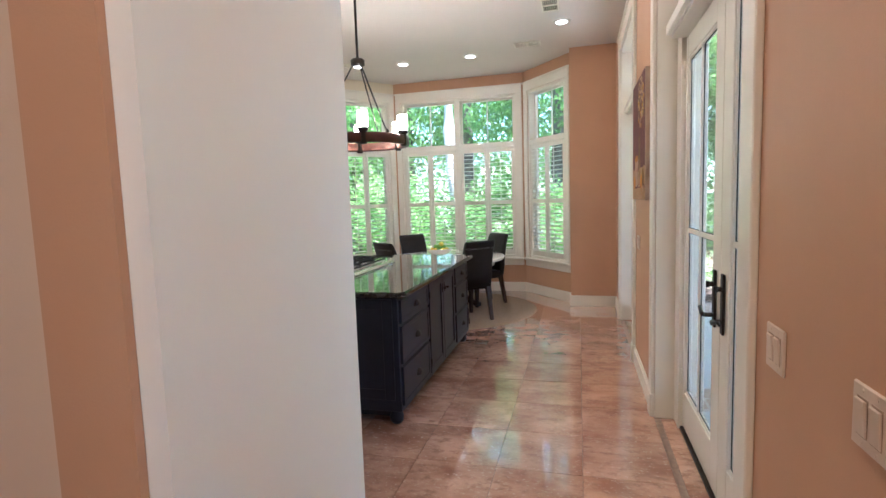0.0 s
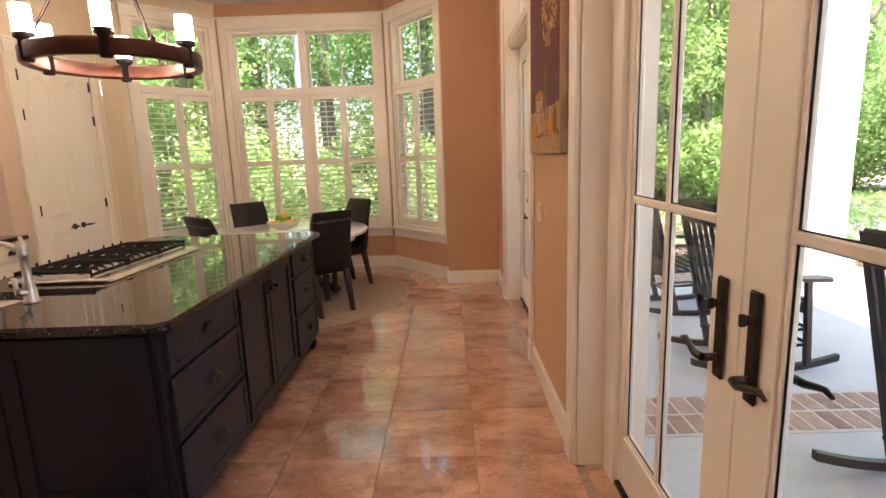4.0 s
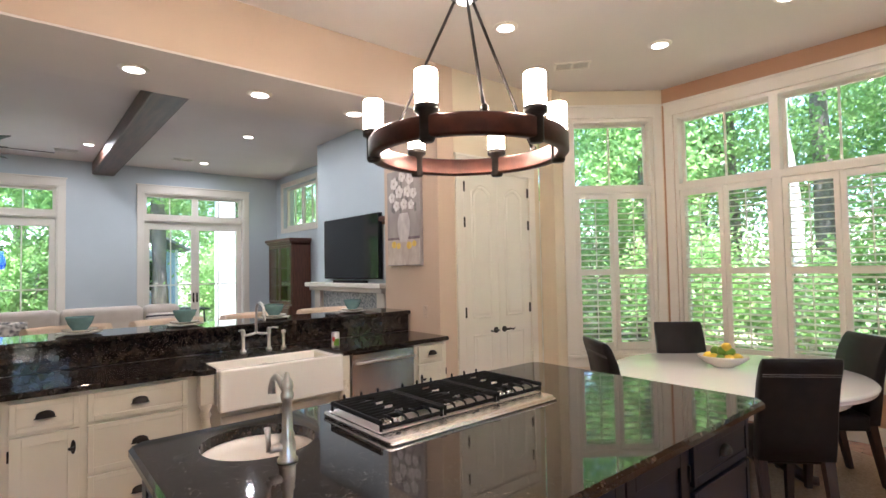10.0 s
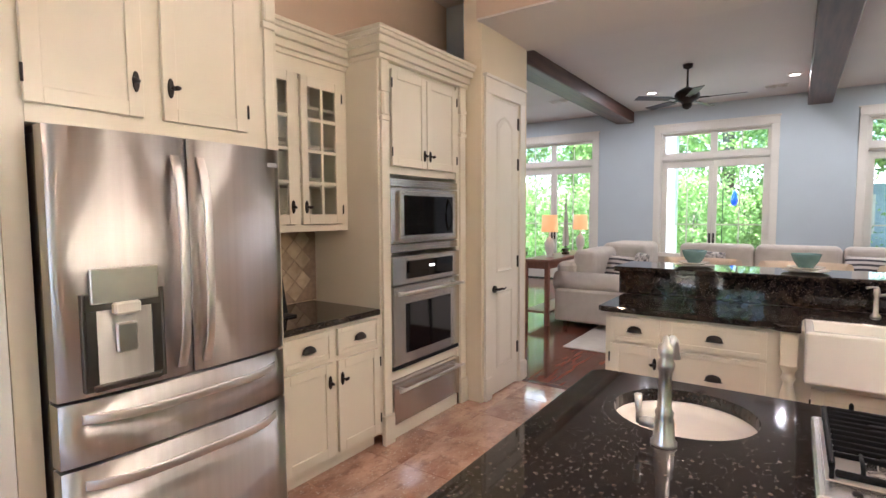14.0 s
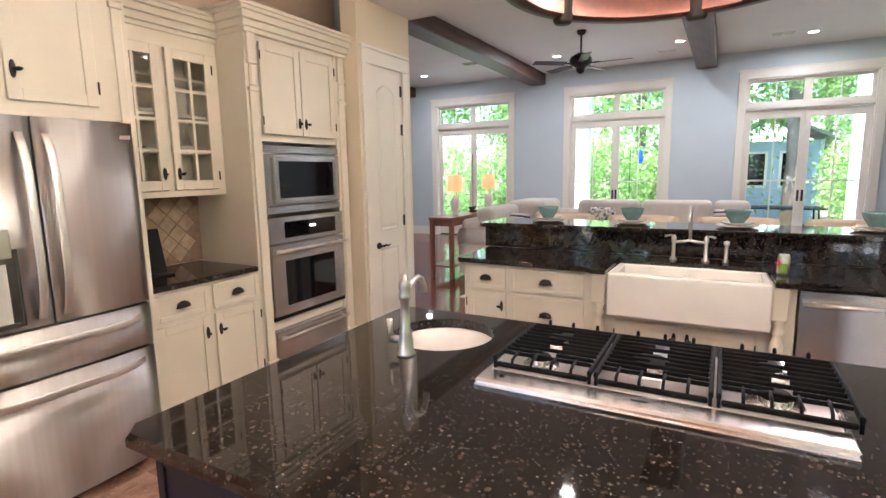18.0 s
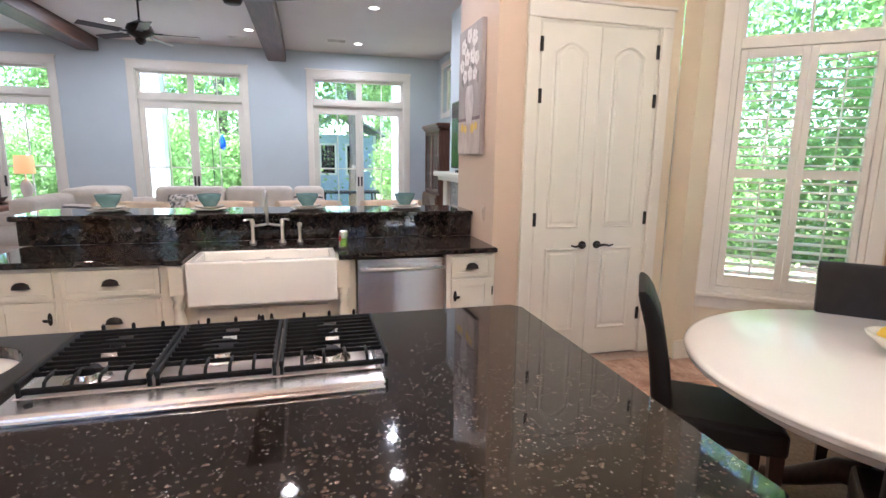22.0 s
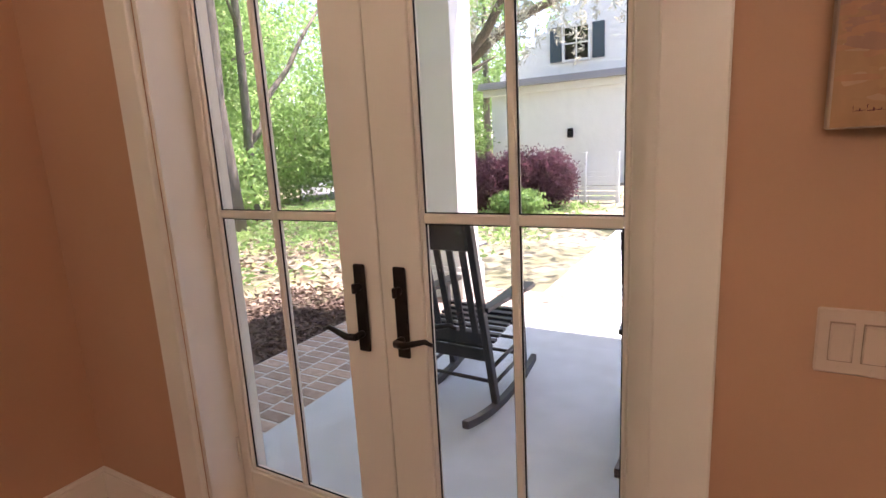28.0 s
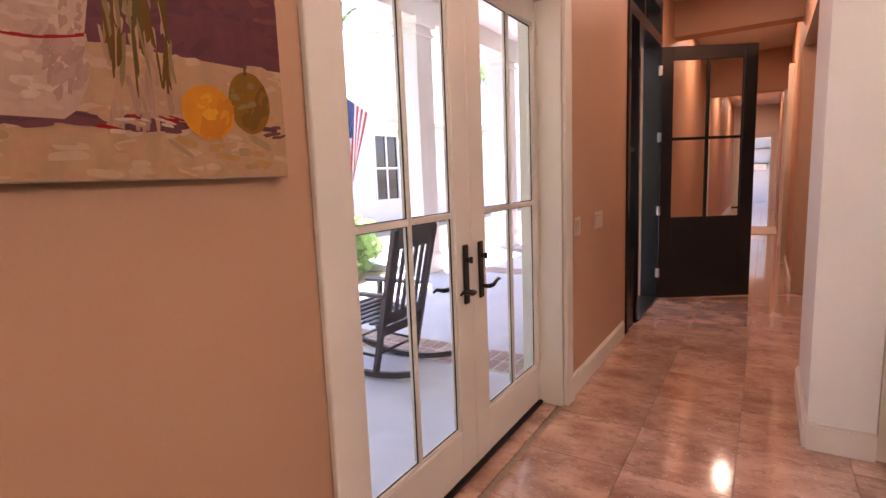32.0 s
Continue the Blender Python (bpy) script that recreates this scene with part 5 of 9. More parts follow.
cb = thing("base_cabinet", "cream base cabinet with two drawers and two doors", "cabinet")
part("body", boxes((1.002, 0.0, 0.09, 1.828, 0.60, 0.884), (1.01, 0.06, 0.002, 1.82, 0.58, 0.09)), M_CAB, cb).matrix_basis = sm
on_front(drawer, sm, cb, 1.04, 0.70, 1.40, 0.86, M_CAB)
on_front(drawer, sm, cb, 1.44, 0.70, 1.80, 0.86, M_CAB)
on_front(cab_door, sm, cb, 1.04, 0.12, 1.40, 0.67, M_CAB, "r", 0.56)
on_front(cab_door, sm, cb, 1.44, 0.12, 1.80, 0.67, M_CAB, "l", 0.56)
solid("side_worktop", boxes((-1.80, -2.26, 0.885, -1.002, -1.62, 0.922, 0.008)), M_GRAN, "black granite worktop beside the fridge", "worktop")
tl = thing("wall_oven_tower", "cream tall cabinet holding microwave, oven and warming drawer", "cabinet")
for r_ in ((1.83, 0.0, 0.09, 1.925, 0.60, 2.50), (2.735, 0.0, 0.09, 2.855, 0.60, 2.50), (1.925, 0.012, 0.02, 2.735, 0.60, 0.11), (1.925, 0.012, 0.40, 2.735, 0.60, 0.475), (1.925, 0.012, 1.79, 2.735, 0.60, 2.50), (1.925, 0.3, 0.1, 2.735, 0.60, 1.8)):
    part("carcass_panel", boxes(r_), M_CAB, tl).matrix_basis = sm
for x in (1.845, 2.765):
    part("pilaster", boxes((x - 0.012, -0.035, 0.002, x + 0.087, 0, 0.20, 0.004), (x, -0.022, 0.20, x + 0.075, 0, 2.12, 0.004), (x - 0.006, -0.03, 2.12, x + 0.081, 0, 2.15, 0.003), (x + 0.004, -0.034, 2.15, x + 0.071, 0, 2.30, 0.012), (x - 0.006, -0.03, 2.30, x + 0.081, 0, 2.33, 0.003), (x, -0.024, 2.33, x + 0.075, 0, 2.50, 0.003)), M_CAB, tl).matrix_basis = sm
on_front(cab_door, sm, tl, 1.95, 1.84, 2.325, 2.46, M_CAB, "r", 1.93)
on_front(cab_door, sm, tl, 2.335, 1.84, 2.71, 2.46, M_CAB, "l", 1.93)
part("crown", crown_bm(1.83, 2.855, -0.02, 0.60, 2.50), M_CAB, tl).matrix_basis = sm
part("base_moulding", boxes((1.925, -0.0, 0.002, 2.735, 0.03, 0.09)), M_CAB, tl).matrix_basis = sm

mw = thing("microwave", "stainless built-in microwave with vented trim kit", "microwave", at=(-2.33, SY, 1.27), rz=180)
bm = boxes((-0.40, -0.015, 0.06, 0.40, 0.02, 0.43, 0.003))
for z in (0.0, 0.44):
    for i in range(3):
        box(bm, -0.40, -0.015, z + i * 0.018, 0.40, 0.01, z + 0.012 + i * 0.018, 0.002)
    box(bm, -0.40, -0.006, z, 0.40, 0.01, z + 0.05)
part("trim_kit", bm, M_STEEL, mw)
part("door", boxes((-0.33, -0.04, 0.08, 0.33, -0.014, 0.41, 0.004)), M_STEEL, mw)
part("window", boxes((-0.29, -0.0425, 0.11, 0.29, -0.0395, 0.38)), M_BLACKGLASS, mw, "black glass window")
part("handle", tube(bmesh.new(), [(0.235, -0.045, 0.13), (0.24, -0.065, 0.18), (0.24, -0.07, 0.245), (0.24, -0.065, 0.31), (0.235, -0.045, 0.36)], 0.008, 8), M_IRON, mw)
ov = thing("wall_oven", "stainless single wall oven with a bar handle", "oven", at=(-2.33, SY, 0.475), rz=180)
part("control_panel", boxes((-0.40, -0.03, 0.575, 0.40, 0.1, 0.765, 0.004)), M_STEEL, ov)
part("display", boxes((-0.26, -0.033, 0.61, 0.30, -0.0295, 0.73)), M_BLACKGLASS, ov, "black control display")
part("display_digits", boxes((0.0, -0.0345, 0.675, 0.06, -0.0325, 0.69)), M_LED, ov)
part("door", boxes((-0.40, -0.03, 0.03, 0.40, 0.1, 0.565, 0.004)), M_STEEL, ov)
part("window", boxes((-0.27, -0.0335, 0.10, 0.27, -0.0295, 0.44, 0.001)), M_BLACKGLASS, ov, "dark glass oven window")
part("lower_vent", boxes((-0.40, -0.02, 0.0, 0.40, 0.1, 0.028)), M_IRON, ov)
part("handle", tube(box(box(bmesh.new(), -0.35, -0.07, 0.51, -0.33, -0.03, 0.53), 0.33, -0.07, 0.51, 0.35, -0.03, 0.53), [(-0.39, -0.075, 0.52), (0.39, -0.075, 0.52)], 0.012, 10), M_CHROME, ov)
wd = thing("warming_drawer", "stainless warming drawer under the oven", "warming drawer", at=(-2.33, SY, 0.11), rz=180)
part("front", boxes((-0.40, -0.03, 0.0, 0.40, 0.1, 0.285, 0.004)), M_STEEL, wd)
part("handle", tube(box(box(bmesh.new(), -0.35, -0.07, 0.225, -0.33, -0.03, 0.245), 0.33, -0.07, 0.225, 0.35, -0.03, 0.245), [(-0.39, -0.075, 0.235), (0.39, -0.075, 0.235)], 0.011, 10), M_CHROME, wd)

# glass fronted wall cabinet
gc = thing("glass_wall_cabinet", "cream wall cabinet with two divided glass doors and crown", "cabinet")
gm_ = pose(0, -1.93, 0, 0, 0, 180)
for r_ in ((1.002, 0.02, 1.42, 1.03, 0.33, 2.45), (1.80, 0.02, 1.42, 1.828, 0.33, 2.45), (1.03, 0.02, 1.42, 1.80, 0.33, 1.45), (1.03, 0.02, 2.43, 1.80, 0.33, 2.45), (1.03, 0.315, 1.45, 1.80, 0.33, 2.43), (1.002, 0.0, 1.42, 1.828, 0.02, 1.46, 0.002), (1.002, 0.0, 2.36, 1.828, 0.02, 2.45, 0.002), (1.002, 0.0, 1.46, 1.06, 0.02, 2.36), (1.77, 0.0, 1.46, 1.828, 0.02, 2.36), (1.395, 0.0, 1.46, 1.435, 0.02, 2.36)):
    part("carcass_panel", boxes(r_), M_CAB, gc).matrix_basis = gm_
for z in (1.70, 1.94, 2.18):
    part("shelf", boxes((1.03, 0.05, z, 1.80, 0.31, z + 0.018)), M_CAB, gc).matrix_basis = gm_
for x0, x1, kn in ((1.065, 1.39, "r"), (1.44, 1.765, "l")):
    d = part("glass_door", boxes((x0, -0.02, 1.465, x0 + 0.05, 0, 2.355, 0.002), (x1 - 0.05, -0.02, 1.465, x1, 0, 2.355, 0.002), (x0 + 0.05, -0.0195, 1.465, x1 - 0.05, 0, 1.525, 0.002), (x0 + 0.05, -0.0195, 2.295, x1 - 0.05, 0, 2.355, 0.002), ((x0 + x1) / 2 - 0.009, -0.018, 1.525, (x0 + x1) / 2 + 0.009, -0.002, 2.295), *[(x0 + 0.05, -0.017, z - 0.009, x1 - 0.05, -0.003, z + 0.009) for z in (1.717, 1.91, 2.102)]), M_CAB, gc)
    d.matrix_basis = gm_
    g = part("pane", boxes((x0 + 0.05, -0.011, 1.525, x1 - 0.05, -0.008, 2.295)), M_GLASS, d)
    latch(d, x1 - 0.025 if kn == "r" else x0 + 0.025, 1.57, -1 if kn == "r" else 1)
    hinges(d, x0 - 0.003 if kn == "r" else x1 + 0.003, 1.465, 2.355)
part("crown", crown_bm(1.002, 1.828, 0.0, 0.33, 2.45, 0.15), M_CAB, gc).matrix_basis = gm_
for i, (x, z, n) in enumerate(((-1.2, 1.452, 3), (-1.55, 1.452, 4), (-1.25, 1.718, 2), (-1.62, 1.718, 3), (-1.4, 1.958, 2))):
    sp = thing("plate_stack", "stack of white plates inside the glass cabinet", "plates", "plate stacks", (x, -2.09, z))
    for k in range(n):
        part("plate", lathe(bmesh.new(), [(0.0001, 0.002), (0.06, 0.002), (0.1, 0.012), (0.1, 0.016), (0.06, 0.006), (0.0001, 0.006)], (0, 0, 0.012 * k), 20), M_PLATE, sp)
tb = thing("tablet_stand", "black framed tablet leaning on the worktop", "tablet", at=(-1.24, -1.98, 0.922))
part("screen", box(bmesh.new(), -0.12, -0.008, 0.006, 0.12, 0.008, 0.30, 0.004, pose(0, 0, 0, 12, 0, 0)), M_IRON, tb)
part("foot", boxes((-0.11, -0.02, 0, 0.11, 0.10, 0.012, 0.003)), M_IRON, tb)
bt = thing("spray_bottle", "clear small bottle with white cap on the worktop", "bottle", at=(-1.06, -1.85, 0.922))
part("bottle", lathe(bmesh.new(), [(0.0001, 0), (0.028, 0), (0.03, 0.01), (0.03, 0.11), (0.012, 0.14), (0.012, 0.15)], n=16), M_CHROME, bt)
part("cap", lathe(bmesh.new(), [(0.013, 0.15), (0.013, 0.18), (0.0001, 0.18)], n=12), M_PLASTIC, bt)

# ---- panelled doors ----
def arch_panel_leaf(parent, x0, x1, h, hinge_left, knob=True, mid=0.98):
    bm = box(bmesh.new(), x0, 0.0, 0.012, x1, 0.04, h, 0.002)
    leaf = part("door_leaf", bm, M_TRIM, parent, "white panelled door leaf")
    s = 0.095
    def ring(z0, z1, arch):
        pts = [(x0 + s, z0), (x1 - s, z0)]
        n = 10
        w = x1 - x0 - 2 * s
        pts += [(x1 - s - w * i / n, z1 - (arch * (1 - math.sin(math.pi * i / n)) if arch else 0)) for i in range(n + 1)] if arch else [(x1 - s, z1), (x0 + s, z1)]
        b2 = bmesh.new()
        loops = []
        cx, cz = (x0 + x1) / 2, (z0 + z1) / 2
        for k, (ins, d) in enumerate(((0.0, 0.0005), (0.012, -0.009), (0.03, 0.003), (0.05, -0.006))):
            loops.append([b2.verts.new((cx + (px_ - cx) * (1 - 2 * ins / (x1 - x0 - 2 * s)), d, cz + (pz_ - cz) * (1 - 2 * ins / (z1 - z0)))) for px_, pz_ in pts])
        for a, b in zip(loops, loops[1:]):
            for i in range(len(a)):
                b2.faces.new((a[i], a[(i + 1) % len(a)], b[(i + 1) % len(a)], b[i]))
        b2.faces.new(loops[-1])
        part("raised_panel", b2, M_TRIM, leaf)
    ring(mid + 0.05, h - 0.12, 0.07)
    ring(0.22, mid - 0.10, 0)
    hx = x0 if hinge_left else x1
    for z in (0.28, 1.05, h - 0.55, h - 0.2):
        part("hinge", boxes((hx - 0.012, -0.012, z, hx + 0.012, -0.001, z + 0.1, 0.002)), M_BRONZE, leaf, "dark bronze hinge")
    if knob:
        kx = x1 - 0.06 if hinge_left else x0 + 0.06
        sd = -1 if hinge_left else 1
        b3 = cyl(bmesh.new(), (kx, 0, 0.90), (kx, -0.012, 0.90), 0.03, n=16)
        cyl(b3, (kx, -0.012, 0.90), (kx, -0.05, 0.90), 0.010, n=10)
        tube(b3, [(kx, -0.05, 0.90), (kx + sd * 0.04, -0.055, 0.905), (kx + sd * 0.08, -0.052, 0.895), (kx + sd * 0.115, -0.05, 0.905)], [0.011, 0.010, 0.008, 0.006], 8)
        part("lever", b3, M_BRONZE, leaf, "dark bronze lever handle")


def cased_door(name, m, w, h, leaves, label):
    d = thing(name, label, "door", kind="structure")
    d.matrix_basis = m
    c = 0.09
    part("casing", boxes((-c, -0.022, 0.002, 0, 0, h + 0.02, 0.004), (-c - 0.005, -0.03, 0.002, 0.004, 0, 0.19, 0.004)), M_TRIM, d)
    part("casing", boxes((w, -0.022, 0.002, w + c, 0, h + 0.02, 0.004), (w - 0.004, -0.03, 0.002, w + c + 0.005, 0, 0.19, 0.004)), M_TRIM, d)
    part("head_casing", boxes((-c, -0.024, h + 0.02, w + c, 0, h + 0.14, 0.004), (-c - 0.015, -0.036, h + 0.14, w + c + 0.015, 0, h + 0.165, 0.004)), M_TRIM, d)
    part("jamb", boxes((0, 0.001, 0.002, 0.018, 0.15, h + 0.02), (w - 0.018, 0.001, 0.002, w, 0.15, h + 0.02), (0.018, 0.001, h + 0.002, w - 0.018, 0.15, h + 0.02)), M_TRIM, d)
    holder = d
    for x0, x1, hl in leaves:
        arch_panel_leaf(holder, x0, x1, h, hl)
    return d


cased_door("door_6", pose(-2.80, 2.90, 0, 0, 0, 90), 0.975, 2.48, ((0.02, 0.4855, True), (0.4895, 0.955, False)), "white panelled double closet door, closed")
cased_door("door_7", pose(-2.985, -1.50, 0, 0, 0, 180), 0.52, 2.45, ((0.02, 0.50, False),), "white panelled pantry door with arched top panel, closed")

# ---- paintings, switches ----
def switch_plate(m, gangs, label, rocker=True):
    s = thing("light_switch", label, "light switch", "light switches")
    s.matrix_basis = m
    w = 0.072 + 0.046 * (gangs - 1)
    part("plate", boxes((-w / 2, -0.007, -0.059, w / 2, 0, 0.059, 0.003)), M_PLASTIC, s)
    for i in range(gangs):
        x = (i - (gangs - 1) / 2) * 0.046
        part("rocker_gap", boxes((x - 0.0175, -0.0078, -0.0355, x + 0.0175, -0.0065, 0.0355)), M_GROUT, s, "dark gap round the rocker")
        part("rocker", box(bmesh.new(), x - 0.0165, -0.012, -0.034, x + 0.0165, -0.006, 0.034, 0.002, pose(0, 0, 0, 4, 0, 0)), M_PLASTIC, s)
        for z in (-0.048, 0.048):
            part("screw", cyl(bmesh.new(), (x, -0.007, z), (x, -0.0085, z), 0.003, n=8), M_PLASTIC, s)


E_ = lambda y, z: pose(EX, y, z, 0, 0, -90)
switch_plate(E_(1.352, 1.112), 3, "triple rocker light switch on the tan wall")
switch_plate(E_(-2.23, 1.11), 4, "four gang light switch on the tan wall")
switch_plate(E_(-1.74, 1.11), 2, "double rocker light switch beside the porch door")
switch_plate(pose(-3.02, 2.60, 1.126), 1, "single switch beside the flower painting")


# ---- dining corner ----
TX, TY = -0.69, 3.60
rug = thing("round_rug", "round braided jute rug under the dining table", "rug", at=(TX + 0.02, TY + 0.03, 0))
prof = []
for i in range(27):
    r = 0.05 + i * 0.0445
    prof += [(r - 0.018, 0.006), (r, 0.011), (r + 0.018, 0.006)]
part("braid", lathe(bmesh.new(), [(0.0001, 0.008), *prof, (1.235, 0.001)], n=72), M_RUG, rug)
tab = thing("dining_table", "round white lacquered dining table on a dark pedestal", "table", at=(TX, TY, 0.012))
part("tabletop", lathe(bmesh.new(), [(0.0001, 0.738), (0.815, 0.738), (0.83, 0.732), (0.84, 0.722), (0.837, 0.714), (0.825, 0.708), (0.83, 0.698), (0.82, 0.688), (0.795, 0.684), (0.0001, 0.684)], n=80), M_WHITE, tab)
part("apron", lathe(bmesh.new(), [(0.70, 0.684), (0.70, 0.61), (0.68, 0.61), (0.68, 0.684)], n=56), M_WHITE, tab)
part("pedestal", lathe(bmesh.new(), [(0.0001, 0.16), (0.12, 0.16), (0.13, 0.2), (0.09, 0.24), (0.07, 0.3), (0.11, 0.42), (0.12, 0.48), (0.08, 0.54), (0.1, 0.6), (0.22, 0.62), (0.22, 0.684)], n=28), M_DARKWOOD, tab, "dark turned pedestal")
for k in range(4):
    a = math.radians(20 + 90 * k)
    c, s = math.cos(a), math.sin(a)
    part("foot", tube(bmesh.new(), [(0.08 * c, 0.08 * s, 0.22), (0.2 * c, 0.2 * s, 0.2), (0.34 * c, 0.34 * s, 0.1), (0.44 * c, 0.44 * s, 0.035), (0.5 * c, 0.5 * s, 0.035)], [0.06, 0.055, 0.045, 0.035, 0.03], 10), M_DARKWOOD, tab)

ch = thing("dining_chair", "dark brown leather parsons chair with pale stitching and tapered legs", "chair", "dining chairs")
W = 0.205
secs = []
for z, y, t in ((0.42, 0.02, 0.085), (0.55, 0.0, 0.085), (0.7, -0.02, 0.08), (0.85, -0.05, 0.072), (0.95, -0.085, 0.06), (0.985, -0.1, 0.045), (1.0, -0.108, 0.02)):
    w = W * (1.0 if z < 0.9 else 1.0 - 0.02 * (z > 0.98))
    secs.append([(-w, y + t * 0.35, z), (-w + 0.012, y + t * 0.5, z), (w - 0.012, y + t * 0.5, z), (w, y + t * 0.35, z), (w, y - t * 0.35, z), (w - 0.012, y - t * 0.5, z), (-w + 0.012, y - t * 0.5, z), (-w, y - t * 0.35, z)])
part("backrest", loft(bmesh.new(), secs), M_LEATHER, ch)
for z, y in ((0.90, -0.103),):
    for dz in (0, 0.012):
        part("stitching", boxes((-W + 0.004, y + 0.002 - dz * 0.3, z + dz, W - 0.004, y + 0.0075 - dz * 0.3, z + dz + 0.0025)), M_STITCH, ch, "pale stitched seam")
part("seat", box(bmesh.new(), -W, 0.03, 0.38, W, 0.47, 0.49, 0.025, seg=3), M_LEATHER, ch)
for x in (-0.175, 0.175):
    part("leg", loft(bmesh.new(), [[(x + dx * 0.018, 0.44 + dy * 0.018, 0.0) for dx, dy in ((-1, -1), (1, -1), (1, 1), (-1, 1))], [(x + dx * 0.026, 0.43 + dy * 0.026, 0.40) for dx, dy in ((-1, -1), (1, -1), (1, 1), (-1, 1))]], False), M_DARKWOOD, ch)
    part("leg", loft(bmesh.new(), [[(x + dx * 0.018, -0.06 + dy * 0.018, 0.0) for dx, dy in ((-1, -1), (1, -1), (1, 1), (-1, 1))], [(x + dx * 0.027, 0.03 + dy * 0.027, 0.44) for dx, dy in ((-1, -1), (1, -1), (1, 1), (-1, 1))]], False), M_DARKWOOD, ch)
seats = [(-0.04, 2.86), (-0.01, 4.21), (-1.34, 4.16), (-1.25, 2.74)]
for k, (x, y) in enumerate(seats):
    a = math.atan2(TY - 0.06 - y, TX + 0.02 - x)
    x, y = x + 0.10 * math.cos(a), y + 0.10 * math.sin(a)
    m = pose(x, y, 0.0125, 0, 0, math.degrees(a) - 90)
    if k == 0:
        ch.matrix_basis = m
    else:
        copy_thing(ch, m)

fb = thing("fruit_bowl", "shallow cream oval bowl on the dining table", "bowl", at=(-0.78, 3.71, 0.752), rz=20)
bm = lathe(bmesh.new(), [(0.0001, 0.0), (0.06, 0.0), (0.065, 0.008), (0.11, 0.03), (0.15, 0.07), (0.155, 0.085), (0.147, 0.084), (0.105, 0.04), (0.06, 0.018), (0.0001, 0.016)], n=36)
bmesh.ops.scale(bm, vec=(1.15, 0.85, 1), verts=bm.verts)
part("bowl", bm, M_PLATE, fb)
part("painted_rim", bmesh.ops.scale(b_ := lathe(bmesh.new(), [(0.1492, 0.0835), (0.143, 0.078), (0.139, 0.073)], n=36, a0=0.2, a1=2.2), vec=(1.15, 0.85, 1), verts=b_.verts) or b_, M_DARKWOOD, fb, "dark painted leaf pattern")


def fruit(name, x, y, z, material, label, tip=0.0, rz=0):
    f = thing(name, label, "fruit", "fruit in the bowl", (x, y, z), rz)
    r = 0.036
    part("flesh", lathe(bmesh.new(), [(0.0001, -r - tip), (0.006, -r - tip * 0.6), *[(r * math.sin(a), -r * math.cos(a)) for a in [0.35 + 2.44 * i / 8 for i in range(9)]], (0.006, r + tip * 0.6), (0.0001, r + tip)], n=16), material, f).matrix_basis = pose(0, 0, 0, 80, 0, 0)


rnd = random.Random(5)
for i, (dx, dy, dz, k) in enumerate(((-0.10, -0.02, 0.07, 0), (-0.05, -0.05, 0.065, 0), (0.0, -0.06, 0.06, 1), (0.06, -0.04, 0.065, 0), (0.10, 0.0, 0.075, 0), (-0.04, 0.03, 0.065, 1), (0.03, 0.04, 0.065, 0), (-0.05, -0.01, 0.115, 1), (0.0, -0.02, 0.118, 1), (0.055, 0.0, 0.112, 1), (-0.01, 0.03, 0.12, 0), (0.03, -0.01, 0.15, 0))):
    fruit("lime" if k else "lemon", -0.78 + dx, 3.71 + dy * 0.8, 0.752 + dz, M_GREEN if k else M_YELLOW, "green lime in the fruit bowl" if k else "yellow lemon in the fruit bowl", 0.0 if k else 0.008, rnd.uniform(0, 180))

# ---- chandelier ----
cx, cy, cz = -0.745, 1.08, 2.05
cl = thing("ring_chandelier", "bronze ring chandelier with six glowing candle shades", "chandelier", at=(cx, cy, 0))
part("ring", lathe(bmesh.new(), [(0.378, cz - 0.032), (0.384, cz - 0.04), (0.42, cz - 0.04), (0.426, cz - 0.032), (0.426, cz + 0.032), (0.42, cz + 0.04), (0.384, cz + 0.04), (0.378, cz + 0.032), (0.378, cz - 0.032)], n=64), M_COPPER, cl)
for k in range(6):
    a = math.radians(-64 + 60 * k)
    x, y = 0.402 * math.cos(a), 0.402 * math.sin(a)
    cup = part("candle_cup", lathe(bmesh.new(), [(0.0001, cz - 0.055), (0.024, cz - 0.055), (0.03, cz - 0.045), (0.03, cz + 0.045), (0.045, cz + 0.055), (0.046, cz + 0.078), (0.0001, cz + 0.078)], (x, y, 0), 18), M_BRONZE, cl)
    part("candle_shade", lathe(bmesh.new(), [(0.0001, cz + 0.079), (0.041, cz + 0.079), (0.042, cz + 0.2), (0.039, cz + 0.206), (0.0001, cz + 0.206)], (x, y, 0), 18), M_BULB, cup, "frosted glass shade, lit")
    if k % 2 == 0:
        b = math.radians(-64 + 60 * k + 30)
        rod = part("rod", tube(bmesh.new(), [(0.402 * math.cos(b), 0.402 * math.sin(b), cz + 0.04), (0.035 * math.cos(b), 0.035 * math.sin(b), 2.735)], 0.007, 8), M_BRONZE, cl)
        part("clevis", lathe(bmesh.new(), [(0.0001, cz + 0.03), (0.016, cz + 0.035), (0.016, cz + 0.06), (0.0001, cz + 0.075)], (0.402 * math.cos(b), 0.402 * math.sin(b), 0), 10), M_BRONZE, rod)
part("hub", lathe(bmesh.new(), [(0.0001, 2.70), (0.02, 2.70), (0.06, 2.715), (0.062, 2.76), (0.05, 2.77), (0.02, 2.775), (0.011, 2.79), (0.011, KC - 0.03), (0.05, KC - 0.025), (0.065, KC - 0.001)], n=24), M_BRONZE, cl)
part("hub_light", lathe(bmesh.new(), [(0.0001, 2.695), (0.03, 2.697), (0.034, 2.702)], n=16), M_LED, cl)

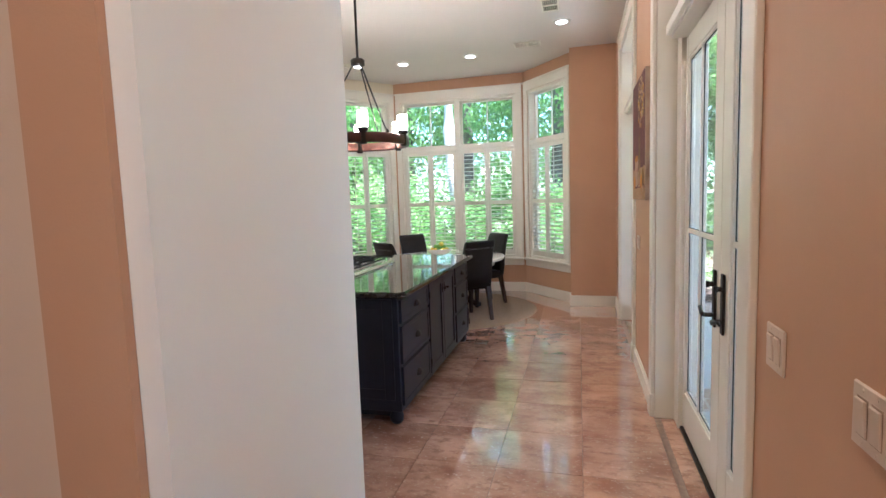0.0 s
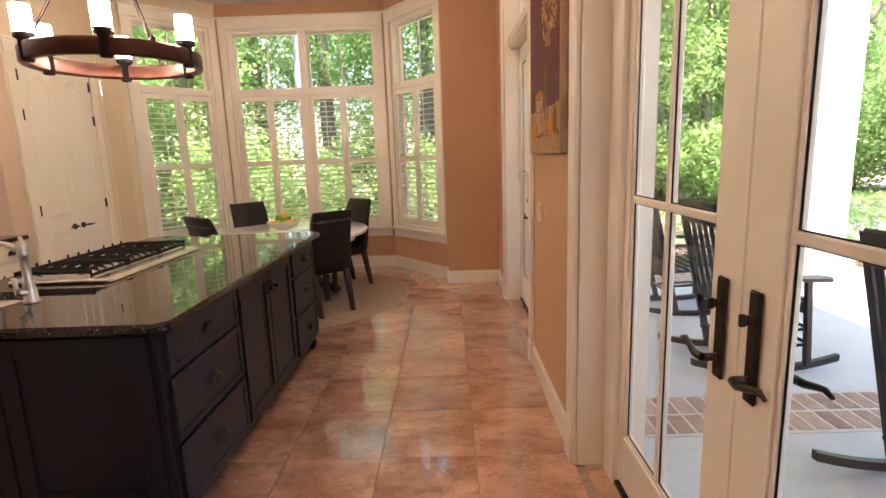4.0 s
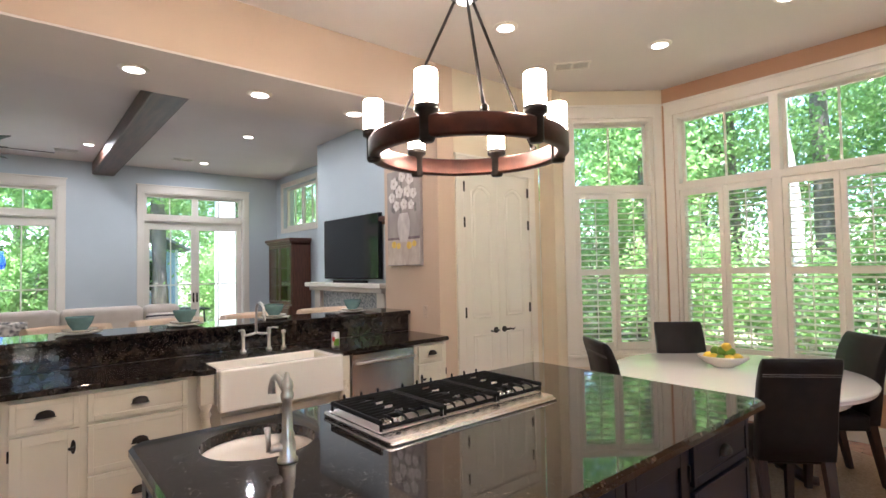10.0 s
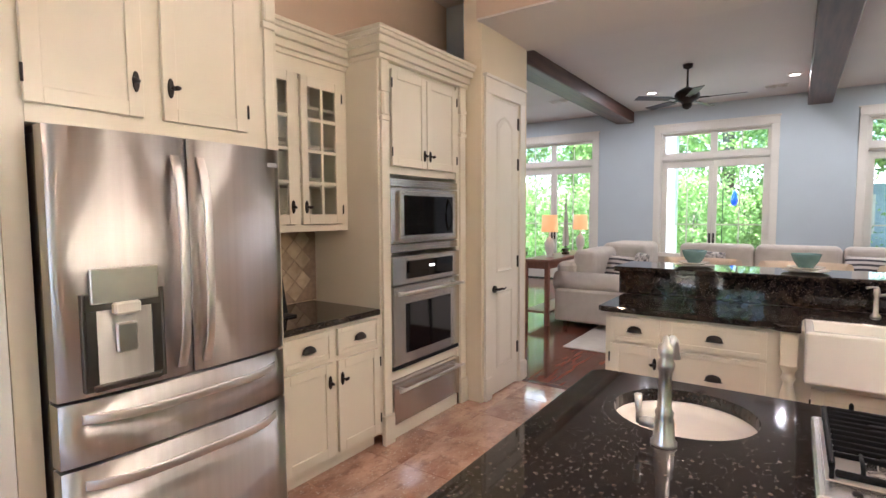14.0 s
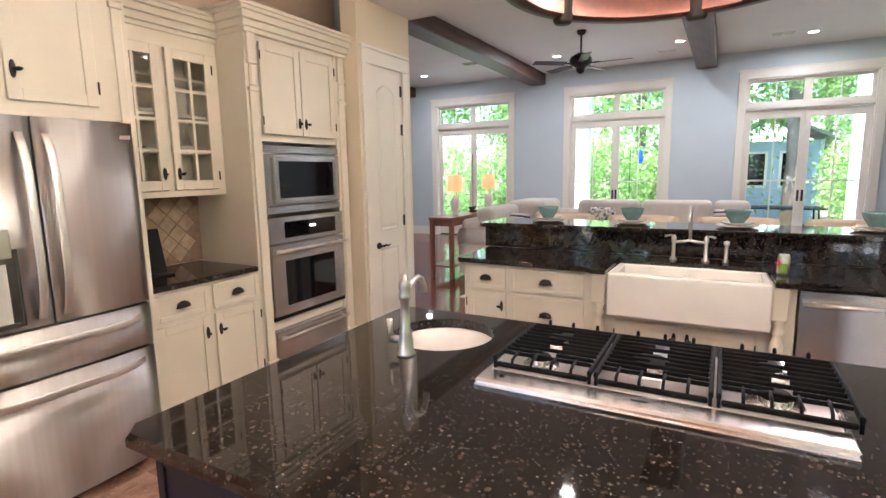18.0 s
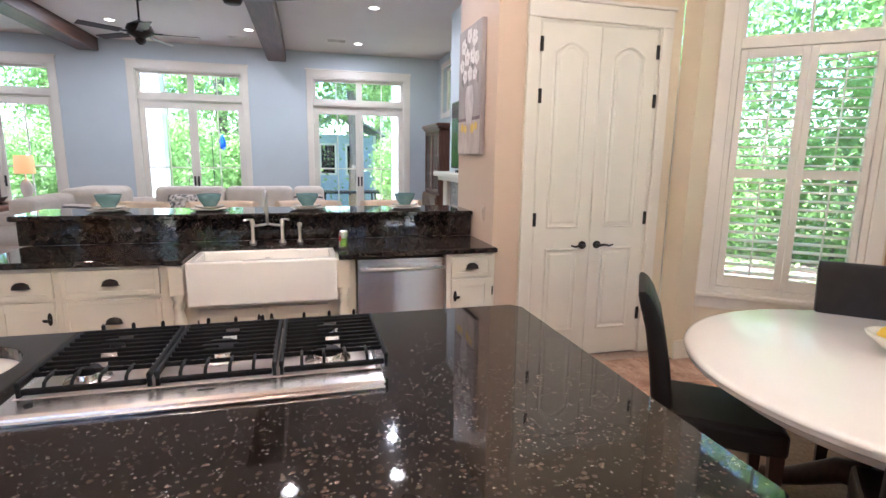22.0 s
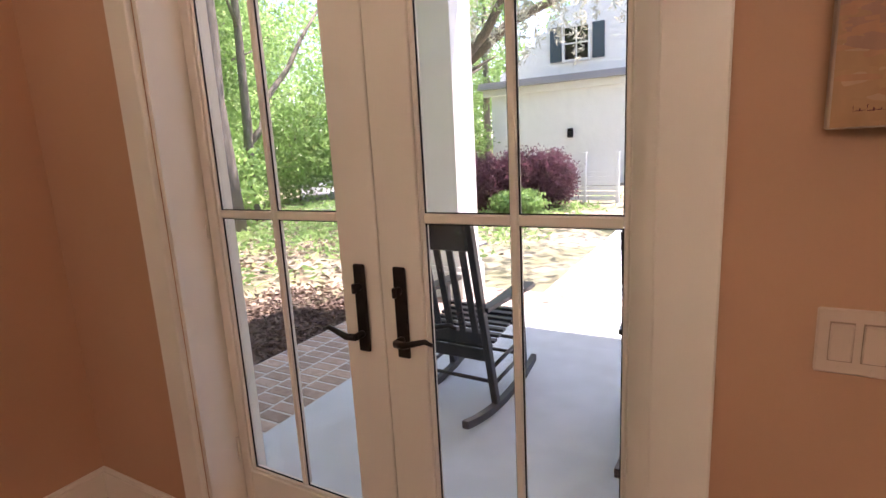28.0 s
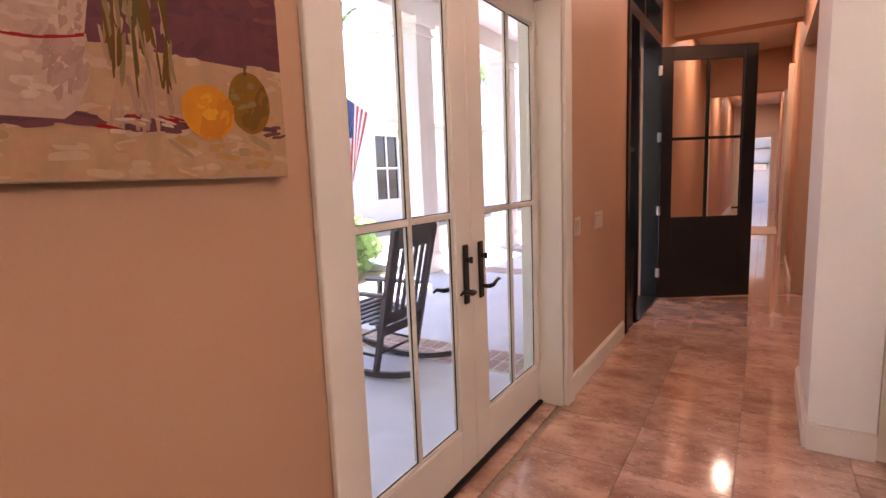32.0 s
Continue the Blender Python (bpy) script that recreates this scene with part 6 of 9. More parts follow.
# ---- paintings ----
def blob(bm, cx, cz, rx, rz_, d, n=18, wob=0.06, seed=1):
    r_ = random.Random(seed)
    vs = [bm.verts.new((cx + rx * (1 + r_.uniform(-wob, wob)) * math.cos(2 * math.pi * i / n), d, cz + rz_ * (1 + r_.uniform(-wob, wob)) * math.sin(2 * math.pi * i / n))) for i in range(n)]
    bm.faces.new(vs)
    return bm


def quad(bm, x0, z0, x1, z1, d, wob=0.0, seed=1):
    r_ = random.Random(seed)
    j = lambda: r_.uniform(-wob, wob)
    bm.faces.new([bm.verts.new(p) for p in ((x0 + j(), d, z0 + j()), (x1 + j(), d, z0 + j()), (x1 + j(), d, z1 + j()), (x0 + j(), d, z1 + j()))])
    return bm


def oil(name, a, b, s=14):
    m = mat(name, a, b, s, 0.6, bump=0.4, bscale=45, stretch=(1, 1, 0.45), detail=3)
    m.node_tree.nodes["Principled BSDF"].inputs["Specular IOR Level"].default_value = 0.12
    return m



O_CLOTH = oil("oil_cloth", (0.52, 0.42, 0.33), (0.33, 0.24, 0.19), 11)
O_GREY = oil("oil_grey", (0.42, 0.38, 0.36), (0.30, 0.26, 0.26), 7)

pa = thing("still_life_painting", "unframed oil painting of bowls, lemons and a pear on canvas", "painting")
pa.matrix_basis = pose(EX, 1.449, 1.470, 0, 0, -90) @ Matrix.Scale(0.96, 4)
part("canvas", boxes((0, -0.042, 0, 0.855, -0.002, 0.95, 0.003)), [O_CLOTH], pa)
d = -0.0425


@functools.lru_cache(None)
def near(m, ground, k):
    """The tone of a stroke worked wet into the paint under it."""
    cols = [tuple(q * k + p_ * (1 - k) for q, p_ in zip(COLOURS[m], COLOURS[ground]))]
    return oil("oil_wet", cols[0], tuple(v * 0.85 for v in cols[0]), 30)


def daubs(name, inside, n, tones, depth, seed, ground=None, k_=0.45, ln=(0.03, 0.07), wd=(0.008, 0.02), ang=(-0.3, 0.3)):
    """Brush strokes with ragged ends, laid over the area that inside(x, z) accepts, one mesh a tone."""
    r_ = random.Random(seed)
    bms = [bmesh.new() for _ in tones]
    k = 0
    while k < n:
        x, z = r_.uniform(0.01, 0.845), r_.uniform(0.01, 0.94)
        if not inside(x, z):
            continue
        k += 1
        a, l, w = r_.uniform(*ang), r_.uniform(*ln) / 2, r_.uniform(*wd) / 2
        ca, sa = math.cos(a), math.sin(a)
        pts = []
        for i in range(10):
            t = 2 * math.pi * i / 10
            u, v = l * math.copysign(abs(math.cos(t)) ** 0.6, math.cos(t)) * r_.uniform(0.8, 1.1), w * math.copysign(abs(math.sin(t)) ** 0.6, math.sin(t)) * r_.uniform(0.75, 1.1)
            pts.append((min(0.852, max(0.003, x + u * ca - v * sa)), min(0.947, max(0.003, z + u * sa + v * ca))))
        bm_ = bms[r_.randrange(len(tones))]
        bm_.faces.new([bm_.verts.new((px_, depth - 0.0000012 * k, pz_)) for px_, pz_ in pts])
    for bm_, tone in zip(bms, tones):
        tagged(part(name, bm_, near(tone, ground, k_) if ground else tone, pa), kind="stuff")


def ell(cx, cz, rx, rz_):
    return lambda x, z: ((x - cx) / rx) ** 2 + ((z - cz) / rz_) ** 2 < 1


tone = lambda nm, c, k=0.8: oil("oil_" + nm, c, tuple(v * k for v in c), 22)
COLOURS = {}
T = {nm: tone(nm, tuple(max(0.012, 0.62 * (sum(c) / 3 + 1.5 * (v - sum(c) / 3))) for v in c)) for nm, c in dict(sand=(0.59, 0.41, 0.285), blush=(0.62, 0.38, 0.28), lilac=(0.44, 0.29, 0.27), ochre=(0.52, 0.30, 0.12), olive=(0.33, 0.25, 0.15), plum=(0.13, 0.065, 0.075), wine=(0.18, 0.085, 0.09), rose=(0.27, 0.13, 0.12), cream=(0.78, 0.61, 0.50), pink=(0.64, 0.47, 0.38), dusk=(0.33, 0.21, 0.19), gold=(0.76, 0.37, 0.06), dawn=(0.74, 0.57, 0.45), amber=(0.58, 0.25, 0.03), straw=(0.82, 0.48, 0.14), moss=(0.29, 0.17, 0.06), bark=(0.17, 0.10, 0.04), leaf=(0.13, 0.11, 0.05), brick=(0.34, 0.06, 0.035)).items()}
COLOURS.update({m_: tuple(m_.node_tree.nodes["Color Ramp"].color_ramp.elements[1].color[:3]) for m_ in T.values()})
part("cloth_ground", quad(bmesh.new(), 0.003, 0.003, 0.852, 0.262, d + 0.0001), T["sand"], pa)
part("background_ground", quad(bmesh.new(), 0.003, 0.248, 0.852, 0.947, d - 0.0002), T["wine"], pa)
daubs("cloth_paint", lambda x, z: z < 0.25, 330, (T["sand"], T["blush"], T["sand"], T["blush"], T["dawn"]), d - 0.0001, 1, ground=T["sand"], k_=0.55)
daubs("cloth_paint", lambda x, z: 0.12 < z < 0.24 and x < 0.20, 70, (T["lilac"], T["blush"]), d - 0.0006, 2, ground=T["sand"], k_=0.55)
daubs("reflection_paint", lambda x, z: z < 0.085 and (0.13 < x < 0.27 or 0.57 < x < 0.79), 46, (T["ochre"], T["sand"], T["olive"]), d - 0.0008, 3, ang=(-0.6, 0.1), ground=T["sand"], k_=0.5)
daubs("background_paint", lambda x, z: z > 0.265, 380, (T["plum"], T["wine"], T["wine"], T["plum"]), d - 0.0004, 4, ln=(0.04, 0.09), wd=(0.012, 0.03), ang=(-0.2, 0.8), ground=T["wine"], k_=0.6)
daubs("background_paint", lambda x, z: z > 0.36 and (x > 0.66 or x < 0.2), 90, (T["rose"], T["wine"], T["rose"]), d - 0.0012, 5, ln=(0.04, 0.09), wd=(0.012, 0.03), ground=T["wine"], k_=0.6)
daubs("shadow_paint", lambda x, z: 0.095 < z < 0.12 and (0.23 < x < 0.43 or 0.48 < x < 0.60 or x > 0.78), 60, (T["plum"], T["wine"]), d - 0.0014, 6, ln=(0.03, 0.06), wd=(0.006, 0.013), ang=(-0.1, 0.25))
for zs in ([0.107 + 0.0143 * i for i in range(11)], [0.250 + 0.0075 * i for i in range(11)]):
    bm = bmesh.new()
    hw = lambda z: (0.06 + 0.047 * min(1, max(0, z - 0.107) / 0.07) ** 0.6) if z < 0.2499 else 0.107 + 0.015 * (z - 0.25) / 0.075
    bm.faces.new([bm.verts.new((0.3125 + s_ * hw(z), d - 0.0015, z)) for s_, zz in ((-1, zs), (1, zs[::-1])) for z in zz])
    part("bowl_shape", bm, T["pink"], pa)
low = lambda x, z: 0.112 < z < 0.25 and abs(x - 0.3125) < 0.05 + 0.052 * min(1, (z - 0.107) / 0.08)
upp = lambda x, z: 0.25 < z < 0.325 and abs(x - 0.3125) < 0.10 + 0.015 * (z - 0.25) / 0.075
daubs("bowl_paint", low, 60, (T["pink"], T["cream"], T["pink"]), d - 0.0016, 7, ln=(0.02, 0.04), wd=(0.008, 0.016), ground=T["pink"], k_=0.6)
daubs("bowl_paint", lambda x, z: low(x, z) and x > 0.36 + 0.2 * (0.17 - z), 60, (T["dusk"], T["lilac"]), d - 0.0020, 8, ln=(0.02, 0.04), wd=(0.008, 0.014), ang=(0.8, 1.5), ground=T["pink"], k_=0.55)
daubs("bowl_paint", upp, 60, (T["cream"], T["pink"], T["cream"]), d - 0.0018, 9, ln=(0.02, 0.045), wd=(0.008, 0.016), ang=(-0.1, 0.1), ground=T["pink"], k_=0.6)
daubs("bowl_paint", lambda x, z: upp(x, z) and x > 0.385, 30, (T["dusk"], T["pink"]), d - 0.0021, 10, ln=(0.02, 0.03), wd=(0.006, 0.012), ang=(0.8, 1.5), ground=T["pink"], k_=0.55)
daubs("bowl_paint", ell(0.3125, 0.335, 0.115, 0.022), 70, (T["ochre"], T["amber"]), d - 0.0022, 11, ln=(0.02, 0.05), wd=(0.006, 0.012), ang=(-0.1, 0.1))
for zc, w in ((0.252, 0.108), (0.324, 0.122)):
    bm = bmesh.new()
    for i in range(14):
        e = [(0.3125 - w + 2 * w * q / 14, zc - 0.02 * math.sin(math.pi * q / 14)) for q in (i, i + 1)]
        h = 0.0045 + 0.0008 * ((i * 5) % 3)
        bm.faces.new([bm.verts.new((px_, d - 0.0024, pz_)) for px_, pz_ in (e[0], e[1], (e[1][0], e[1][1] + h), (e[0][0], e[0][1] + h))])
    part("stripe", bm, T["brick"], pa)
daubs("glass_paint", lambda x, z: 0.445 < x < 0.575 and 0.11 < z < 0.34, 60, (T["dusk"], T["lilac"], T["blush"]), d - 0.0018, 12, ln=(0.03, 0.07), wd=(0.006, 0.012), ang=(1.3, 1.8), ground=T["sand"], k_=0.5)
daubs("stem_paint", lambda x, z: 0.455 < x < 0.575 and z > 0.205 and z < 0.50, 60, (T["leaf"], T["olive"], T["bark"]), d - 0.0022, 13, ln=(0.06, 0.14), wd=(0.005, 0.011), ang=(1.4, 1.75))
daubs("glass_paint", lambda x, z: (0.43 < x < 0.46 and 0.085 < z < 0.11) or (0.45 < x < 0.58 and 0.105 < z < 0.125), 16, (T["cream"], T["brick"], T["sand"]), d - 0.0026, 14, ln=(0.02, 0.05), wd=(0.004, 0.009), ang=(-0.4, 0.1))
daubs("flower_paint", lambda x, z: ((x - 0.6) / 0.2) ** 2 + ((z - 0.74) / 0.19) ** 2 < 1, 220, (T["cream"], T["straw"], T["pink"], T["olive"]), d - 0.0028, 15, ln=(0.02, 0.05), wd=(0.01, 0.022), ang=(-1.5, 1.5))
for cx, cz, rx, rz_, col, sh, hi, sd in ((0.752, 0.170, 0.056, 0.070, T["moss"], T["bark"], T["olive"], 20), (0.197, 0.1425, 0.066, 0.055, T["gold"], T["amber"], T["straw"], 30), (0.646, 0.141, 0.062, 0.057, T["gold"], T["amber"], T["straw"], 40)):
    part("fruit_shape", blob(bmesh.new(), cx, cz, rx, rz_, d - 0.0030 - 0.00002 * sd, 28, 0.02, sd), col, pa)
    dd = d - 0.0032 - 0.00002 * sd
    daubs("fruit_paint", lambda x, z: ell(cx, cz, rx * 0.84, rz_ * 0.82)(x, z) and (x - cx) / rx - (z - cz) / rz_ > 0.15, 70, (sh, sh, sh, col), dd, sd + 1, ln=(0.022, 0.04), wd=(0.010, 0.018), ang=(0.5, 1.3), ground=col, k_=0.75)
    daubs("fruit_paint", ell(cx - rx * 0.15, cz + rz_ * 0.2, rx * 0.55, rz_ * 0.5), 9, (hi, col, hi), dd - 0.0001, sd + 2, ln=(0.018, 0.032), wd=(0.010, 0.016), ang=(-0.4, 0.6), ground=col, k_=0.85)
part("stem_mark", quad(bmesh.new(), 0.742, 0.232, 0.750, 0.258, d - 0.0040, 0.002, 4), T["bark"], pa)
bm = bmesh.new()
for i in range(11):
    r_ = random.Random(i)
    quad(bm, 0.030 + i * 0.009, 0.026 + 0.002 * (i % 3), 0.0315 + i * 0.009, 0.030 + r_.uniform(0, 0.007), d - 0.0034, 0.0012, i)
    quad(bm, 0.030 + i * 0.009, 0.0272, 0.039 + i * 0.009, 0.0282, d - 0.0034, 0.001, i + 40)
part("signature", bm, T["wine"], pa)

fp = thing("flower_painting", "unframed painting of white flowers in a vase with yellow fruit", "painting")
fp.matrix_basis = pose(-3.592, 2.60, 1.568)
part("canvas", boxes((0, -0.04, 0, 0.56, -0.002, 0.97, 0.003)), O_GREY, fp)
part("painted_table", quad(bmesh.new(), 0.004, 0.01, 0.556, 0.27, -0.0406), oil("oil_table", (0.60, 0.53, 0.48), (0.46, 0.38, 0.34)), fp)
part("painted_table_edge", quad(bmesh.new(), 0.004, 0.262, 0.556, 0.285, -0.0408, 0.004, 6), oil("oil_edge", (0.24, 0.19, 0.20), (0.16, 0.12, 0.14)), fp)
bm = bmesh.new()
vz = [(0.24 + 0.024 * i, 0.055 + 0.05 * math.sin(math.pi * i / 13) ** 0.8) for i in range(13)]
bm.faces.new([bm.verts.new((0.29 + s_ * w_, -0.0412, z_)) for s_, row in ((-1, vz), (1, vz[::-1])) for z_, w_ in row])
part("painted_vase", bm, oil("oil_vase", (0.66, 0.62, 0.60), (0.46, 0.42, 0.43)), fp)
O_LEAVES = oil("oil_grey_leaf", (0.26, 0.25, 0.23), (0.17, 0.16, 0.16))
rf_ = random.Random(8)
for i in range(12):
    part("painted_leaf", blob(bmesh.new(), 0.29 + rf_.uniform(-0.2, 0.2), 0.66 + rf_.uniform(-0.16, 0.2), 0.02, 0.05, -0.0410 - 0.00001 * i, 12, 0.3, 70 + i), O_LEAVES, fp)
O_PETAL = oil("oil_petal", (0.80, 0.77, 0.74), (0.60, 0.56, 0.55), 30)
O_HEART = oil("oil_flower_heart", (0.48, 0.43, 0.36), (0.36, 0.31, 0.28))
for i, (x, z, w) in enumerate(((0.13, 0.84, 0.058), (0.27, 0.90, 0.052), (0.40, 0.86, 0.058), (0.09, 0.70, 0.05), (0.22, 0.745, 0.062), (0.36, 0.74, 0.056), (0.46, 0.71, 0.05), (0.17, 0.61, 0.05), (0.30, 0.615, 0.054), (0.42, 0.60, 0.046))):
    bm = bmesh.new()
    for q in range(5):
        an = 2 * math.pi * q / 5 + i
        blob(bm, x + 0.62 * w * math.cos(an), z + 0.62 * w * math.sin(an), w * 0.55, w * 0.48, -0.0414 - 0.00006 * i - 0.00001 * q, 12, 0.16, 10 * i + q)
    f_ = part("painted_flower", bm, O_PETAL, fp)
    part("painted_flower_heart", blob(bmesh.new(), x, z, w * 0.22, w * 0.2, -0.0422, 8, 0.2, i), O_HEART, f_)
O_LEMON = oil("oil_pale_lemon", (0.78, 0.60, 0.16), (0.66, 0.44, 0.10), 20)
for i, (x, z, w) in enumerate(((0.12, 0.215, 0.042), (0.20, 0.20, 0.038), (0.38, 0.20, 0.044), (0.465, 0.215, 0.036))):
    part("painted_fruit", blob(bmesh.new(), x, z, w, w * 0.86, -0.0418 - 0.00005 * i, 16, 0.06, 31 + i), O_LEMON, fp)

# ---- front door ----
fd = thing("front_door_frame", "black painted front door frame with sidelight and transom", "door frame", kind="structure")
part("frame", boxes((EX - 0.02, -4.66, 0.0, EX + 0.16, -4.58, 3.22, 0.004), (EX - 0.02, -3.18, 0.0, EX + 0.16, -3.10, 3.22, 0.004), (EX - 0.02, -4.58, 3.12, EX + 0.16, -3.18, 3.22), (EX - 0.02, -4.58, 2.76, EX + 0.16, -3.18, 2.86), (EX - 0.02, -3.56, 0.0, EX + 0.16, -3.50, 2.76), (EX, -3.50, 0.0, EX + 0.14, -3.18, 0.75), (EX, -3.50, 1.62, EX + 0.14, -3.18, 1.66), (EX, -3.85, 2.86, EX + 0.14, -3.81, 3.12)), M_BLACKDOOR, fd)
part("pane", boxes((EX + 0.06, -3.50, 0.75, EX + 0.065, -3.18, 1.62)), M_GLASS, fd)
part("pane", boxes((EX + 0.06, -3.50, 1.66, EX + 0.065, -3.18, 2.76)), M_GLASS, fd)
part("pane", boxes((EX + 0.06, -4.58, 2.86, EX + 0.065, -3.18, 3.12)), M_GLASS, fd)
part("threshold", boxes((EX - 0.03, -4.58, 0.0, EX + 0.2, -3.56, 0.02)), M_BRONZE, fd)
bd = thing("front_door", "black front door with four glass panes, standing open", "door", at=(EX - 0.02, -4.58, 0), rz=211)
part("leaf", boxes((0.0, -0.022, 0.012, 0.13, 0.022, 2.74, 0.003), (0.88, -0.022, 0.012, 1.02, 0.022, 2.74, 0.003), (0.13, -0.022, 0.012, 0.88, 0.022, 0.92, 0.003), (0.13, -0.022, 2.60, 0.88, 0.022, 2.74, 0.003)), M_BLACKDOOR, bd)
part("muntin", boxes((0.495, -0.018, 0.92, 0.52, 0.018, 2.60), (0.13, -0.017, 1.76, 0.88, 0.017, 1.79)), M_BLACKDOOR, bd)
for x0, x1 in ((0.13, 0.495), (0.52, 0.88)):
    for z0, z1 in ((0.92, 1.76), (1.79, 2.60)):
        part("pane", boxes((x0, -0.003, z0, x1, 0.003, z1)), M_GLASS, bd)
for z in (0.25, 0.95, 1.75, 2.45):
    part("hinge", boxes((-0.02, -0.03, z, 0.01, 0.03, z + 0.1, 0.003)), M_CHROME, bd, "nickel hinge")
part("handle", tube(cyl(bmesh.new(), (0.95, 0.02, 1.0), (0.95, 0.07, 1.0), 0.012), [(0.95, 0.07, 1.0), (0.89, 0.075, 1.0), (0.84, 0.07, 1.0)], 0.01, 8), M_BRONZE, bd)
# end of the hallway
he = thing("door_8", "white cased opening at the end of the hallway", "doorway", kind="structure")
part("casing", boxes((0.38, -19.18, 0.002, 0.45, -19.15, 2.4), (1.45, -19.18, 0.002, 1.57, -19.15, 2.4), (0.38, -19.18, 2.4, 1.57, -19.15, 2.55)), M_TRIM, he)
hr = thing("hall_rug", "small pale rug on the hallway floor", "rug", at=(0.85, -12.0, 0.001))
part("pile", boxes((-0.5, -0.8, 0, 0.5, 0.8, 0.012, 0.003)), M_SOFA, hr)
tw = thing("wall_shelf", "dark wall shelf with a folded white towel in the far room", "shelf", at=(0.95, -22.58, 1.25))
part("shelf", boxes((-0.5, 0, 0.28, 0.5, 0.12, 0.31), (-0.5, 0, 0.85, 0.5, 0.1, 0.88)), M_DARKWOOD, tw)
part("towel", box(bmesh.new(), -0.35, 0.02, 0.02, 0.35, 0.12, 0.28, 0.03, seg=2), M_PLATE, tw, "white towel")


# ---- living room ----
def cushion(x0, y0, z0, x1, y1, z1, b=0.06):
    return box(bmesh.new(), x0, y0, z0, x1, y1, z1, b, seg=4)


so = thing("sectional_sofa", "cream linen sectional sofa with rolled arms and loose cushions", "sofa", at=(-0.60, 0.30, 0))
part("base", boxes((-7.75, -2.30, 0.08, -6.75, 1.3, 0.30, 0.02), (-6.75, -2.30, 0.08, -5.28, -1.30, 0.30, 0.02)), M_SOFA, so)
part("back_frame", boxes((-7.95, -2.45, 0.08, -7.70, 1.3, 0.86, 0.05), (-7.70, -2.45, 0.08, -5.40, -2.22, 0.86, 0.05)), M_SOFA, so)
for i, (y0, y1) in enumerate(((-1.25, -0.25), (-0.24, 0.78), (0.79, 1.28))):
    part("seat_cushion", cushion(-7.55, y0, 0.30, -6.72, y1, 0.48), M_SOFA, so)
    part("back_cushion", cushion(-7.74, y0, 0.46, -7.42, y1, 1.05, 0.09), M_SOFA, so)
part("seat_cushion", cushion(-6.70, -2.15, 0.30, -5.30, -1.28, 0.48), M_SOFA, so)
part("back_cushion", cushion(-6.65, -2.28, 0.46, -5.55, -1.98, 1.02, 0.09), M_SOFA, so)
part("corner_cushion", cushion(-7.72, -2.26, 0.46, -6.75, -1.6, 1.06, 0.1), M_SOFA, so)
bm = box(bmesh.new(), -5.55, -2.42, 0.08, -5.26, -1.32, 0.52, 0.03, seg=2)
tube(bm, [(-5.40, -2.44, 0.60), (-5.40, -1.29, 0.60)], 0.135, 18)
part("arm", bm, M_SOFA, so)
for x, y in ((-5.35, -2.3), (-5.35, -1.4), (-7.8, 1.2), (-6.85, 1.2), (-7.8, -2.35)):
    part("foot", cyl(bmesh.new(), (x, y, 0.0), (x, y, 0.09), 0.025, 0.035, 8), M_DARKWOOD, so)

M_STRIPE = bpy.data.materials.new("striped_weave")
M_STRIPE.use_nodes = True
nt = M_STRIPE.node_tree
wv, rp, co = nt.nodes.new("ShaderNodeTexWave"), nt.nodes.new("ShaderNodeValToRGB"), nt.nodes.new("ShaderNodeTexCoord")
wv.bands_direction = "Z"
wv.inputs["Scale"].default_value, wv.inputs["Distortion"].default_value = 4.5, 0.6
rp.color_ramp.interpolation = "CONSTANT"
rp.color_ramp.elements[0].color, rp.color_ramp.elements[1].color = (0.05, 0.045, 0.05, 1), (0.55, 0.5, 0.45, 1)
rp.color_ramp.elements[1].position = 0.4
nt.links.new(co.outputs["Object"], wv.inputs["Vector"])
nt.links.new(wv.outputs[0], rp.inputs[0])
nt.links.new(rp.outputs[0], nt.nodes["Principled BSDF"].inputs["Base Color"])
nt.nodes["Principled BSDF"].inputs["Roughness"].default_value = 0.9
M_FLECK = mat("patterned_weave", (0.60, 0.55, 0.48), (0.06, 0.055, 0.06), 22, 0.9, detail=0.0)


def pillow(name, x, y, z, rz, tilt, material, label):
    p = thing(name, label, "pillow", "sofa pillows", (x, y, z), rz)
    bm = bmesh.new()
    n = 10
    top = {}
    for s in (1, -1):
        for i in range(n + 1):
            for j in range(n + 1):
                u, v = -1 + 2 * i / n, -1 + 2 * j / n
                h = 0.085 * (max(0, 1 - u * u) ** 0.6) * (max(0, 1 - v * v) ** 0.6)
                if s == -1 and (i in (0, n) or j in (0, n)):
                    top[s, i, j] = top[1, i, j]
                else:
                    top[s, i, j] = bm.verts.new((0.24 * u * (1 - 0.05 * v * v), s * h, 0.24 + 0.24 * v * (1 - 0.05 * u * u)))
        for i in range(n):
            for j in range(n):
                f = bm.faces.new((top[s, i, j], top[s, i + 1, j], top[s, i + 1, j + 1], top[s, i, j + 1]))
                f.smooth = True
    part("cover", bm, material, p).matrix_basis = pose(0, 0, 0, tilt, 0, 0)


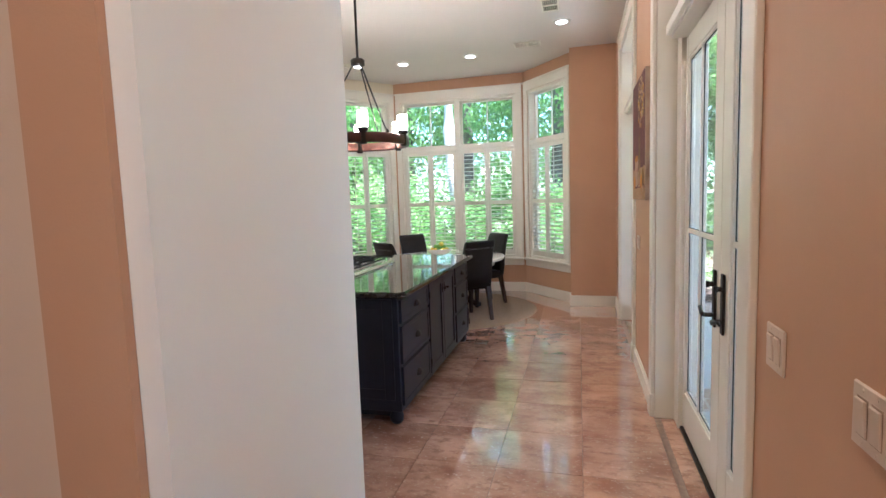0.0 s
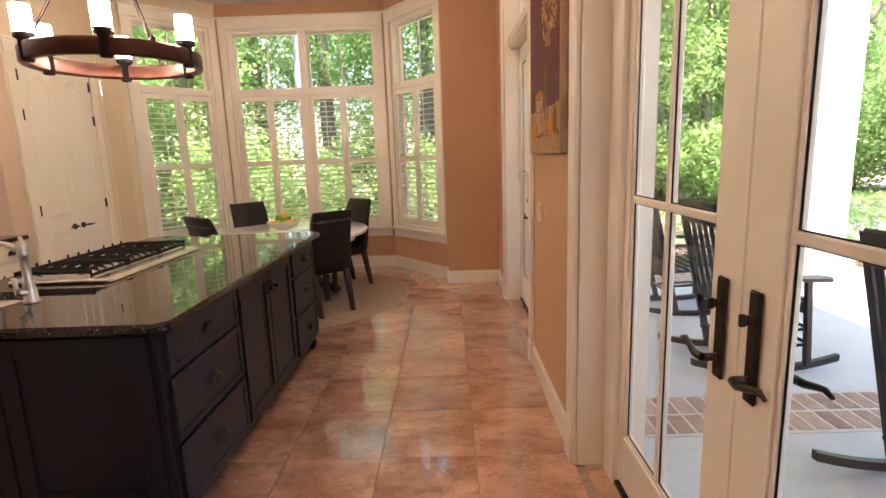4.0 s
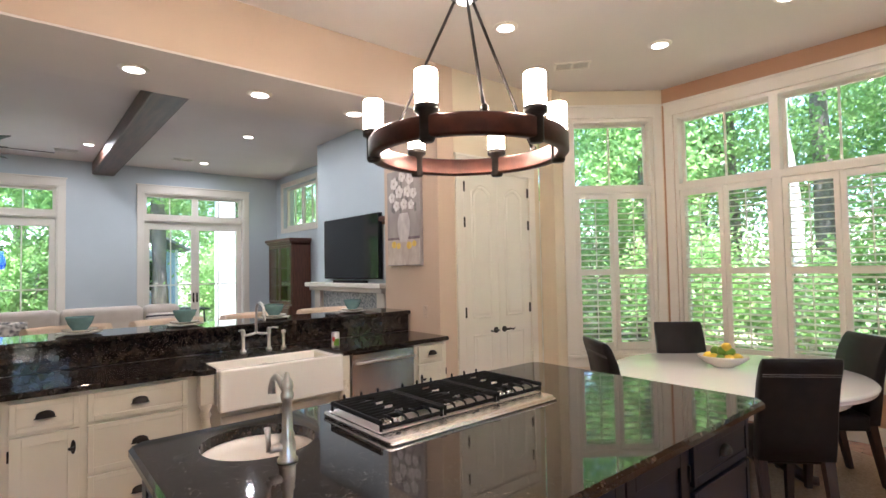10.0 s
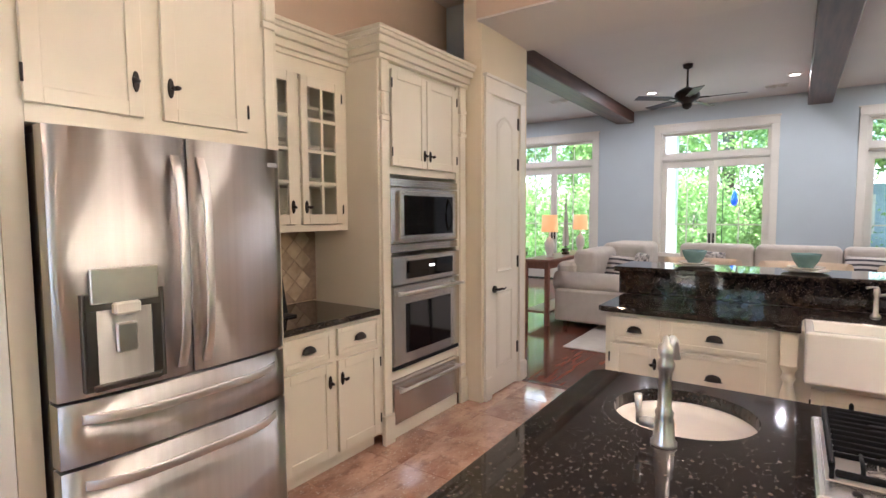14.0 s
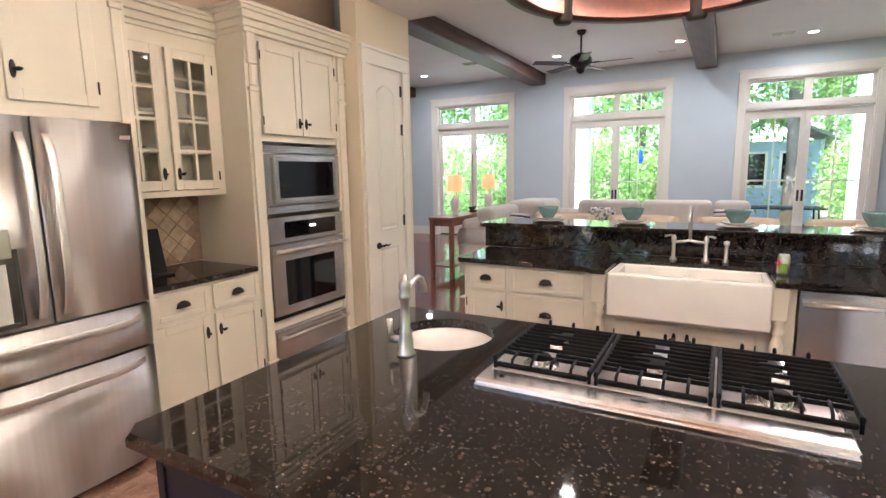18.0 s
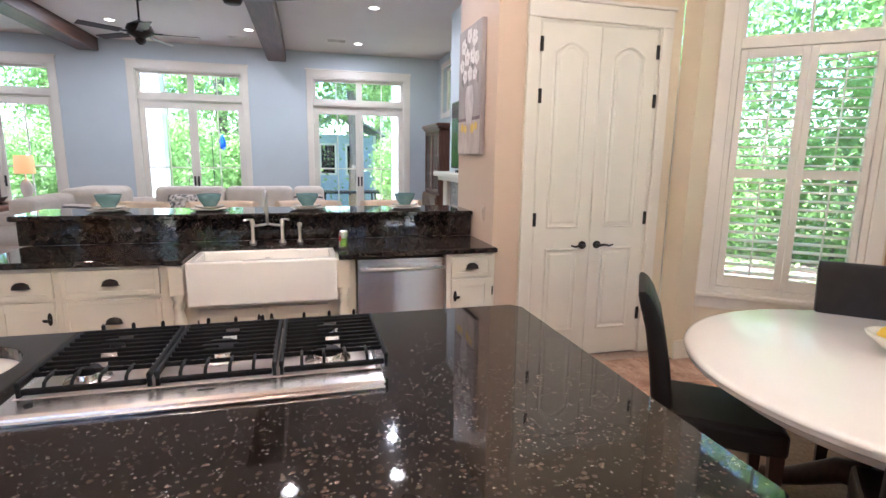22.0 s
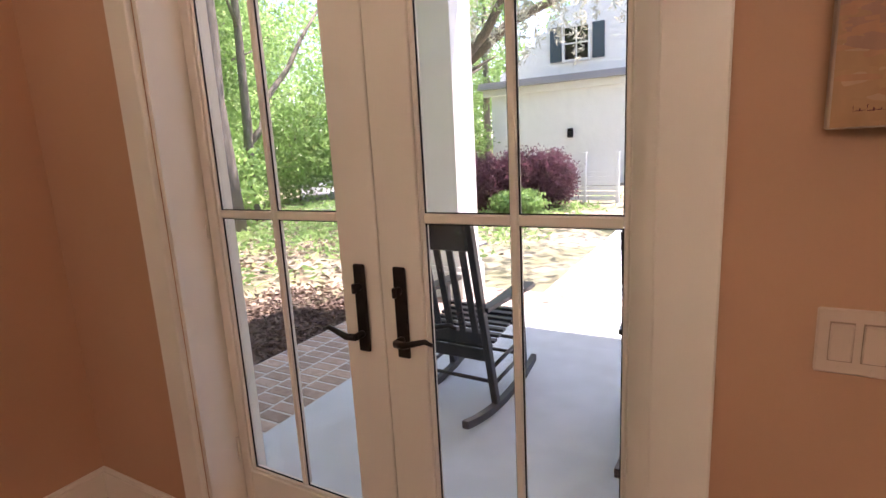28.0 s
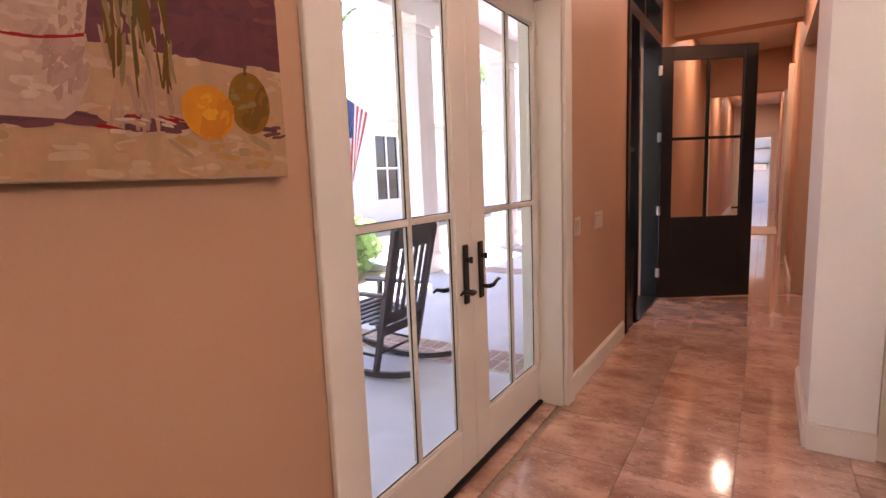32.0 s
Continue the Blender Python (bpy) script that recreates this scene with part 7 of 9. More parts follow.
pillow("throw_pillow", -6.38, -1.48, 0.48, 60, -18, M_STRIPE, "black and cream striped pillow leaning on the sofa")
pillow("throw_pillow", -7.08, -1.40, 0.48, 35, -18, M_FLECK, "black and cream patterned pillow leaning on the sofa")
pillow("throw_pillow", -7.83, -0.55, 0.48, 80, -18, M_FLECK, "black and cream patterned pillow leaning on the sofa")
pillow("throw_pillow", -7.83, 1.3, 0.48, 80, -18, M_STRIPE, "black and cream striped pillow leaning on the sofa")

ct = thing("console_table", "reddish wooden console table behind the sofa", "table", at=(-6.78, -2.36, 0))
M_TBL = mat("reddish_table_wood", (0.30, 0.13, 0.08), (0.20, 0.08, 0.05), 4, 0.35, stretch=(1, 8, 8))
part("tabletop", boxes((-1.02, -0.2, 0.86, 1.02, 0.2, 0.90, 0.006)), M_TBL, ct)
part("apron", boxes((-0.97, -0.17, 0.77, 0.97, 0.17, 0.86)), M_TBL, ct)
part("lower_shelf", boxes((-0.97, -0.17, 0.16, 0.97, 0.17, 0.19)), M_TBL, ct)
for x in (-0.97, 0.97):
    for y in (-0.16, 0.16):
        part("leg", boxes((x - 0.03, y - 0.03, 0, x + 0.03, y + 0.03, 0.86, 0.004)), M_TBL, ct)


def table_lamp(x, y, z):
    l = thing("table_lamp", "white ceramic table lamp with a glowing drum shade", "lamp", "table lamps", (x, y, z))
    part("base", lathe(bmesh.new(), [(0.0001, 0), (0.055, 0), (0.055, 0.015), (0.035, 0.03), (0.065, 0.10), (0.072, 0.19), (0.045, 0.26), (0.018, 0.28), (0.010, 0.3), (0.010, 0.44)], n=20), M_PORC, l)
    part("shade", lathe(bmesh.new(), [(0.118, 0.36), (0.105, 0.60), (0.103, 0.60), (0.116, 0.36)], n=28), M_SHADE, l, "glowing fabric drum shade")


table_lamp(-6.21, -2.34, 0.90)
table_lamp(-7.47, -2.34, 0.90)
sb = thing("model_sailboat", "dark wooden model sailboat on the console table", "ornament", at=(-6.83, -2.34, 0.90))
part("hull", loft(bmesh.new(), [[(-0.16, 0, 0.08), (-0.16, 0.001, 0.09), (-0.16, -0.001, 0.09)], [(-0.05, 0, 0.03), (-0.05, 0.045, 0.09), (-0.05, -0.045, 0.09)], [(0.08, 0, 0.03), (0.08, 0.04, 0.09), (0.08, -0.04, 0.09)], [(0.17, 0, 0.09), (0.17, 0.001, 0.095), (0.17, -0.001, 0.095)]], False), M_DARKWOOD, sb)
part("stand", boxes((-0.06, -0.04, 0, 0.06, 0.04, 0.035, 0.003)), M_DARKWOOD, sb)
part("mast", cyl(bmesh.new(), (0, 0, 0.08), (0, 0, 0.92), 0.006, n=6), M_DARKWOOD, sb)
for s in (1, -1):
    bm = bmesh.new()
    q = [(s * 0.012, 0.003, 0.12), (s * 0.14, 0.003, 0.13), (s * 0.012, 0.003, 0.86)]
    lo = [bm.verts.new(p) for p in q]
    hi = [bm.verts.new((p[0], -0.003, p[2])) for p in q]
    bm.faces.new(lo)
    bm.faces.new(hi[::-1])
    for i in range(3):
        bm.faces.new((lo[i], lo[(i + 1) % 3], hi[(i + 1) % 3], hi[i]))
    part("sail", bm, M_SOFA, sb)

lr = thing("area_rug", "pale woven area rug on the cherry floor", "rug", at=(-5.6, -0.4, 0.001))
part("pile", boxes((-1.6, -1.2, 0, 0.75, 2.2, 0.014, 0.004)), M_SOFA, lr)

# fireplace wall
tv = thing("television", "black flat screen television over the mantel", "television", at=(-5.78, 3.36, 1.38))
part("screen", boxes((-0.80, -0.02, 0.02, 0.80, 0.04, 0.93, 0.006)), M_IRON, tv)
part("glass", boxes((-0.785, -0.0225, 0.04, 0.785, -0.0195, 0.915)), M_SCREEN, tv, "glossy black screen")
part("sound_bar", boxes((-0.45, -0.06, -0.05, 0.45, 0.03, 0.0, 0.008)), M_IRON, tv)
mn = thing("mantelpiece", "white painted mantel shelf and surround", "mantel")
part("shelf", boxes((-6.93, 3.16, 1.28, -4.70, 3.42, 1.345, 0.01), (-6.88, 3.22, 1.22, -4.75, 3.42, 1.28, 0.008)), M_TRIM, mn)
part("leg", boxes((-6.86, 3.30, 0.002, -6.66, 3.42, 1.22, 0.006)), M_TRIM, mn)
part("leg", boxes((-5.0, 3.30, 0.002, -4.80, 3.42, 1.22, 0.006)), M_TRIM, mn)
ms = thing("fireplace_surround", "gray patterned mosaic tile fireplace surround", "fireplace")
part("mosaic", boxes((-6.66, 3.36, 0.72, -5.0, 3.419, 1.22), (-6.66, 3.36, 0.002, -6.40, 3.419, 0.72), (-5.26, 3.36, 0.002, -5.0, 3.419, 0.72)), M_MOSAIC, ms)
part("firebox", boxes((-6.38, 3.43, 0.002, -5.28, 3.96, 0.02), (-6.4, 3.9, 0.02, -5.26, 3.96, 1.2)), M_IRON, ms)


M_CHERRY = mat("dark_cherry_wood", (0.13, 0.05, 0.028), (0.07, 0.027, 0.016), 5, 0.3, stretch=(8, 8, 1), detail=6)


def hutch(x, y, w, label):
    h = thing("china_cabinet", label, "cabinet", "china cabinets", (x, y, 0))
    part("body", boxes((-w / 2, 0.0, 0.08, w / 2, 0.45, 0.85, 0.006), (-w / 2, 0.06, 0.85, -w / 2 + 0.04, 0.45, 2.08), (w / 2 - 0.04, 0.06, 0.85, w / 2, 0.45, 2.08), (-w / 2 + 0.04, 0.43, 0.85, w / 2 - 0.04, 0.45, 2.08), (-w / 2, 0.04, 2.05, w / 2, 0.45, 2.08)), M_CHERRY, h)
    part("cornice", boxes((-w / 2 - 0.03, 0.01, 2.08, w / 2 + 0.03, 0.45, 2.12, 0.005), (-w / 2 - 0.06, -0.02, 2.12, w / 2 + 0.06, 0.45, 2.18, 0.01)), M_CHERRY, h)
    for s in (-1, 1):
        d = part("glass_door", boxes((min(0.004 * s, s * (w / 2 - 0.01)), 0.04, 0.88, min(0.004 * s, s * (w / 2 - 0.01)) + 0.05, 0.06, 2.04, 0.003), (max(0.004 * s, s * (w / 2 - 0.01)) - 0.05, 0.04, 0.88, max(0.004 * s, s * (w / 2 - 0.01)), 0.06, 2.04, 0.003), (min(0.004 * s, s * (w / 2 - 0.01)), 0.041, 0.88, max(0.004 * s, s * (w / 2 - 0.01)), 0.059, 0.93), (min(0.004 * s, s * (w / 2 - 0.01)), 0.041, 1.99, max(0.004 * s, s * (w / 2 - 0.01)), 0.059, 2.04)), M_CHERRY, h)
        part("pane", boxes((min(0.05 * s, s * (w / 2 - 0.06)), 0.048, 0.93, max(0.05 * s, s * (w / 2 - 0.06)), 0.052, 1.99)), M_GLASS, d)
        part("base_door", panel_bm(min(0.01 * s, s * (w / 2 - 0.02)), 0.12, max(0.01 * s, s * (w / 2 - 0.02)), 0.80), M_CHERRY, h)
    for z in (1.22, 1.58):
        part("shelf", boxes((-w / 2 + 0.04, 0.08, z, w / 2 - 0.04, 0.42, z + 0.02)), M_CHERRY, h)
    for k in range(6):
        part("dish", lathe(bmesh.new(), [(0.0001, 0), (0.05, 0.01), (0.075, 0.05), (0.07, 0.05), (0.0001, 0.015)], (-w / 2 + 0.2 + 0.28 * (k % 3), 0.25, (0.86, 1.24)[k // 3] + 0.001), 14), M_PLATE, h, "white dish on the shelf")


hutch(-9.25, 3.65, 1.15, "dark cherry wood china cabinet with lit glass doors and white dishes")
hutch(-4.05, 2.99, 0.60, "dark cherry wood china cabinet beside the fireplace")

hw = thing("window_4", "white high double window on the blue wall", "window", kind="structure")
hx0, hx1 = -3.756 - 6.30, -3.756 - 4.66
part("casing", boxes((hx0 - 0.1, LY - 0.024, 2.36, hx0, LY, 3.46), (hx1, LY - 0.024, 2.36, hx1 + 0.1, LY, 3.46), (hx0, LY - 0.024, 3.36, hx1, LY, 3.46), (hx0, LY - 0.03, 2.36, hx1, LY, 2.46)), M_TRIM, hw)
part("window_frame", boxes((hx0, LY + 0.08, 2.46, hx0 + 0.06, LY + 0.13, 3.36), (hx1 - 0.06, LY + 0.08, 2.46, hx1, LY + 0.13, 3.36), (hx0 + 0.06, LY + 0.08, 2.46, hx1 - 0.06, LY + 0.13, 2.52), (hx0 + 0.06, LY + 0.08, 3.30, hx1 - 0.06, LY + 0.13, 3.36), ((hx0 + hx1) / 2 - 0.05, LY + 0.08, 2.52, (hx0 + hx1) / 2 + 0.05, LY + 0.13, 3.30), (hx0 * 0.75 + hx1 * 0.25 - 0.012, LY + 0.09, 2.52, hx0 * 0.75 + hx1 * 0.25 + 0.012, LY + 0.12, 3.30), (hx0 * 0.25 + hx1 * 0.75 - 0.012, LY + 0.09, 2.52, hx0 * 0.25 + hx1 * 0.75 + 0.012, LY + 0.12, 3.30)), M_TRIM, hw)
part("pane", boxes((hx0 + 0.06, LY + 0.1, 2.52, hx1 - 0.06, LY + 0.104, 3.30)), M_GLASS, hw).visible_shadow = False

fn = thing("ceiling_fan", "dark bronze ceiling fan with five blades, at rest", "ceiling fan", at=(-7.4, -0.79, 0))
part("downrod", lathe(bmesh.new(), [(0.07, LC - 0.001), (0.06, LC - 0.05), (0.014, LC - 0.07), (0.014, 3.27)], n=16), M_BRONZE, fn)
part("motor", lathe(bmesh.new(), [(0.014, 3.30), (0.06, 3.28), (0.15, 3.23), (0.17, 3.18), (0.15, 3.12), (0.08, 3.08), (0.06, 3.06), (0.0001, 3.06)], n=28), M_BRONZE, fn)
part("switch_housing", lathe(bmesh.new(), [(0.06, 3.06), (0.07, 3.045), (0.055, 3.01), (0.02, 2.985), (0.0001, 2.982)], n=20), M_BRONZE, fn)
for k in range(5):
    a = 20 + 72 * k
    bl = part("blade", box(bmesh.new(), 0.24, -0.07, -0.004, 0.74, 0.07, 0.004, 0.003, pose(0, 0, 3.13, 10, 0, 0)), M_DARKWOOD, fn)
    bl.matrix_basis = pose(0, 0, 0, 0, 0, a)
    part("blade_arm", boxes((0.13, -0.02, 3.125, 0.28, 0.02, 3.14, 0.004)), M_BRONZE, bl)


# ---- porch and garden ----
PZ = -0.05
structure("porch_floor", boxes((1.89, -16.0, -0.3, 4.95, 3.80, PZ), (4.95, -16.0, -0.3, 5.60, -2.5, PZ)), M_CONC, "pale gray concrete porch floor", "porch floor")
structure("ground", boxes((-90, -90, -0.6, 90, 90, -0.20)), M_GRASS, "leaf strewn lawn and bare earth", "ground")
structure("mulch_bed", prism(prism(bmesh.new(), [(1.2, 4.63), (5.0, 4.63), (5.15, 5.0), (4.75, 5.45), (4.1, 5.85), (3.2, 6.0), (2.4, 6.35), (1.2, 6.3)], -0.3, -0.15), [(-6, 6.4), (1.9, 6.4), (2.4, 7.2), (2.0, 9.2), (-6, 9.5)], -0.3, -0.16), M_MULCH, "brown leaf mulch bed beside the porch", "ground")
structure("driveway", prism(bmesh.new(), [(6.6, 5.6), (8.6, 5.2), (11.5, 7.6), (44, 36), (40, 41), (12.5, 13.2)], -0.4, -0.17), M_ROADMAT, "gray dappled driveway", "road")
structure("garden_path", boxes((5.56, 1.45, -0.4, 14.5, 3.3, -0.15), (5.61, -8.1, -0.4, 7.6, -5.7, -0.07), (7.6, -8.6, -0.4, 11.9, -6.7, -0.10)), M_CONC, "pale concrete garden path", "pavement")
structure("porch_ceiling", boxes((1.89, -16.0, 4.20, 5.6, 4.85, 4.28)), M_SIDING, "white painted porch ceiling", "ceiling")
structure("house_roof_edge", boxes((1.89, -16.0, 4.28, 5.65, 4.9, 4.4)), M_ROOF, "gray shingled porch roof edge", "roof")
structure("porch_beam", boxes((5.1, -16.0, 3.85, 5.5, 4.35, 4.199), (1.9, 3.95, 3.85, 5.1, 4.35, 4.199)), M_SIDING, "white porch beam", "beam")
structure("house_wall_upper", boxes((1.70, -16.0, 3.6, 1.888, 4.9, 4.5)), M_SIDING, "white siding above the porch doors", "wall")
structure("roof", boxes((-11.2, -16, 3.8, 1.695, 5.9, 3.95)), M_ROOF, "gray roof over the house", "roof")
structure("house_wall_outside", boxes((-10.5, 4.26, -0.3, -3.0, 4.4, 2.3), (-2.6, 5.4, -0.3, 1.2, 5.42, 0.4)), M_SIDING, "white siding of the house", "wall")


def porch_column(x, y, w, t=3.90):
    c = thing("porch_column", "square white painted porch column with base and cap", "column", "porch columns", (x, y, PZ))
    h = w / 2
    part("shaft", boxes((-h, -h, 0.001, h, h, t, 0.006)), M_SIDING, c)
    part("base", boxes((-h - 0.04, -h - 0.04, 0, h + 0.04, h + 0.04, 0.28, 0.008), (-h - 0.02, -h - 0.02, 0.28, h + 0.02, h + 0.02, 0.33, 0.006)), M_SIDING, c)
    part("cap", boxes((-h - 0.03, -h - 0.03, t - 0.24, h + 0.03, h + 0.03, t - 0.18, 0.006), (-h - 0.05, -h - 0.05, t - 0.10, h + 0.05, h + 0.05, t, 0.006)), M_SIDING, c)


for x, y, w in ((5.3, 4.15, 0.46), (5.3, 1.0, 0.42), (5.3, -2.15, 0.42), (5.3, -5.3, 0.42), (5.3, -8.45, 0.42), (5.3, -11.6, 0.42), (-12.9, 3.72, 0.40), (-12.9, -2.08, 0.40)):
    porch_column(x, y, w, 3.745 if x < 0 else 3.90)


structure("terrace_beam", boxes((-13.02, -7.2, 3.695, -12.78, 4.4, 3.95, 0.01)), M_SIDING, "white painted beam over the terrace columns", "beam")
structure("terrace", boxes((-13.4, -7.0, -0.3, -10.775, 4.0, PZ)), M_CONC, "pale concrete terrace outside the living room", "terrace")
bf = thing("bird_feeder", "blue glass bird feeder on a shepherd hook", "bird feeder", at=(-13.1, -0.9, PZ))
part("hook", tube(bmesh.new(), [(0, 0, 0), (0, 0, 2.1), (0, 0.08, 2.22), (0, 0.2, 2.2), (0, 0.24, 2.1)], 0.009, 8), M_IRON, bf)
part("bottle", lathe(bmesh.new(), [(0.0001, 1.72), (0.05, 1.74), (0.075, 1.82), (0.06, 1.95), (0.03, 2.03), (0.03, 2.08), (0.0001, 2.09)], (0, 0.24, 0), 16), mat("blue_glaze", (0.02, 0.08, 0.55), (0.015, 0.06, 0.42), 9, 0.15), bf, "blue glass bottle")


pq = thing("patio_table", "dark metal patio table on the terrace", "table", at=(-12.0, 2.30, PZ))
part("tabletop", boxes((-0.42, -0.70, 0.735, 0.42, 0.70, 0.765, 0.008)), M_IRON, pq)
for sx in (-0.36, 0.36):
    for sy in (-0.62, 0.62):
        part("leg", cyl(bmesh.new(), (sx, sy, 0), (sx * 0.94, sy * 0.94, 0.735), 0.018, n=8), M_IRON, pq)
part("stretcher", cyl(bmesh.new(), (-0.345, 0, 0.70), (0.345, 0, 0.70), 0.014, n=8), M_IRON, pq)
M_SHED = mat("pale_blue_boards", (0.42, 0.55, 0.66), (0.36, 0.48, 0.58), 5, 0.6, stretch=(1, 1, 3))
sh = thing("garden_shed", "pale blue boarded garden shed among the trees", "shed", at=(-18.0, 1.3, -0.2))
part("wall", boxes((-2.2, 0.0, 0.0, 0.0, 2.4, 2.5)), M_SHED, sh)
for k in range(12):
    part("board", boxes((0.0, 0.06 + k * 0.19, 0.0, 0.02, 0.24 + k * 0.19, 2.5, 0.004)), M_SHED, sh)
part("corner_trim", boxes((0.0, -0.03, 0.0, 0.04, 0.06, 2.5, 0.004)), M_SIDING, sh)
part("corner_trim", boxes((0.0, 2.34, 0.0, 0.04, 2.43, 2.5, 0.004)), M_SIDING, sh)
for y in (0.45, 1.35):
    w_ = part("window", boxes((0.02, y, 1.1, 0.06, y + 0.07, 2.2), (0.02, y + 0.53, 1.1, 0.06, y + 0.6, 2.2), (0.02, y + 0.07, 1.1, 0.06, y + 0.53, 1.17), (0.02, y + 0.07, 2.13, 0.06, y + 0.53, 2.2)), M_SIDING, sh)
    part("pane", boxes((0.025, y + 0.07, 1.17, 0.035, y + 0.53, 2.13)), M_BLACKGLASS, w_)
rb_ = bmesh.new()
prism(rb_, [(-0.35, 2.45), (-0.35, 2.53), (1.2, 3.35), (2.75, 2.53), (2.75, 2.45), (1.2, 3.27)], -2.4, 0.3)
bmesh.ops.transform(rb_, matrix=Matrix(((0, 0, 1, 0), (1, 0, 0, 0), (0, 1, 0, 0), (0, 0, 0, 1))), verts=rb_.verts)
part("roof", rb_, M_ROOF, sh, "gray shingled roof")


# ---- rocking chairs, facing local +y ----
def rocking_chair():
    r = thing("rocking_chair", "black painted wooden porch rocking chair with slatted back", "rocking chair", "porch rocking chairs")
    for s in (-1, 1):
        x = s * 0.25
        pts = [(x, -0.50 + 1.0 * i / 10, 0.022 + 0.30 * (i / 10 - 0.52) ** 2) for i in range(11)]
        bm = bmesh.new()
        loft(bm, [[(px_ - 0.018, py_, pz_ - 0.022), (px_ + 0.018, py_, pz_ - 0.022), (px_ + 0.018, py_, pz_ + 0.022), (px_ - 0.018, py_, pz_ + 0.022)] for px_, py_, pz_ in pts], False)
        part("rocker", bm, M_ROCKER, r)
        part("back_post", box(bmesh.new(), -0.02, -0.022, 0, 0.02, 0.022, 1.13, 0.004, pose(x, -0.12, 0.05, 13, 0, 0)), M_ROCKER, r)
        part("front_post", box(bmesh.new(), -0.02, -0.02, 0, 0.02, 0.02, 0.60, 0.004, pose(x + s * 0.015, 0.28, 0.04, 4, 0, 0)), M_ROCKER, r)
        part("armrest", loft(bmesh.new(), [[(x + s * 0.015 + dx * w, y, z + dz) for dx, dz in ((-1, -0.012), (1, -0.012), (1, 0.012), (-1, 0.012))] for y, z, w in ((-0.26, 0.66, 0.025), (0.0, 0.655, 0.035), (0.24, 0.65, 0.055), (0.36, 0.648, 0.055), (0.38, 0.648, 0.03))], False), M_ROCKER, r)
        for z in (0.17, 0.28):
            part("side_rung", cyl(bmesh.new(), (x, -0.18, z), (x, 0.28, z + 0.02), 0.012, n=8), M_ROCKER, r)
    part("crest_rail", box(bmesh.new(), -0.24, -0.014, 0, 0.24, 0.014, 0.17, 0.01, pose(0, -0.36, 1.0, 13, 0, 0)), M_ROCKER, r)
    part("lower_rail", box(bmesh.new(), -0.24, -0.014, 0, 0.24, 0.014, 0.08, 0.004, pose(0, -0.215, 0.44, 13, 0, 0)), M_ROCKER, r)
    for k in range(6):
        x = -0.195 + 0.078 * k
        part("back_slat", box(bmesh.new(), x - 0.02, -0.008, 0, x + 0.02, 0.008, 0.56, 0.003, pose(0, -0.228, 0.47, 13, 0, 0)), M_ROCKER, r)
    for k in range(8):
        y = -0.18 + 0.062 * k
        part("seat_slat", boxes((-0.25, y, 0.40 + 0.012 * k, 0.25, y + 0.045, 0.418 + 0.012 * k, 0.003)), M_ROCKER, r)
    part("seat_rail", boxes((-0.25, 0.27, 0.39, 0.25, 0.30, 0.47, 0.004), (-0.24, -0.2, 0.33, 0.24, -0.18, 0.40, 0.004)), M_ROCKER, r)
    for z, y in ((0.20, 0.28), (0.30, 0.285), (0.20, -0.165)):
        part("cross_rung", cyl(bmesh.new(), (-0.25, y, z), (0.25, y, z), 0.012, n=8), M_ROCKER, r)
    return r


rc = rocking_chair()
spots = [(3.18, -1.64, -91), (3.20, 0.11, -88), (3.13, 1.70, -88), (3.22, 2.95, -92)]
rc.matrix_basis = pose(spots[0][0], spots[0][1], PZ, 0, 0, spots[0][2])
for x, y, a in spots[1:]:
    copy_thing(rc, pose(x, y, PZ, 0, 0, a))


# ---- planting ----
def leafmat(name, a, b, s):
    m = mat(name, a, b, s, 0.5)
    nt = m.node_tree
    p = nt.nodes["Principled BSDF"]
    tr, mx = nt.nodes.new("ShaderNodeBsdfTranslucent"), nt.nodes.new("ShaderNodeMixShader")
    nt.links.new(p.inputs["Base Color"].links[0].from_socket, tr.inputs[0])
    mx.inputs[0].default_value = 0.62
    nt.links.new(p.outputs[0], mx.inputs[1])
    nt.links.new(tr.outputs[0], mx.inputs[2])
    nt.links.new(mx.outputs[0], nt.nodes["Material Output"].inputs[0])
    return m


L_A = leafmat("leaf_fresh", (0.40, 0.58, 0.21), (0.22, 0.38, 0.13), 0.9)
L_B = leafmat("leaf_mid", (0.30, 0.46, 0.16), (0.14, 0.26, 0.08), 0.9)
L_C = leafmat("leaf_deep", (0.24, 0.38, 0.12), (0.11, 0.21, 0.06), 0.9)
L_P = leafmat("leaf_plum", (0.24, 0.09, 0.13), (0.09, 0.05, 0.06), 3)
L_M = leafmat("moss_gray", (0.50, 0.50, 0.40), (0.33, 0.34, 0.26), 3)


def leaves(centres, size, seed, flat=0.0, long=1.0):
    """Leaf blades as folded diamonds round the given centres."""
    g = np.random.default_rng(seed)
    n = len(centres)
    d1 = g.normal(size=(n, 3))
    d1[:, 2] *= 1 - flat
    d1 /= np.linalg.norm(d1, axis=1, keepdims=True)
    d2 = np.cross(d1, g.normal(size=(n, 3)))
    d2 /= np.linalg.norm(d2, axis=1, keepdims=True)
    s = size * g.uniform(0.6, 1.3, (n, 1))
    v = np.empty((n, 4, 3))
    v[:, 0], v[:, 2] = centres - d1 * s * long, centres + d1 * s * long
    v[:, 1], v[:, 3] = centres + d2 * s * 0.5, centres - d2 * s * 0.5
    f = np.arange(n * 4).reshape(n, 4)
    me = bpy.data.meshes.new("leaves")
    me.from_pydata(v.reshape(-1, 3).tolist(), [], f.tolist())
    return me


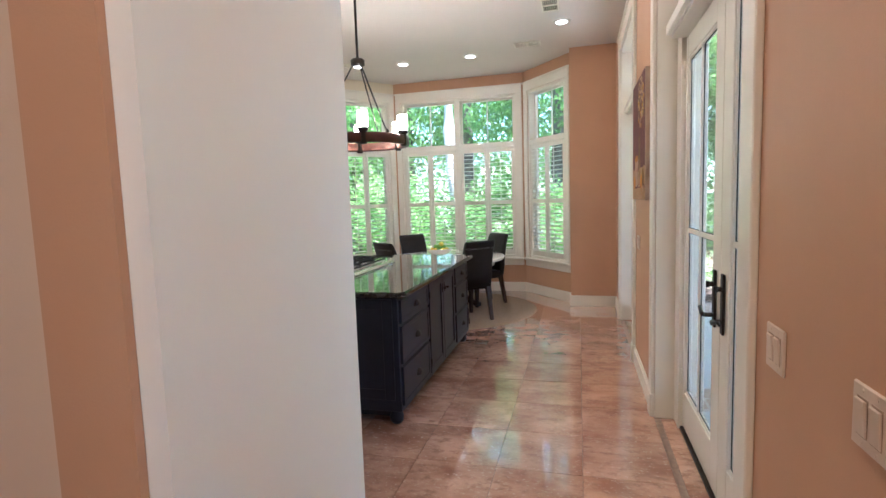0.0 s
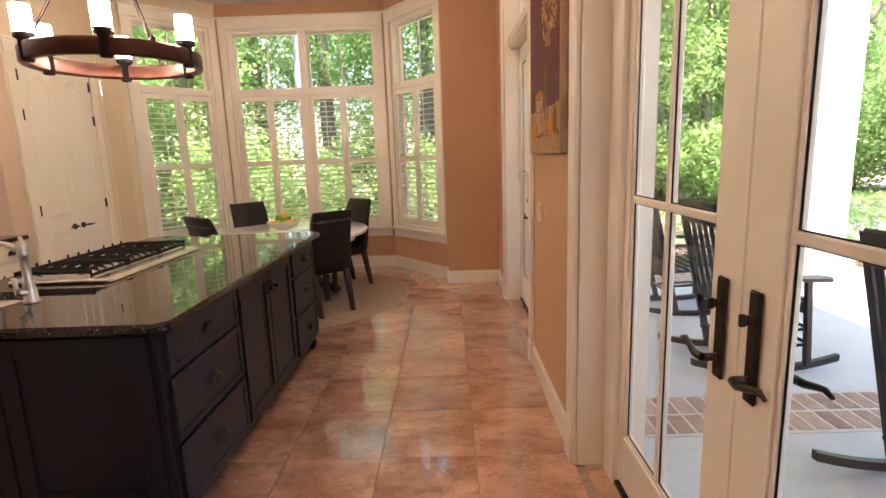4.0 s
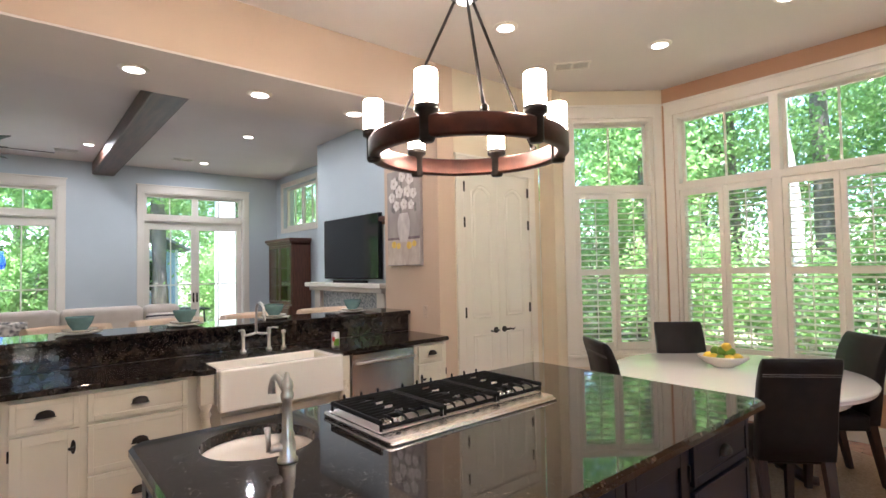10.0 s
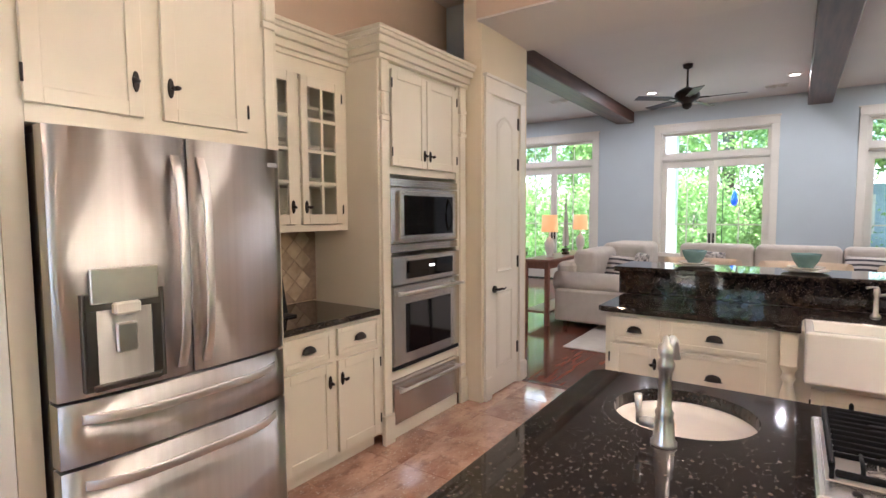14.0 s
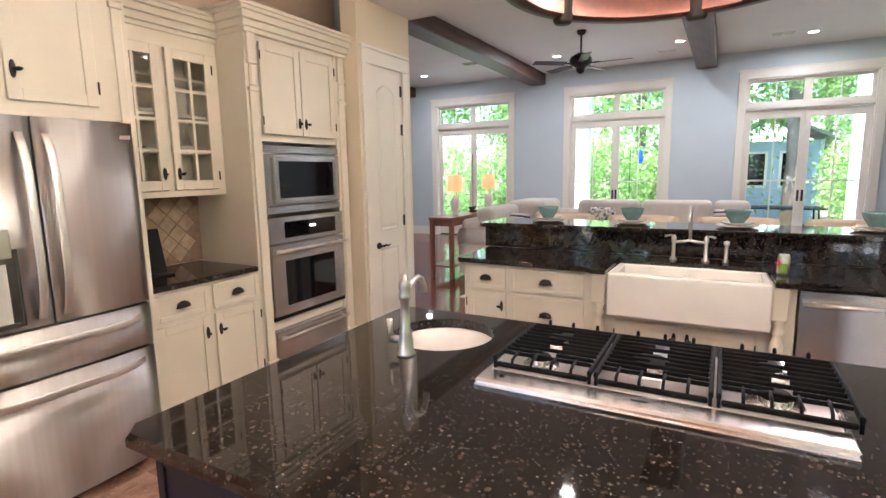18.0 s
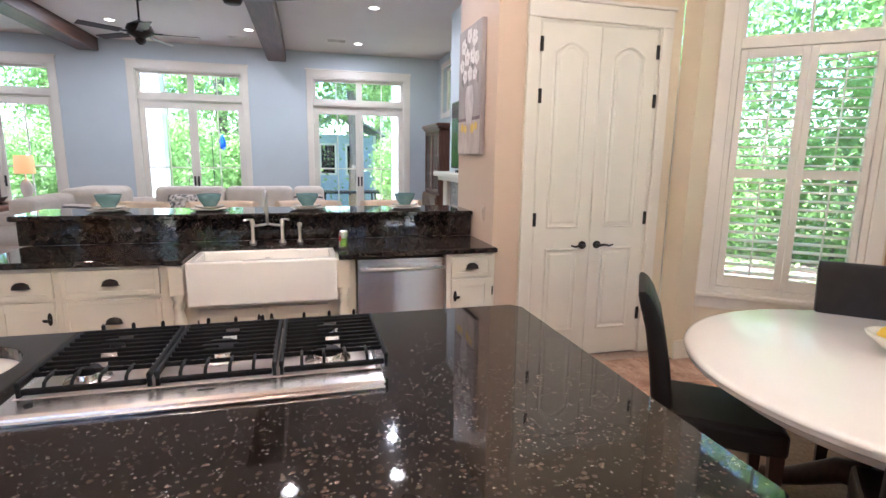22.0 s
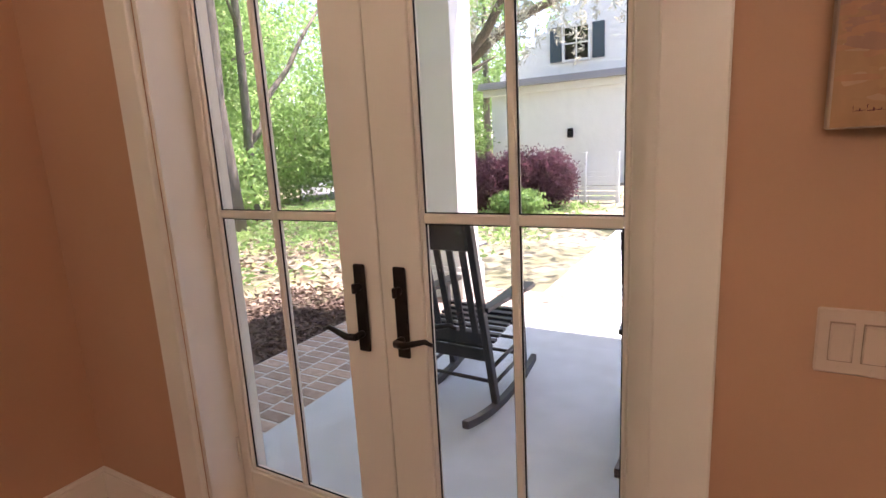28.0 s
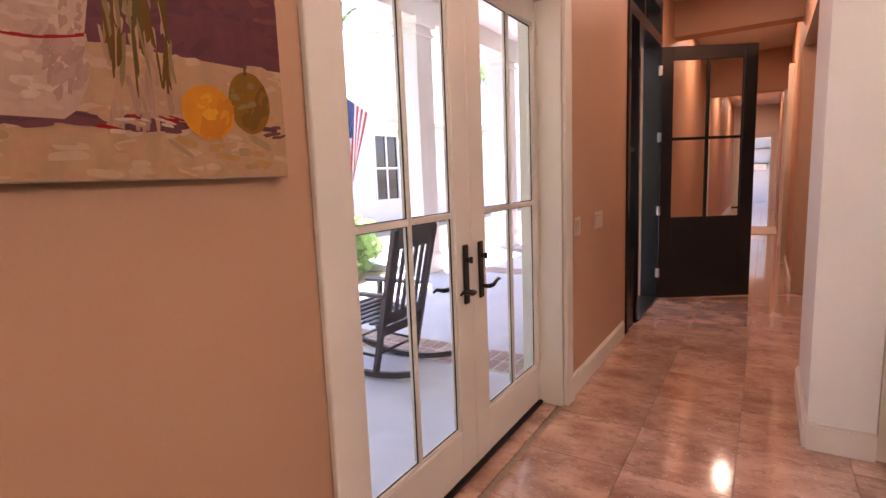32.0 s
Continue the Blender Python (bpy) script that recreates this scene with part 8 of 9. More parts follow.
def clumps(n, per, box6, spread, seed):
    g = np.random.default_rng(seed)
    lo, hi = np.array(box6[:3]), np.array(box6[3:])
    c = g.uniform(lo, hi, (n, 3))
    return (c[:, None] + g.normal(0, 1, (n, per, 3)) * np.array(spread)).reshape(-1, 3)


def crown_points(n, per, r, seed):
    g = np.random.default_rng(seed)
    d = g.normal(size=(n, 3))
    d /= np.linalg.norm(d, axis=1, keepdims=True)
    c = d * g.uniform(0.35, 1.0, (n, 1)) ** 0.6 * np.array(r)
    return (c[:, None] + g.normal(0, 0.16, (n, per, 3)) * np.array(r)[None, None] * 0.8).reshape(-1, 3)


def trunk_bm(h, r, seed, limbs=4, lean=0.0):
    g = random.Random(seed)
    bm = bmesh.new()
    pts = [(lean * h * (i / 8) + g.uniform(-0.06, 0.06) * (i > 0), g.uniform(-0.06, 0.06) * (i > 0), h * i / 8) for i in range(9)]
    tube(bm, pts, [r * (1.25 - 0.25 * min(1, i)) * (1 - 0.55 * i / 8) for i in range(9)], 12)
    for k in range(limbs):
        i = g.randint(4, 8)
        a = g.uniform(0, 6.28)
        p = Vector(pts[i])
        ln = g.uniform(1.2, 2.4)
        tube(bm, [p, p + Vector((math.cos(a) * ln * 0.4, math.sin(a) * ln * 0.4, ln * 0.35)), p + Vector((math.cos(a) * ln, math.sin(a) * ln, ln * 0.6))], [r * 0.4, r * 0.28, r * 0.08], 8)
    return bm


# Pale copy of the bark: full sun is put into its colour.
M_SUNLITBARK = mat("sunlit_bark", (0.62, 0.58, 0.52), (0.42, 0.38, 0.34), 6, 0.9, stretch=(2, 2, 0.5), bump=0.6, bscale=14)
TREES = []
for k, (h, r, cr, lm, bark) in enumerate(((9.0, 0.20, (2.4, 2.4, 2.6), L_A, M_BARK), (11.0, 0.26, (2.8, 2.8, 3.0), L_B, M_BARK), (8.0, 0.15, (2.0, 2.0, 2.4), L_A, M_BARK), (10.0, 0.24, (2.6, 2.6, 2.6), L_C, M_BARK))):
    t = thing("tree", "tall leafy woodland tree with a bare trunk", "tree", "woodland trees", (0, 0, -0.22))
    part("trunk", trunk_bm(h, r, k, 6, 0.02 * (k - 1)), bark, t)
    me = leaves(crown_points(120, 40, cr, 10 + k) + np.array((0, 0, h * 0.86)), 0.085, k)
    me.materials.append(lm)
    part("crown", me, None, t, "leafy green crown")
    me = leaves(crown_points(90, 36, (cr[0] * 0.8, cr[1] * 0.8, 1.3), 30 + k) + np.array((0.3, -0.2, h * 0.45)), 0.075, k + 50)
    me.materials.append(lm)
    part("lower_foliage", me, None, t, "leafy lower boughs")
    TREES.append(t)
rn = random.Random(11)
spots = []
for i in range(17):
    spots.append((-9 + i * 1.35 + rn.uniform(-0.5, 0.5), rn.uniform(12.5, 19.5)))
for i in range(16):
    spots.append((rn.uniform(-25, -16), -12 + i * 1.5 + rn.uniform(-0.6, 0.6)))
for i in range(12):
    spots.append((7 + i * 1.5 + rn.uniform(-0.6, 0.6), rn.uniform(18, 30)))
spots += [(11.8, 18.3), (17.4, 24.0), (13.4, 21.0), (27, 17), (30, 14.5), (36, 4), (34, -6), (30, -14), (22, -22), (16, -28), (19, 26), (9.6, 15.6), (2.6, 10.8), (-5.2, 10.6)]
for i, (x, y) in enumerate(spots):
    m = pose(x, y, -0.22, 0, 0, rn.uniform(0, 360))
    if i < 4:
        TREES[i].matrix_basis = m
    else:
        copy_thing(TREES[i % 4], m)
pt_ = thing("tree", "pale sunlit tree trunk close to the bay window", "tree", "woodland trees", (-1.95, 10.0, -0.2))
part("trunk", trunk_bm(9.5, 0.21, 3, 3, -0.04), M_SUNLITBARK, pt_)
bt_ = thing("tree", "large straight pine trunk near the drive", "tree", "woodland trees", (8.4, 11.5, -0.2))
part("trunk", trunk_bm(12.0, 0.26, 21, 2, 0.0), M_BARK, bt_)
lt_ = thing("tree", "slim tree with one long rising limb", "tree", "woodland trees", (10.3, 12.8, -0.2))
part("trunk", tube(trunk_bm(10.0, 0.14, 22, 2, 0.0), [(0, 0, 2.1), (0.5, 0.0, 2.5), (0.85, 0.1, 3.3), (1.7, 0.0, 4.2), (2.6, 0.2, 5.2), (3.6, 0.1, 6.4)], [0.10, 0.10, 0.09, 0.075, 0.06, 0.03], 9), M_BARK, lt_)
oak = thing("oak_tree", "old oak with crooked limbs and hanging gray moss", "tree", at=(16.0, 9.8, -0.2))
bm = trunk_bm(7.0, 0.28, 9, 3, 0.05)
tube(bm, [(0.2, 0, 3.0), (-0.6, -0.8, 4.2), (-0.7, -1.8, 5.0), (-1.4, -3.0, 6.2), (-1.2, -4.4, 6.8)], [0.2, 0.17, 0.14, 0.11, 0.05], 10)
tube(bm, [(0.3, 0, 4.0), (1.0, -2.0, 5.6), (1.4, -4.2, 6.4), (1.2, -6.6, 6.6)], [0.2, 0.16, 0.12, 0.05], 10)
tube(bm, [(0.3, 0, 6.0), (-1.2, -3.0, 7.4), (-2.6, -6.0, 8.0), (-4.2, -9.5, 8.3)], [0.2, 0.15, 0.11, 0.05], 10)
part("trunk", bm, M_BARK, oak)
me = leaves(crown_points(260, 40, (5.0, 5.5, 2.0), 77) + np.array((-1.0, -1.0, 7.4)), 0.075, 5)
me.materials.append(L_B)
part("crown", me, None, oak)
# Canopy added out of view to throw dappled shade on path and drive.
me = leaves(crown_points(240, 36, (5.2, 6.2, 1.0), 78) + np.array((-4.5, -4.5, 8.4)), 0.085, 6)
me.materials.append(L_B)
part("high_boughs", me, None, oak, "unseen high leafy boughs that dapple the garden")
g_ = np.random.default_rng(3)
mc = np.concatenate([np.array((g_.uniform(-3.5, 3.5), g_.uniform(-8, 1), 6.4)) + np.stack([g_.normal(0, 0.07, 60), g_.normal(0, 0.07, 60), -g_.uniform(0, g_.uniform(0.8, 2.6), 60)], 1) for _ in range(46)])
me = leaves(mc, 0.05, 8, long=2.6)
me.materials.append(L_M)
part("hanging_moss", me, None, oak, "gray hanging moss")


def bush(name, label, x, y, r, h, lm, seed, size=0.07, n=120, group="garden shrubs"):
    b = thing(name, label, "shrub", group, (x, y, -0.2))
    part("stems", tube(tube(bmesh.new(), [(0, 0, 0), (0.1, 0.05, h * 0.7)], 0.03, 6), [(0.05, 0, 0), (-0.2, 0.1, h * 0.7)], 0.025, 6), M_BARK, b)
    pts = crown_points(n, 22, (r, r, h * 0.5), seed) + np.array((0, 0, h * 0.55))
    pts[:, 2] = np.maximum(pts[:, 2], 0.05)
    me = leaves(pts, size, seed)
    me.materials.append(lm)
    part("foliage", me, None, b)
    return b


for k, y in enumerate((5.5, 6.05, 6.6, 7.2, 7.8)):
    bush("plum_hedge", "rounded shrub with purple plum leaves", 13.5 - 0.55 * max(0, k - 2), y, 0.62, 1.45, L_P, 1 + k, 0.035, 420)
for k, (x, y) in enumerate(((8.3, -4.6), (8.8, -5.2), (9.4, -5.8))):
    bush("plum_shrub", "low rounded shrub with purple plum leaves", x, y, 0.6, 1.3, L_P, 11 + k, 0.04, 260)
bush("green_shrub", "low bright green shrub in front of the plum hedge", 12.6, 6.1, 0.7, 0.55, L_A, 8, 0.05, 160)
bush("green_shrub", "bright green leafy shrub by the drive", 9.2, 13.4, 1.6, 2.2, L_A, 3, 0.10, 220)
bush("green_shrub", "bright green leafy shrub by the drive", 7.0, 14.9, 1.8, 2.5, L_A, 4, 0.10, 220)
bush("green_shrub", "dense green shrub at the wood's edge", 12.2, 19.0, 2.2, 3.6, L_B, 5, 0.10, 220)
bush("green_shrub", "dense green shrub at the wood's edge", 16.8, 20.0, 2.2, 3.4, L_A, 6, 0.10, 220)
for i, (x, y, h) in enumerate(((14.6, 15.4, 3.6), (17.0, 15.2, 4.4), (19.4, 15.0, 4.0), (20.6, 12.4, 3.4))):
    bush("green_shrub", "tall dense green shrub beyond the drive", x, y, 1.9, h, (L_B, L_C)[i % 2], 90 + i, 0.08, 420)
for i in range(9):
    bush("green_shrub", "green understorey shrub outside the bay window", -7.5 + i * 1.35, 9.0 + 1.2 * (i % 3), 1.2, 1.9 + 0.5 * (i % 2), (L_A, L_B, L_C)[i % 3], 20 + i, 0.06, 200, "bay shrubs")
for i in range(9):
    bush("green_shrub", "green shrub outside the living room doors", -14.2 - 1.3 * (i % 3), (-6.5 + i * 1.6, 0.0, 4.5)[(i == 5) + 2 * (i == 6)], 1.3, 2.6, (L_A, L_B, L_A)[i % 3], 40 + i, 0.06, 280, "west shrubs")
for i, (x, y) in enumerate(((6.75, -4.0), (6.75, -4.65), (7.15, -5.1), (7.35, -4.3))):
    bush("lily_clump", "clump of broad yellow green leaves by the porch", x, y, 0.75, 1.0, L_A, 60 + i, 0.13, 60, "lily clumps")

# woodland depth
me = leaves(clumps(300, 150, (-17, 9, 0.0, -5, 14, 8), (0.75, 0.75, 0.55), 31), 0.075, 31)
me.materials.append(L_B)
tagged(new("woodland_northwest", me), "dense green woodland foliage around the house", "woods", kind="stuff")
for nm, bx_, n, seed, lm in (("woodland_north", (-22, 20, -0.2, 24, 30, 9), 360, 1, L_A), ("woodland_north_front", (-12, 15, 0.2, 8, 19, 8), 210, 12, L_A), ("woodland_west", (-34, -22, -0.2, -24, 16, 9), 380, 2, L_A), ("woodland_west_front", (-23, -11, 0.2, -18, 9, 7.5), 190, 13, L_A), ("woodland_east", (10, 24, -0.2, 60, 40, 12), 560, 3, L_A), ("woodland_far", (38, -40, -0.2, 50, 24, 13), 480, 4, L_B)):
    me = leaves(clumps(n, 110 if n > 450 else 150, bx_, (0.8, 0.8, 0.6), seed), 0.18 if n > 450 else 0.08, seed)
    me.materials.append(lm)
    tagged(new(nm, me), "dense green woodland foliage around the house", "woods", kind="stuff")
me = leaves(clumps(240, 40, (1.3, 4.75, -0.15, 5.0, 6.3, -0.135), (0.16, 0.16, 0.008), 41), 0.022, 41, 0.7, 1.6)
me.materials.append(M_MULCH)
tagged(new("mulch_chips", me), "loose brown bark chips on the mulch bed", "mulch", kind="stuff")
M_LITTER = mat("dry_leaves", (0.42, 0.33, 0.24), (0.20, 0.14, 0.09), 9, 0.9)
me = leaves(clumps(420, 40, (2.0, 5.4, -0.195, 16, 15, -0.165), (0.45, 0.45, 0.006), 42), 0.045, 42, 0.8, 1.3)
me.materials.append(M_LITTER)
tagged(new("leaf_litter", me), "dry brown leaves scattered over the garden ground", "leaf litter", kind="stuff")
me = leaves(clumps(420, 30, (-9, 6.2, -0.17, 16, 20, -0.12), (0.5, 0.5, 0.04), 9), 0.05, 9, 0.6, 2.0)
me.materials.append(L_A)
tagged(new("ground_cover", me), "low green ground cover and fallen leaves", "ground cover", kind="stuff")
me = leaves(clumps(200, 44, (7, 4.6, -0.17, 17, 14, -0.12), (0.35, 0.35, 0.04), 19), 0.045, 19, 0.3, 1.6)
me.materials.append(L_A)
tagged(new("lawn_grass", me), "patchy bright green grass beside the path", "grass", kind="stuff")

# ---- the buildings across the garden ----
ga = thing("garage_building", "white two storey garage with shuttered upper window", "house")
ga.matrix_basis = pose(22.0, -0.72, -0.37) @ Matrix.Scale(0.82, 4)
part("wall", wall_bm((0, 14.0), (0, 1.0), 0.3, 0, 5.2), M_SIDING, ga)
bm = bmesh.new()
for i in range(9):
    z0, z1 = 5.55 + i * 0.55, 5.55 + (i + 1) * 0.55
    h0, h1 = 6.2 * (1 - i / 9.5), 6.2 * (1 - (i + 1) / 9.5)
    a = [bm.verts.new(p) for p in ((0.5 - 0.03, 7.5 - h0, z0), (0.5 - 0.03, 7.5 + h0, z0), (0.5, 7.5 + h0 * 0.97, z1), (0.5, 7.5 - h0 * 0.97, z1))]
    bm.faces.new(a)
part("gable", bm, M_SIDING, ga)
part("lower_roof", boxes((-0.5, 0.4, 5.2, 0.6, 14.6, 5.32), (-0.35, 0.4, 5.32, 0.6, 14.6, 5.55)), M_ROOF, ga)
part("frieze", boxes((-0.2, 0.6, 4.85, 0.0, 14.4, 5.2)), M_SIDING, ga)
w = part("window", boxes((0.3, 8.85, 6.2, 0.46, 10.25, 6.3), (0.3, 8.85, 7.8, 0.46, 10.25, 7.92), (0.3, 8.85, 6.3, 0.46, 8.97, 7.8), (0.3, 10.13, 6.3, 0.46, 10.25, 7.8), (0.33, 9.52, 6.3, 0.45, 9.58, 7.8), (0.33, 8.97, 7.02, 0.45, 10.13, 7.08)), M_SIDING, ga)
part("pane", boxes((0.38, 8.97, 6.3, 0.42, 10.13, 7.8)), M_BLACKGLASS, w)
for y in (8.2, 10.3):
    part("shutter", boxes((0.36, y, 6.25, 0.46, y + 0.58, 7.9, 0.02)), M_SHUTTERDK, ga, "slate blue shutter")
part("lantern", boxes((-0.3, 9.6, 2.5, -0.02, 9.85, 2.95, 0.03)), M_IRON, ga)
fe = thing("garden_fence", "white horizontal board fence with gate posts", "fence")
fe.matrix_basis = pose(15.0, 0.9, -0.2) @ Matrix.Scale(0.59, 4)
for y in (5.5, 7.0, 8.2):
    part("post", boxes((-0.08, y - 0.08, 0, 0.08, y + 0.08, 2.3, 0.01), (-0.11, y - 0.11, 2.3, 0.11, y + 0.11, 2.36, 0.01)), M_SIDING, fe)
for i in range(9):
    part("board", boxes((-0.02, 5.58, 0.12 + i * 0.23, 0.02, 6.92, 0.31 + i * 0.23)), M_SIDING, fe)
    part("board", boxes((-0.02, 7.08, 0.12 + i * 0.23, 0.02, 8.12, 0.31 + i * 0.23)), M_SIDING, fe)

wi = thing("house_wing", "white house wing with gray shingled roof and tall windows", "house", at=(0, 0, -0.2))
part("wall", wall_bm((12.0, -5.5), (12.0, -34.0), 0.3, 0, 3.9, [(1.9, 3.3, 0.9, 3.3), (6.8, 8.2, 0.9, 3.3), (21.5, 22.9, 0.9, 3.3)]), M_SIDING, wi)
part("wall", boxes((12.0, -5.5, 0, 22.0, -5.2, 3.9)), M_SIDING, wi)
bm = bmesh.new()
v = [bm.verts.new(p) for p in ((11.3, -4.6, 3.9), (11.3, -34, 3.9), (16.5, -34, 8.2), (16.5, -9.5, 8.2), (22, -4.6, 3.9))]
bm.faces.new((v[0], v[1], v[2], v[3]))
bm.faces.new((v[0], v[3], v[4]))
part("roof", bm, M_ROOF, wi, "gray shingled roof")
part("eave", boxes((11.25, -34, 3.72, 12.0, -4.55, 3.9), (12.0, -5.2, 3.72, 22, -4.55, 3.9)), M_SIDING, wi)
for y0 in (-8.8, -13.7, -28.4):
    w = part("window", boxes((11.98, y0, 0.9, 12.12, y0 + 0.08, 3.3), (11.98, y0 + 1.32, 0.9, 12.12, y0 + 1.4, 3.3), (11.98, y0 + 0.08, 3.2, 12.12, y0 + 1.32, 3.3), (11.98, y0 + 0.08, 0.9, 12.12, y0 + 1.32, 1.0), (12.0, y0 + 0.66, 1.0, 12.1, y0 + 0.74, 3.2), (12.0, y0 + 0.08, 2.05, 12.1, y0 + 1.32, 2.13)), M_SIDING, wi)
    part("pane", boxes((12.04, y0 + 0.08, 1.0, 12.07, y0 + 1.32, 3.2)), M_BLACKGLASS, w)
part("shutter", boxes((11.92, -27.0, 0.9, 11.99, -26.2, 3.3)), M_SHUTTERDK, wi, "slate gray shutter")

fl = thing("house_flag", "striped red and white flag with a blue canton on a pole", "flag", at=(5.51, -5.15, 2.18))
part("bracket", boxes((0.0, -0.04, -0.08, 0.03, 0.04, 0.08, 0.006)), M_IRON, fl)
part("pole", cyl(bmesh.new(), (0.005, 0, 0), (1.12, 0.16, 0.76), 0.014, n=8), M_SIDING, fl)


def flag_strip(u0, u1, v0, v1, d=0.0):
    """A piece of the cloth: u runs out along the pole, v down the hanging cloth."""
    bm = bmesh.new()
    n = 10

    def at(u, v):
        s_ = 0.52 + 0.46 * u + 0.30 * (1 - u) * v
        fold = 0.05 * v * math.sin(9 * u + 2 * v)
        return Vector((1.12 * s_, 0.16 * s_ + fold + d, 0.76 * (0.52 + 0.46 * u) - (1.15 + 0.40 * u) * v - 0.02))
    for i in range(n):
        a, b = u0 + (u1 - u0) * i / n, u0 + (u1 - u0) * (i + 1) / n
        for j in range(6):
            c, e = v0 + (v1 - v0) * j / 6, v0 + (v1 - v0) * (j + 1) / 6
            bm.faces.new([bm.verts.new(at(*q)) for q in ((a, c), (b, c), (b, e), (a, e))])
    bmesh.ops.remove_doubles(bm, verts=bm.verts, dist=1e-4)
    return bm


for i in range(13):
    part("stripe", flag_strip(i / 13, (i + 1) / 13, 0, 1), M_RED if i % 2 == 0 else M_FLAGWHITE, fl)
part("canton", flag_strip(0.46, 1.0, 0, 0.42, 0.006), M_FLAGBLUE, fl, "blue field of the flag")
pl_ = thing("porch_lantern", "hanging black porch lantern with a glowing glass", "lantern", at=(2.6, -4.0, 2.35))
part("frame", boxes((-0.1, -0.1, 0, 0.1, 0.1, 0.02), (-0.1, -0.1, 0.36, 0.1, 0.1, 0.38), *[(sx * 0.1 - 0.008, sy * 0.1 - 0.008, 0.02, sx * 0.1 + 0.008, sy * 0.1 + 0.008, 0.36) for sx in (-1, 1) for sy in (-1, 1)]), M_IRON, pl_)
part("rod", cyl(bmesh.new(), (0, 0, 0.38), (0, 0, 1.85), 0.008, n=8), M_IRON, pl_)
part("bulb", lathe(bmesh.new(), [(0.0001, 0.05), (0.05, 0.08), (0.06, 0.16), (0.04, 0.24), (0.0001, 0.26)], n=14), M_LANTERN, pl_, "glowing bulb")


# ---- floor and paving pieces ----
tile_root = tagged(new("floor_tiles"), "polished tan travertine floor tiles with thin grout", "floor", kind="structure")
TW, TH = 0.475, 0.4745
me = mesh_of("tile", boxes((-TW / 2 + 0.0015, -TH / 2 + 0.0015, -0.012, TW / 2 - 0.0015, TH / 2 - 0.0015, 0.0, 0.0012)), M_TILE)
big = []
count = 0
for i in range(-10, 3):
    for j in range(-42, 12):
        x, y = 0.653 + (i + 0.5) * TW, 0.023 + (j + 0.5) * TH
        if x < -3.55 or x > 1.75 or y > 5.3 or y < -19.2 or (x < -3.7 and y < -1.5):
            continue
        if y > 4.2 and (x > 0.9 + (5.0 - y) * 0.2 or x < -2.6):
            continue
        if (y < -2.2 and x < 0.2) or (-1.2 < x < -0.2 and 0.2 < y < 2.0) or (x < 0.1 and y < -1.7) or (x < -2.9 and y > -0.3):
            continue
        if y > -5.2 and count < 300:
            ob = part("tile", me, None, tile_root)
            ob.matrix_basis = pose(x, y, 0, 0, 0, 180 * ((i + j) % 2))
            count += 1
        else:
            big.append((x, y))
bm = bmesh.new()
for x, y in big:
    box(bm, x - TW / 2 + 0.0015, y - TH / 2 + 0.0015, -0.012, x + TW / 2 - 0.0015, y + TH / 2 - 0.0015, 0.0)
for j in range(-42, 9):
    y = 0.023 + (j + 0.5) * TH
    if y < 4.0:
        box(bm, 1.642, y - TH / 2 + 0.0015, -0.012, 1.80, y + TH / 2 - 0.0015, 0.0)
tagged(part("far_tiles", bm, M_TILE, tile_root), kind="stuff")

plank_root = tagged(new("floor_planks"), "glossy reddish cherry floorboards", "floor", kind="structure")
rp_ = random.Random(4)
PW = 0.127
pm = {}
k = 0
rest = bmesh.new()
for i in range(int(11.6 / PW)):
    y = -7.55 + (i + 0.5) * PW
    x = -3.56 if y < 2.6 else -3.78
    first = True
    while x > LX:
        ln = rp_.choice((1.2, 1.6, 2.0, 2.4)) * (rp_.uniform(0.3, 1.0) if first else 1)
        first = False
        x1 = max(LX, x - ln)
        if -3.2 < y < 3.5 and x > -8.2 and k < 300:
            ln2 = x - x1
            me2 = mesh_of("plank", boxes((-ln2 / 2 + 0.0008, -PW / 2 + 0.0008, -0.012, ln2 / 2 - 0.0008, PW / 2 - 0.0008, 0.0)), M_WOOD)
            ob = part("plank", me2, None, plank_root)
            ob.matrix_basis = pose((x + x1) / 2, y, 0)
            k += 1
        else:
            box(rest, x1 + 0.0008, y - PW / 2 + 0.0008, -0.012, x - 0.0008, y + PW / 2 - 0.0008, 0.0)
        x = x1
tagged(part("far_planks", rest, M_WOOD, plank_root), kind="stuff")
structure("floor_threshold", boxes((-3.60, -1.56, -0.004, -3.53, -0.5, 0.004, 0.002)), M_WOOD, "dark wooden strip between tile and boards", "floor trim")

